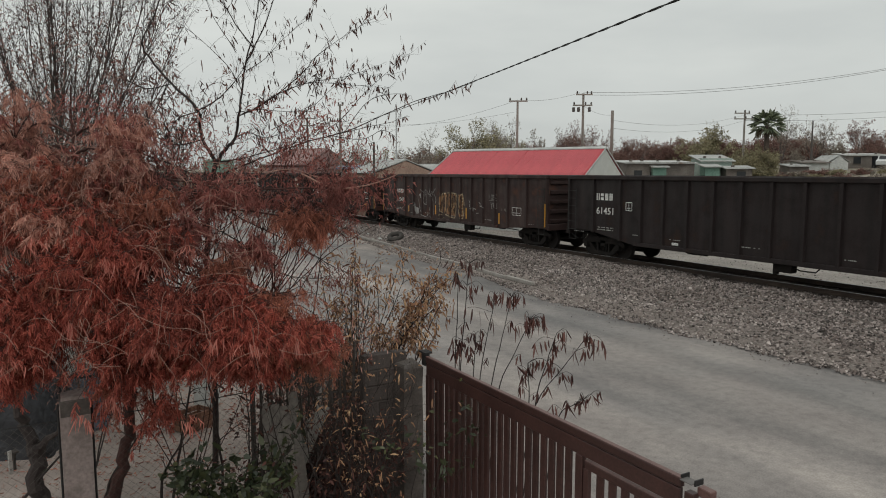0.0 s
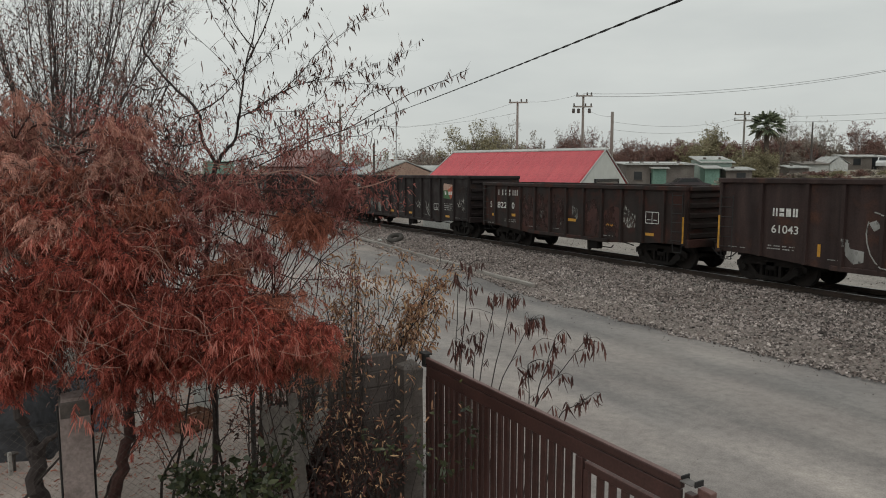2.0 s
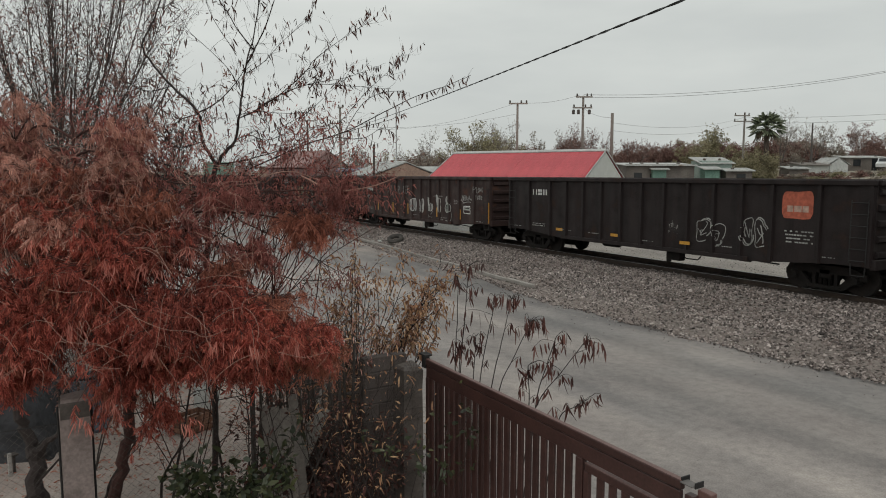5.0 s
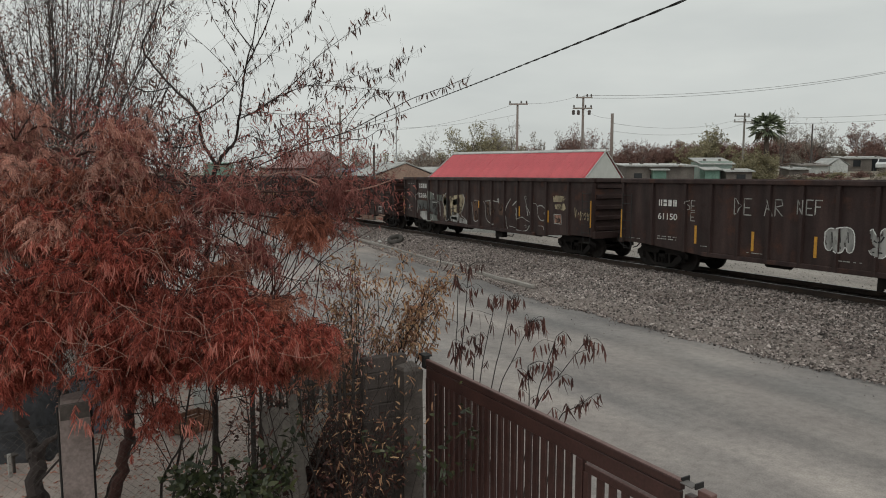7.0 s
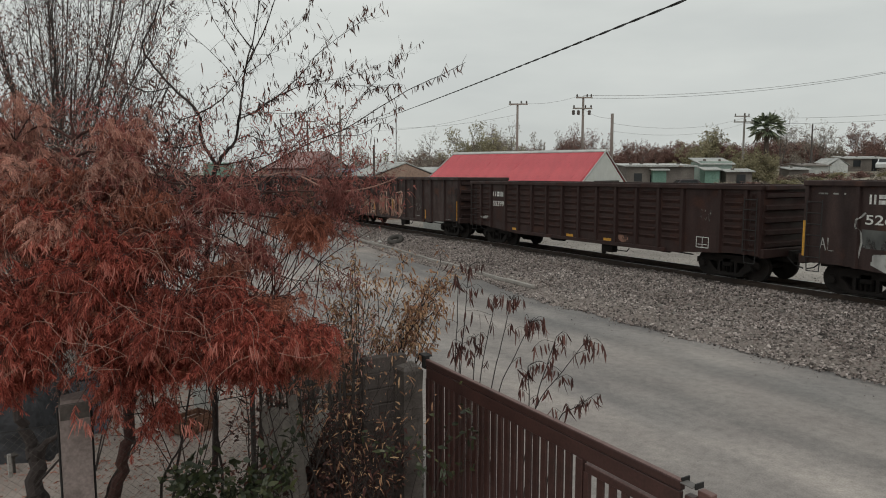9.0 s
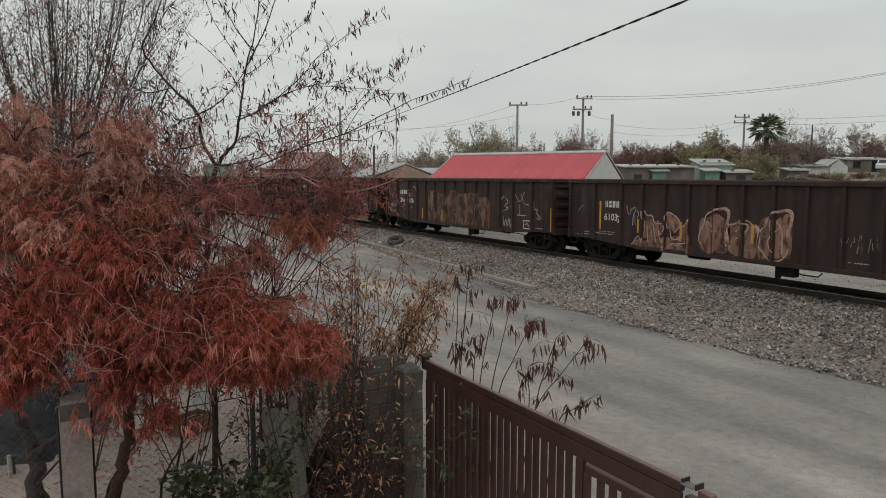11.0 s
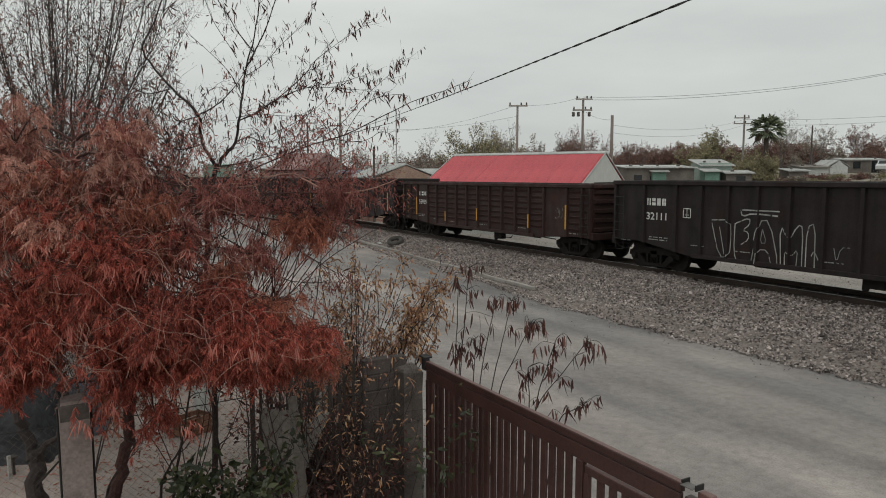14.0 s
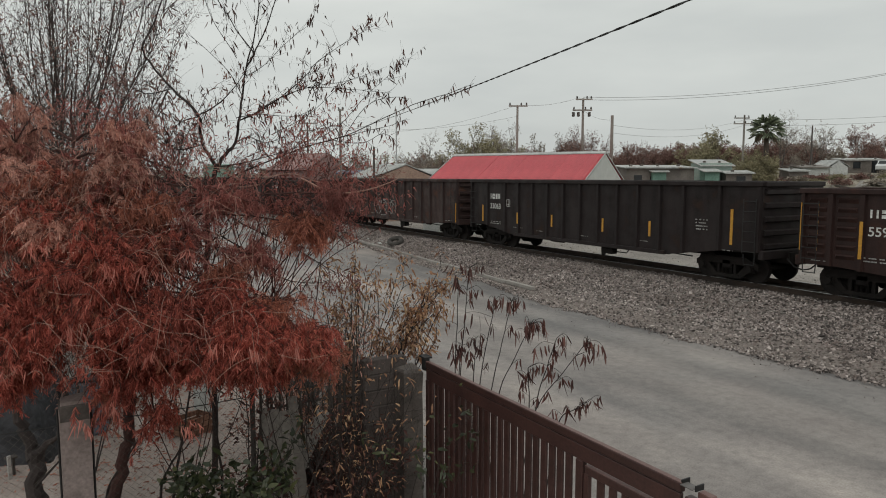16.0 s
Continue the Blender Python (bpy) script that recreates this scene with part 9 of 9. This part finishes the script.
def build_plants():
    cypress()
    pod_tree()
    grey_tree()
    rng = random.Random(70)
    stems = [((-5.0 + rng.uniform(-1.2, 1.0), 9.6 + rng.uniform(-0.5, 0.4), 2.0), (-5.1 + rng.uniform(-2.0, 1.8), 9.4 + rng.uniform(-0.7, 0.7), rng.uniform(3.9, 5.8))) for _ in range(54)]
    stems += [((-5.0, 9.6, 0.0), (-5.0 + rng.uniform(-1.2, 1.0), 9.6, 2.1)) for _ in range(8)]
    shrub("tan_bush", "tall bush of brown twigs with sparse tan leaves", 78, stems, M_RUST, 2, (0.035, 0.09), (0.014, 0.026), 1, M_BARK_GREY, 0.7, (0.3, 0.7), (3, 4), 0.75, 0.3)
    stems = [((-1.1 + rng.uniform(-0.5, 0.6), 7.45 + rng.uniform(-0.1, 0.1), 0.0), (-0.95 + rng.uniform(-0.7, 0.7), 7.4 + rng.uniform(-0.15, 0.15), rng.uniform(1.2, 2.35))) for _ in range(21)]
    shrub("thicket", "tangled dark twigs growing over the pillar", 79, stems, M_YELLOWLEAF, 1, (0.03, 0.07), (0.014, 0.026), 1, M_BARK_DARK, 0.6, (0.2, 0.5), (2, 4), 0.2, 0.2, 0.007)
    stems = [((-3.0 + rng.uniform(-1.2, 1.0), 8.5 + rng.uniform(-0.3, 0.3), 2.2), (-2.7 + rng.uniform(-1.7, 1.7), 8.3 + rng.uniform(-0.5, 0.5), rng.uniform(3.9, 5.0))) for _ in range(52)]
    stems += [((-2.0 + rng.uniform(-0.5, 0.4), 8.5, 2.4), (-1.4 + rng.uniform(-0.6, 0.75), 8.3 + rng.uniform(-0.4, 0.4), rng.uniform(3.6, 4.6))) for _ in range(14)]
    stems += [((-2.6, 8.6, 0.0), (-2.0, 8.5, 2.5)), ((-2.5, 8.6, 0.0), (-2.3, 8.5, 2.5))]
    stems += [((-3.3, 8.7, 0.0), (-3.0 + rng.uniform(-1.2, 1.0), 8.5, 2.3)) for _ in range(7)]
    shrub("maroon_bush", "tall bush of thin twigs with dull maroon leaves", 81, stems, M_PURPLE, 2, (0.03, 0.07), (0.010, 0.019), 1, M_BARK_RED, 0.7, (0.25, 0.6), (3, 4), 0.85, 0.66, 0.008)
    b = thing("grey_board", "grey weathered boards leaning on the stick fence", "boards")
    for i, (x, tilt) in enumerate(((2.42, -34), (2.62, -26))):
        part("board", Geo().box(0, 0, 0.62, 0.15, 0.022, 1.24, 0.004), M_KERB, b, at=pose(x - 0.35, 7.70 - 0.03 * i, 0.35, 0, -tilt, 0))
    b = thing("board_stack", "grey weathered boards nailed together, leaning on the stick fence", "boards", "", Matrix.Translation(place(-1.70, 7.62, 0.0)) @ Matrix.Rotation(-TURN, 4, "Z") @ Matrix.Rotation(radians(-7), 4, "Y") @ Matrix.Rotation(radians(-6), 4, "X"))
    for i in range(4):
        part("board", Geo().box(-0.165 + 0.11 * i, 0.002 * (i % 2), 0.82 - 0.03 * (i % 3) + 0.03 * i, 0.106, 0.02, 1.62 - 0.06 * (i % 3), 0.004), M_POLE, b)
    part("batten", Geo().box(0, 0.03, 0.5, 0.42, 0.03, 0.06, 0.004), M_POLE, b)
    b = thing("leaning_board", "grey weathered boards leaning on the picket fence", "boards")
    for i, (x, y, tilt) in enumerate(((3.62, 9.5, 24), (3.60, 9.85, 20), (3.66, 10.3, 28))):
        part("board", Geo().box(0, 0, 0.68, 0.025, 0.26, 1.36, 0.004), M_KERB, b, at=pose(x - 0.22, y, 0.02, 0, tilt, 5 * i))
    rng = random.Random(71)
    stems = [((-1.25 + rng.uniform(-0.3, 0.3), 9.6 + rng.uniform(-0.3, 0.3), 0.0), (-1.3 + rng.uniform(-0.5, 1.5), 9.5 + rng.uniform(-0.5, 0.5), rng.uniform(1.9, 3.1))) for _ in range(19)]
    stems += [((-1.0 + 0.4 * rng.random(), 9.5, 1.2), (0.0 - 0.35 * rng.random(), 9.4 + rng.uniform(-0.3, 0.3), rng.uniform(2.3, 2.9))) for _ in range(9)]
    shrub("ochre_shrub", "twiggy shrub with faded ochre leaves behind the pillar", 72, stems, M_YELLOWLEAF, 2, (0.035, 0.075), (0.022, 0.036), 1, M_BARK_DARK, 0.9, (0.15, 0.42), (2, 3), chance=0.62, r0=0.012)
    stems = [((-1.5 + rng.uniform(-0.7, 0.5), 8.9 + rng.uniform(-0.4, 0.4), 0.0), (-1.55 + rng.uniform(-0.9, 0.8), 8.6 + rng.uniform(-0.5, 0.5), rng.uniform(1.5, 2.5))) for _ in range(26)]
    shrub("thicket", "dense thicket of dark bare twigs against the wall", 73, stems, M_TAN, 1, (0.03, 0.07), (0.012, 0.022), 1, M_BARK, 0.6, (0.25, 0.6), (3, 4), 0.5, 0.2)
    stems = [((-1.6 + rng.uniform(-0.6, 0.7), 7.4 + rng.uniform(-0.2, 0.2), 0.0), (-1.5 + rng.uniform(-0.8, 0.9), 7.3 + rng.uniform(-0.2, 0.2), rng.uniform(1.0, 2.1))) for _ in range(9)]
    shrub("thicket", "tangle of dark twigs with a few leaves by the post", 74, stems, M_BROWNLEAF, 1, (0.04, 0.08), (0.02, 0.035), 1, M_BARK_DARK, 0.3, (0.2, 0.5), (2, 4), 0.4, 0.2)
    stems = [((-2.2 + rng.uniform(-0.6, 0.6), 6.9 + rng.uniform(-0.25, 0.25), 0.0), (-2.2 + rng.uniform(-0.7, 0.8), 6.8 + rng.uniform(-0.3, 0.3), rng.uniform(0.8, 1.42))) for _ in range(12)]
    shrub("green_shrub", "broad-leaved dark green shrub at the foot of the fence", 75, stems, M_GREEN, 1, (0.06, 0.115), (0.045, 0.075), 1, M_BARK_DARK, 0.3, (0.12, 0.3), (2, 3), 0.8, 0.4)
    stems = [((-0.35, 7.2, 0.0), (-0.05, 7.25, 1.50)), ((-0.4, 7.1, 0.0), (-0.2, 7.0, 1.35)), ((-0.3, 7.2, 0.0), (0.25, 7.0, 1.72)), ((-0.5, 7.1, 0.0), (-0.75, 7.0, 1.45)), ((-0.1, 7.05, 0.0), (0.05, 6.95, 1.62)), ((0.0, 7.0, 0.0), (0.22, 6.9, 1.45)), ((-0.1, 7.0, 0.0), (0.0, 6.9, 1.3)), ((0.05, 7.0, 0.0), (0.3, 6.85, 1.75))]
    shrub("rose_bush", "thin climbing plant with green and pinkish leaves at the gate", 76, stems, M_GREEN, 1, (0.04, 0.085), (0.03, 0.05), 1, M_BARK_DARK, 0.3, (0.12, 0.28), (1, 2), 0.32, 0.6, 0.006)
    stems = [((-3.45, 8.4, 0.0), (-3.05, 8.4, 2.3)), ((-2.78, 8.4, 0.0), (-2.96, 8.4, 2.3)), ((-4.4, 8.6, 0.0), (-3.3, 8.2, 1.5)), ((-3.6, 8.5, 0.0), (-3.0, 8.2, 1.3))]
    shrub("sapling", "thin dark saplings behind the chain-link fence", 77, stems, M_BROWNLEAF, 1, (0.04, 0.08), (0.012, 0.025), 1, M_BARK_DARK, 0.6, (0.2, 0.5), (2, 3), 0.4, 0.4, 0.02)
    rng = random.Random(83)
    stems = [((-1.45 + rng.uniform(-0.6, 0.6), 8.15 + rng.uniform(-0.3, 0.3), 0.0), (-1.4 + rng.uniform(-0.75, 0.7), 8.1 + rng.uniform(-0.35, 0.35), rng.uniform(0.35, 1.15))) for _ in range(30)]
    shrub("brush_heap", "low dark tangle of dead brush against the pickets", 84, stems, M_BROWNLEAF, 2, (0.04, 0.08), (0.02, 0.04), 1, M_BARK_DARK, 0.4, (0.2, 0.5), (3, 4), 0.4, 0.15, 0.010)
    pod_plants()


def service_cable():
    """The black service cable from the house to a far pole."""
    g = Geo()
    for strand in (0.0, math.pi):
        pts, turn = [], strand
        for i in range(900):
            f = -3 + 71 * (i / 899) ** 1.3
            turn = strand + f * 2 * math.pi / 0.95
            wind = 0.008 if f < 25 else 0.004
            pts.append(place(4.497 - 0.212 * f + wind * math.cos(turn), f, 6.046 + 0.01995 * f + 0.000225 * f * f + wind * math.sin(turn)))
        g.tube(pts, 0.0088, 5)
    solid("service_cable", g, M_CABLE, "thick black twisted service cable overhead", "cable", smooth=True)


build_gate()
build_pillars()
build_chain_link()
build_clutter()
build_plants()
service_cable()


def motions():
    """The train rolls past at a steady speed; its wheels turn with it."""
    for c in CARS:
        mid = c.rear - c.length / 2
        walk(c.ob, [(t, pose(TRACK, mid - SPEED * t, RAIL_TOP)) for t in (0, 2, 4, 6, 8, 10, 12, 14, 16)])
        per = math.degrees(SPEED / FPS / WHEEL_R)
        for w in c.wheels:
            y = w.matrix_basis.translation.y
            walk(w, [(i / FPS, pose(0, y, WHEEL_R, per * i)) for i in range(0, 16 * FPS + 1)])
    # the wind moves three branches of the open tree: seconds, degrees of droop of each
    gusts = [(0.0, 0.5, -0.2, 2.0), (0.5, 0.7, -0.8, 0.0), (1.0, -0.5, -1.0, -3.2), (1.5, -0.5, -1.2, -3.8), (2.0, -1.6, -1.8, -2.8), (2.5, -1.6, -1.8, -3.2), (3.0, -0.8, -0.8, -4.4), (3.5, -0.8, -1.2, -4.0),
             (4.2, -1.0, -1.7, -3.0), (5.2, 0.3, -0.6, -0.5), (6.0, 1.0, 0.0, 1.2), (6.5, 1.3, 0.2, 1.4), (7.0, -0.5, -0.4, -1.0), (7.5, -0.7, -0.6, -0.6)]
    gusts += [(8.0, 0.0, 0.2, 0.0), (8.5, -0.5, 0.0, -2.4), (9.0, -2.0, -1.6, -5.6), (9.8, -1.4, -1.0, -3.5), (10.6, -0.6, -0.6, -1.0), (11.5, -1.0, -0.8, -0.6), (12.0, -0.3, -0.4, 0.4), (12.5, -0.5, -0.8, 1.2),
              (13.0, -0.7, -1.0, -0.2), (13.5, 0.0, -0.6, 0.2), (14.0, -0.5, -0.4, -0.4), (14.5, -0.7, -1.0, -0.8), (15.0, 0.8, 0.4, 0.6), (15.5, 0.0, -0.4, 0.4), (16.0, 1.2, -0.4, 1.0)]
    for k, (branch, pivot) in enumerate(SWAYING):
        walk(branch, [(g[0], Matrix.Translation(pivot) @ Matrix.Rotation(radians(g[k + 1]), 4, place(0, 1))) for g in gusts])


motions()
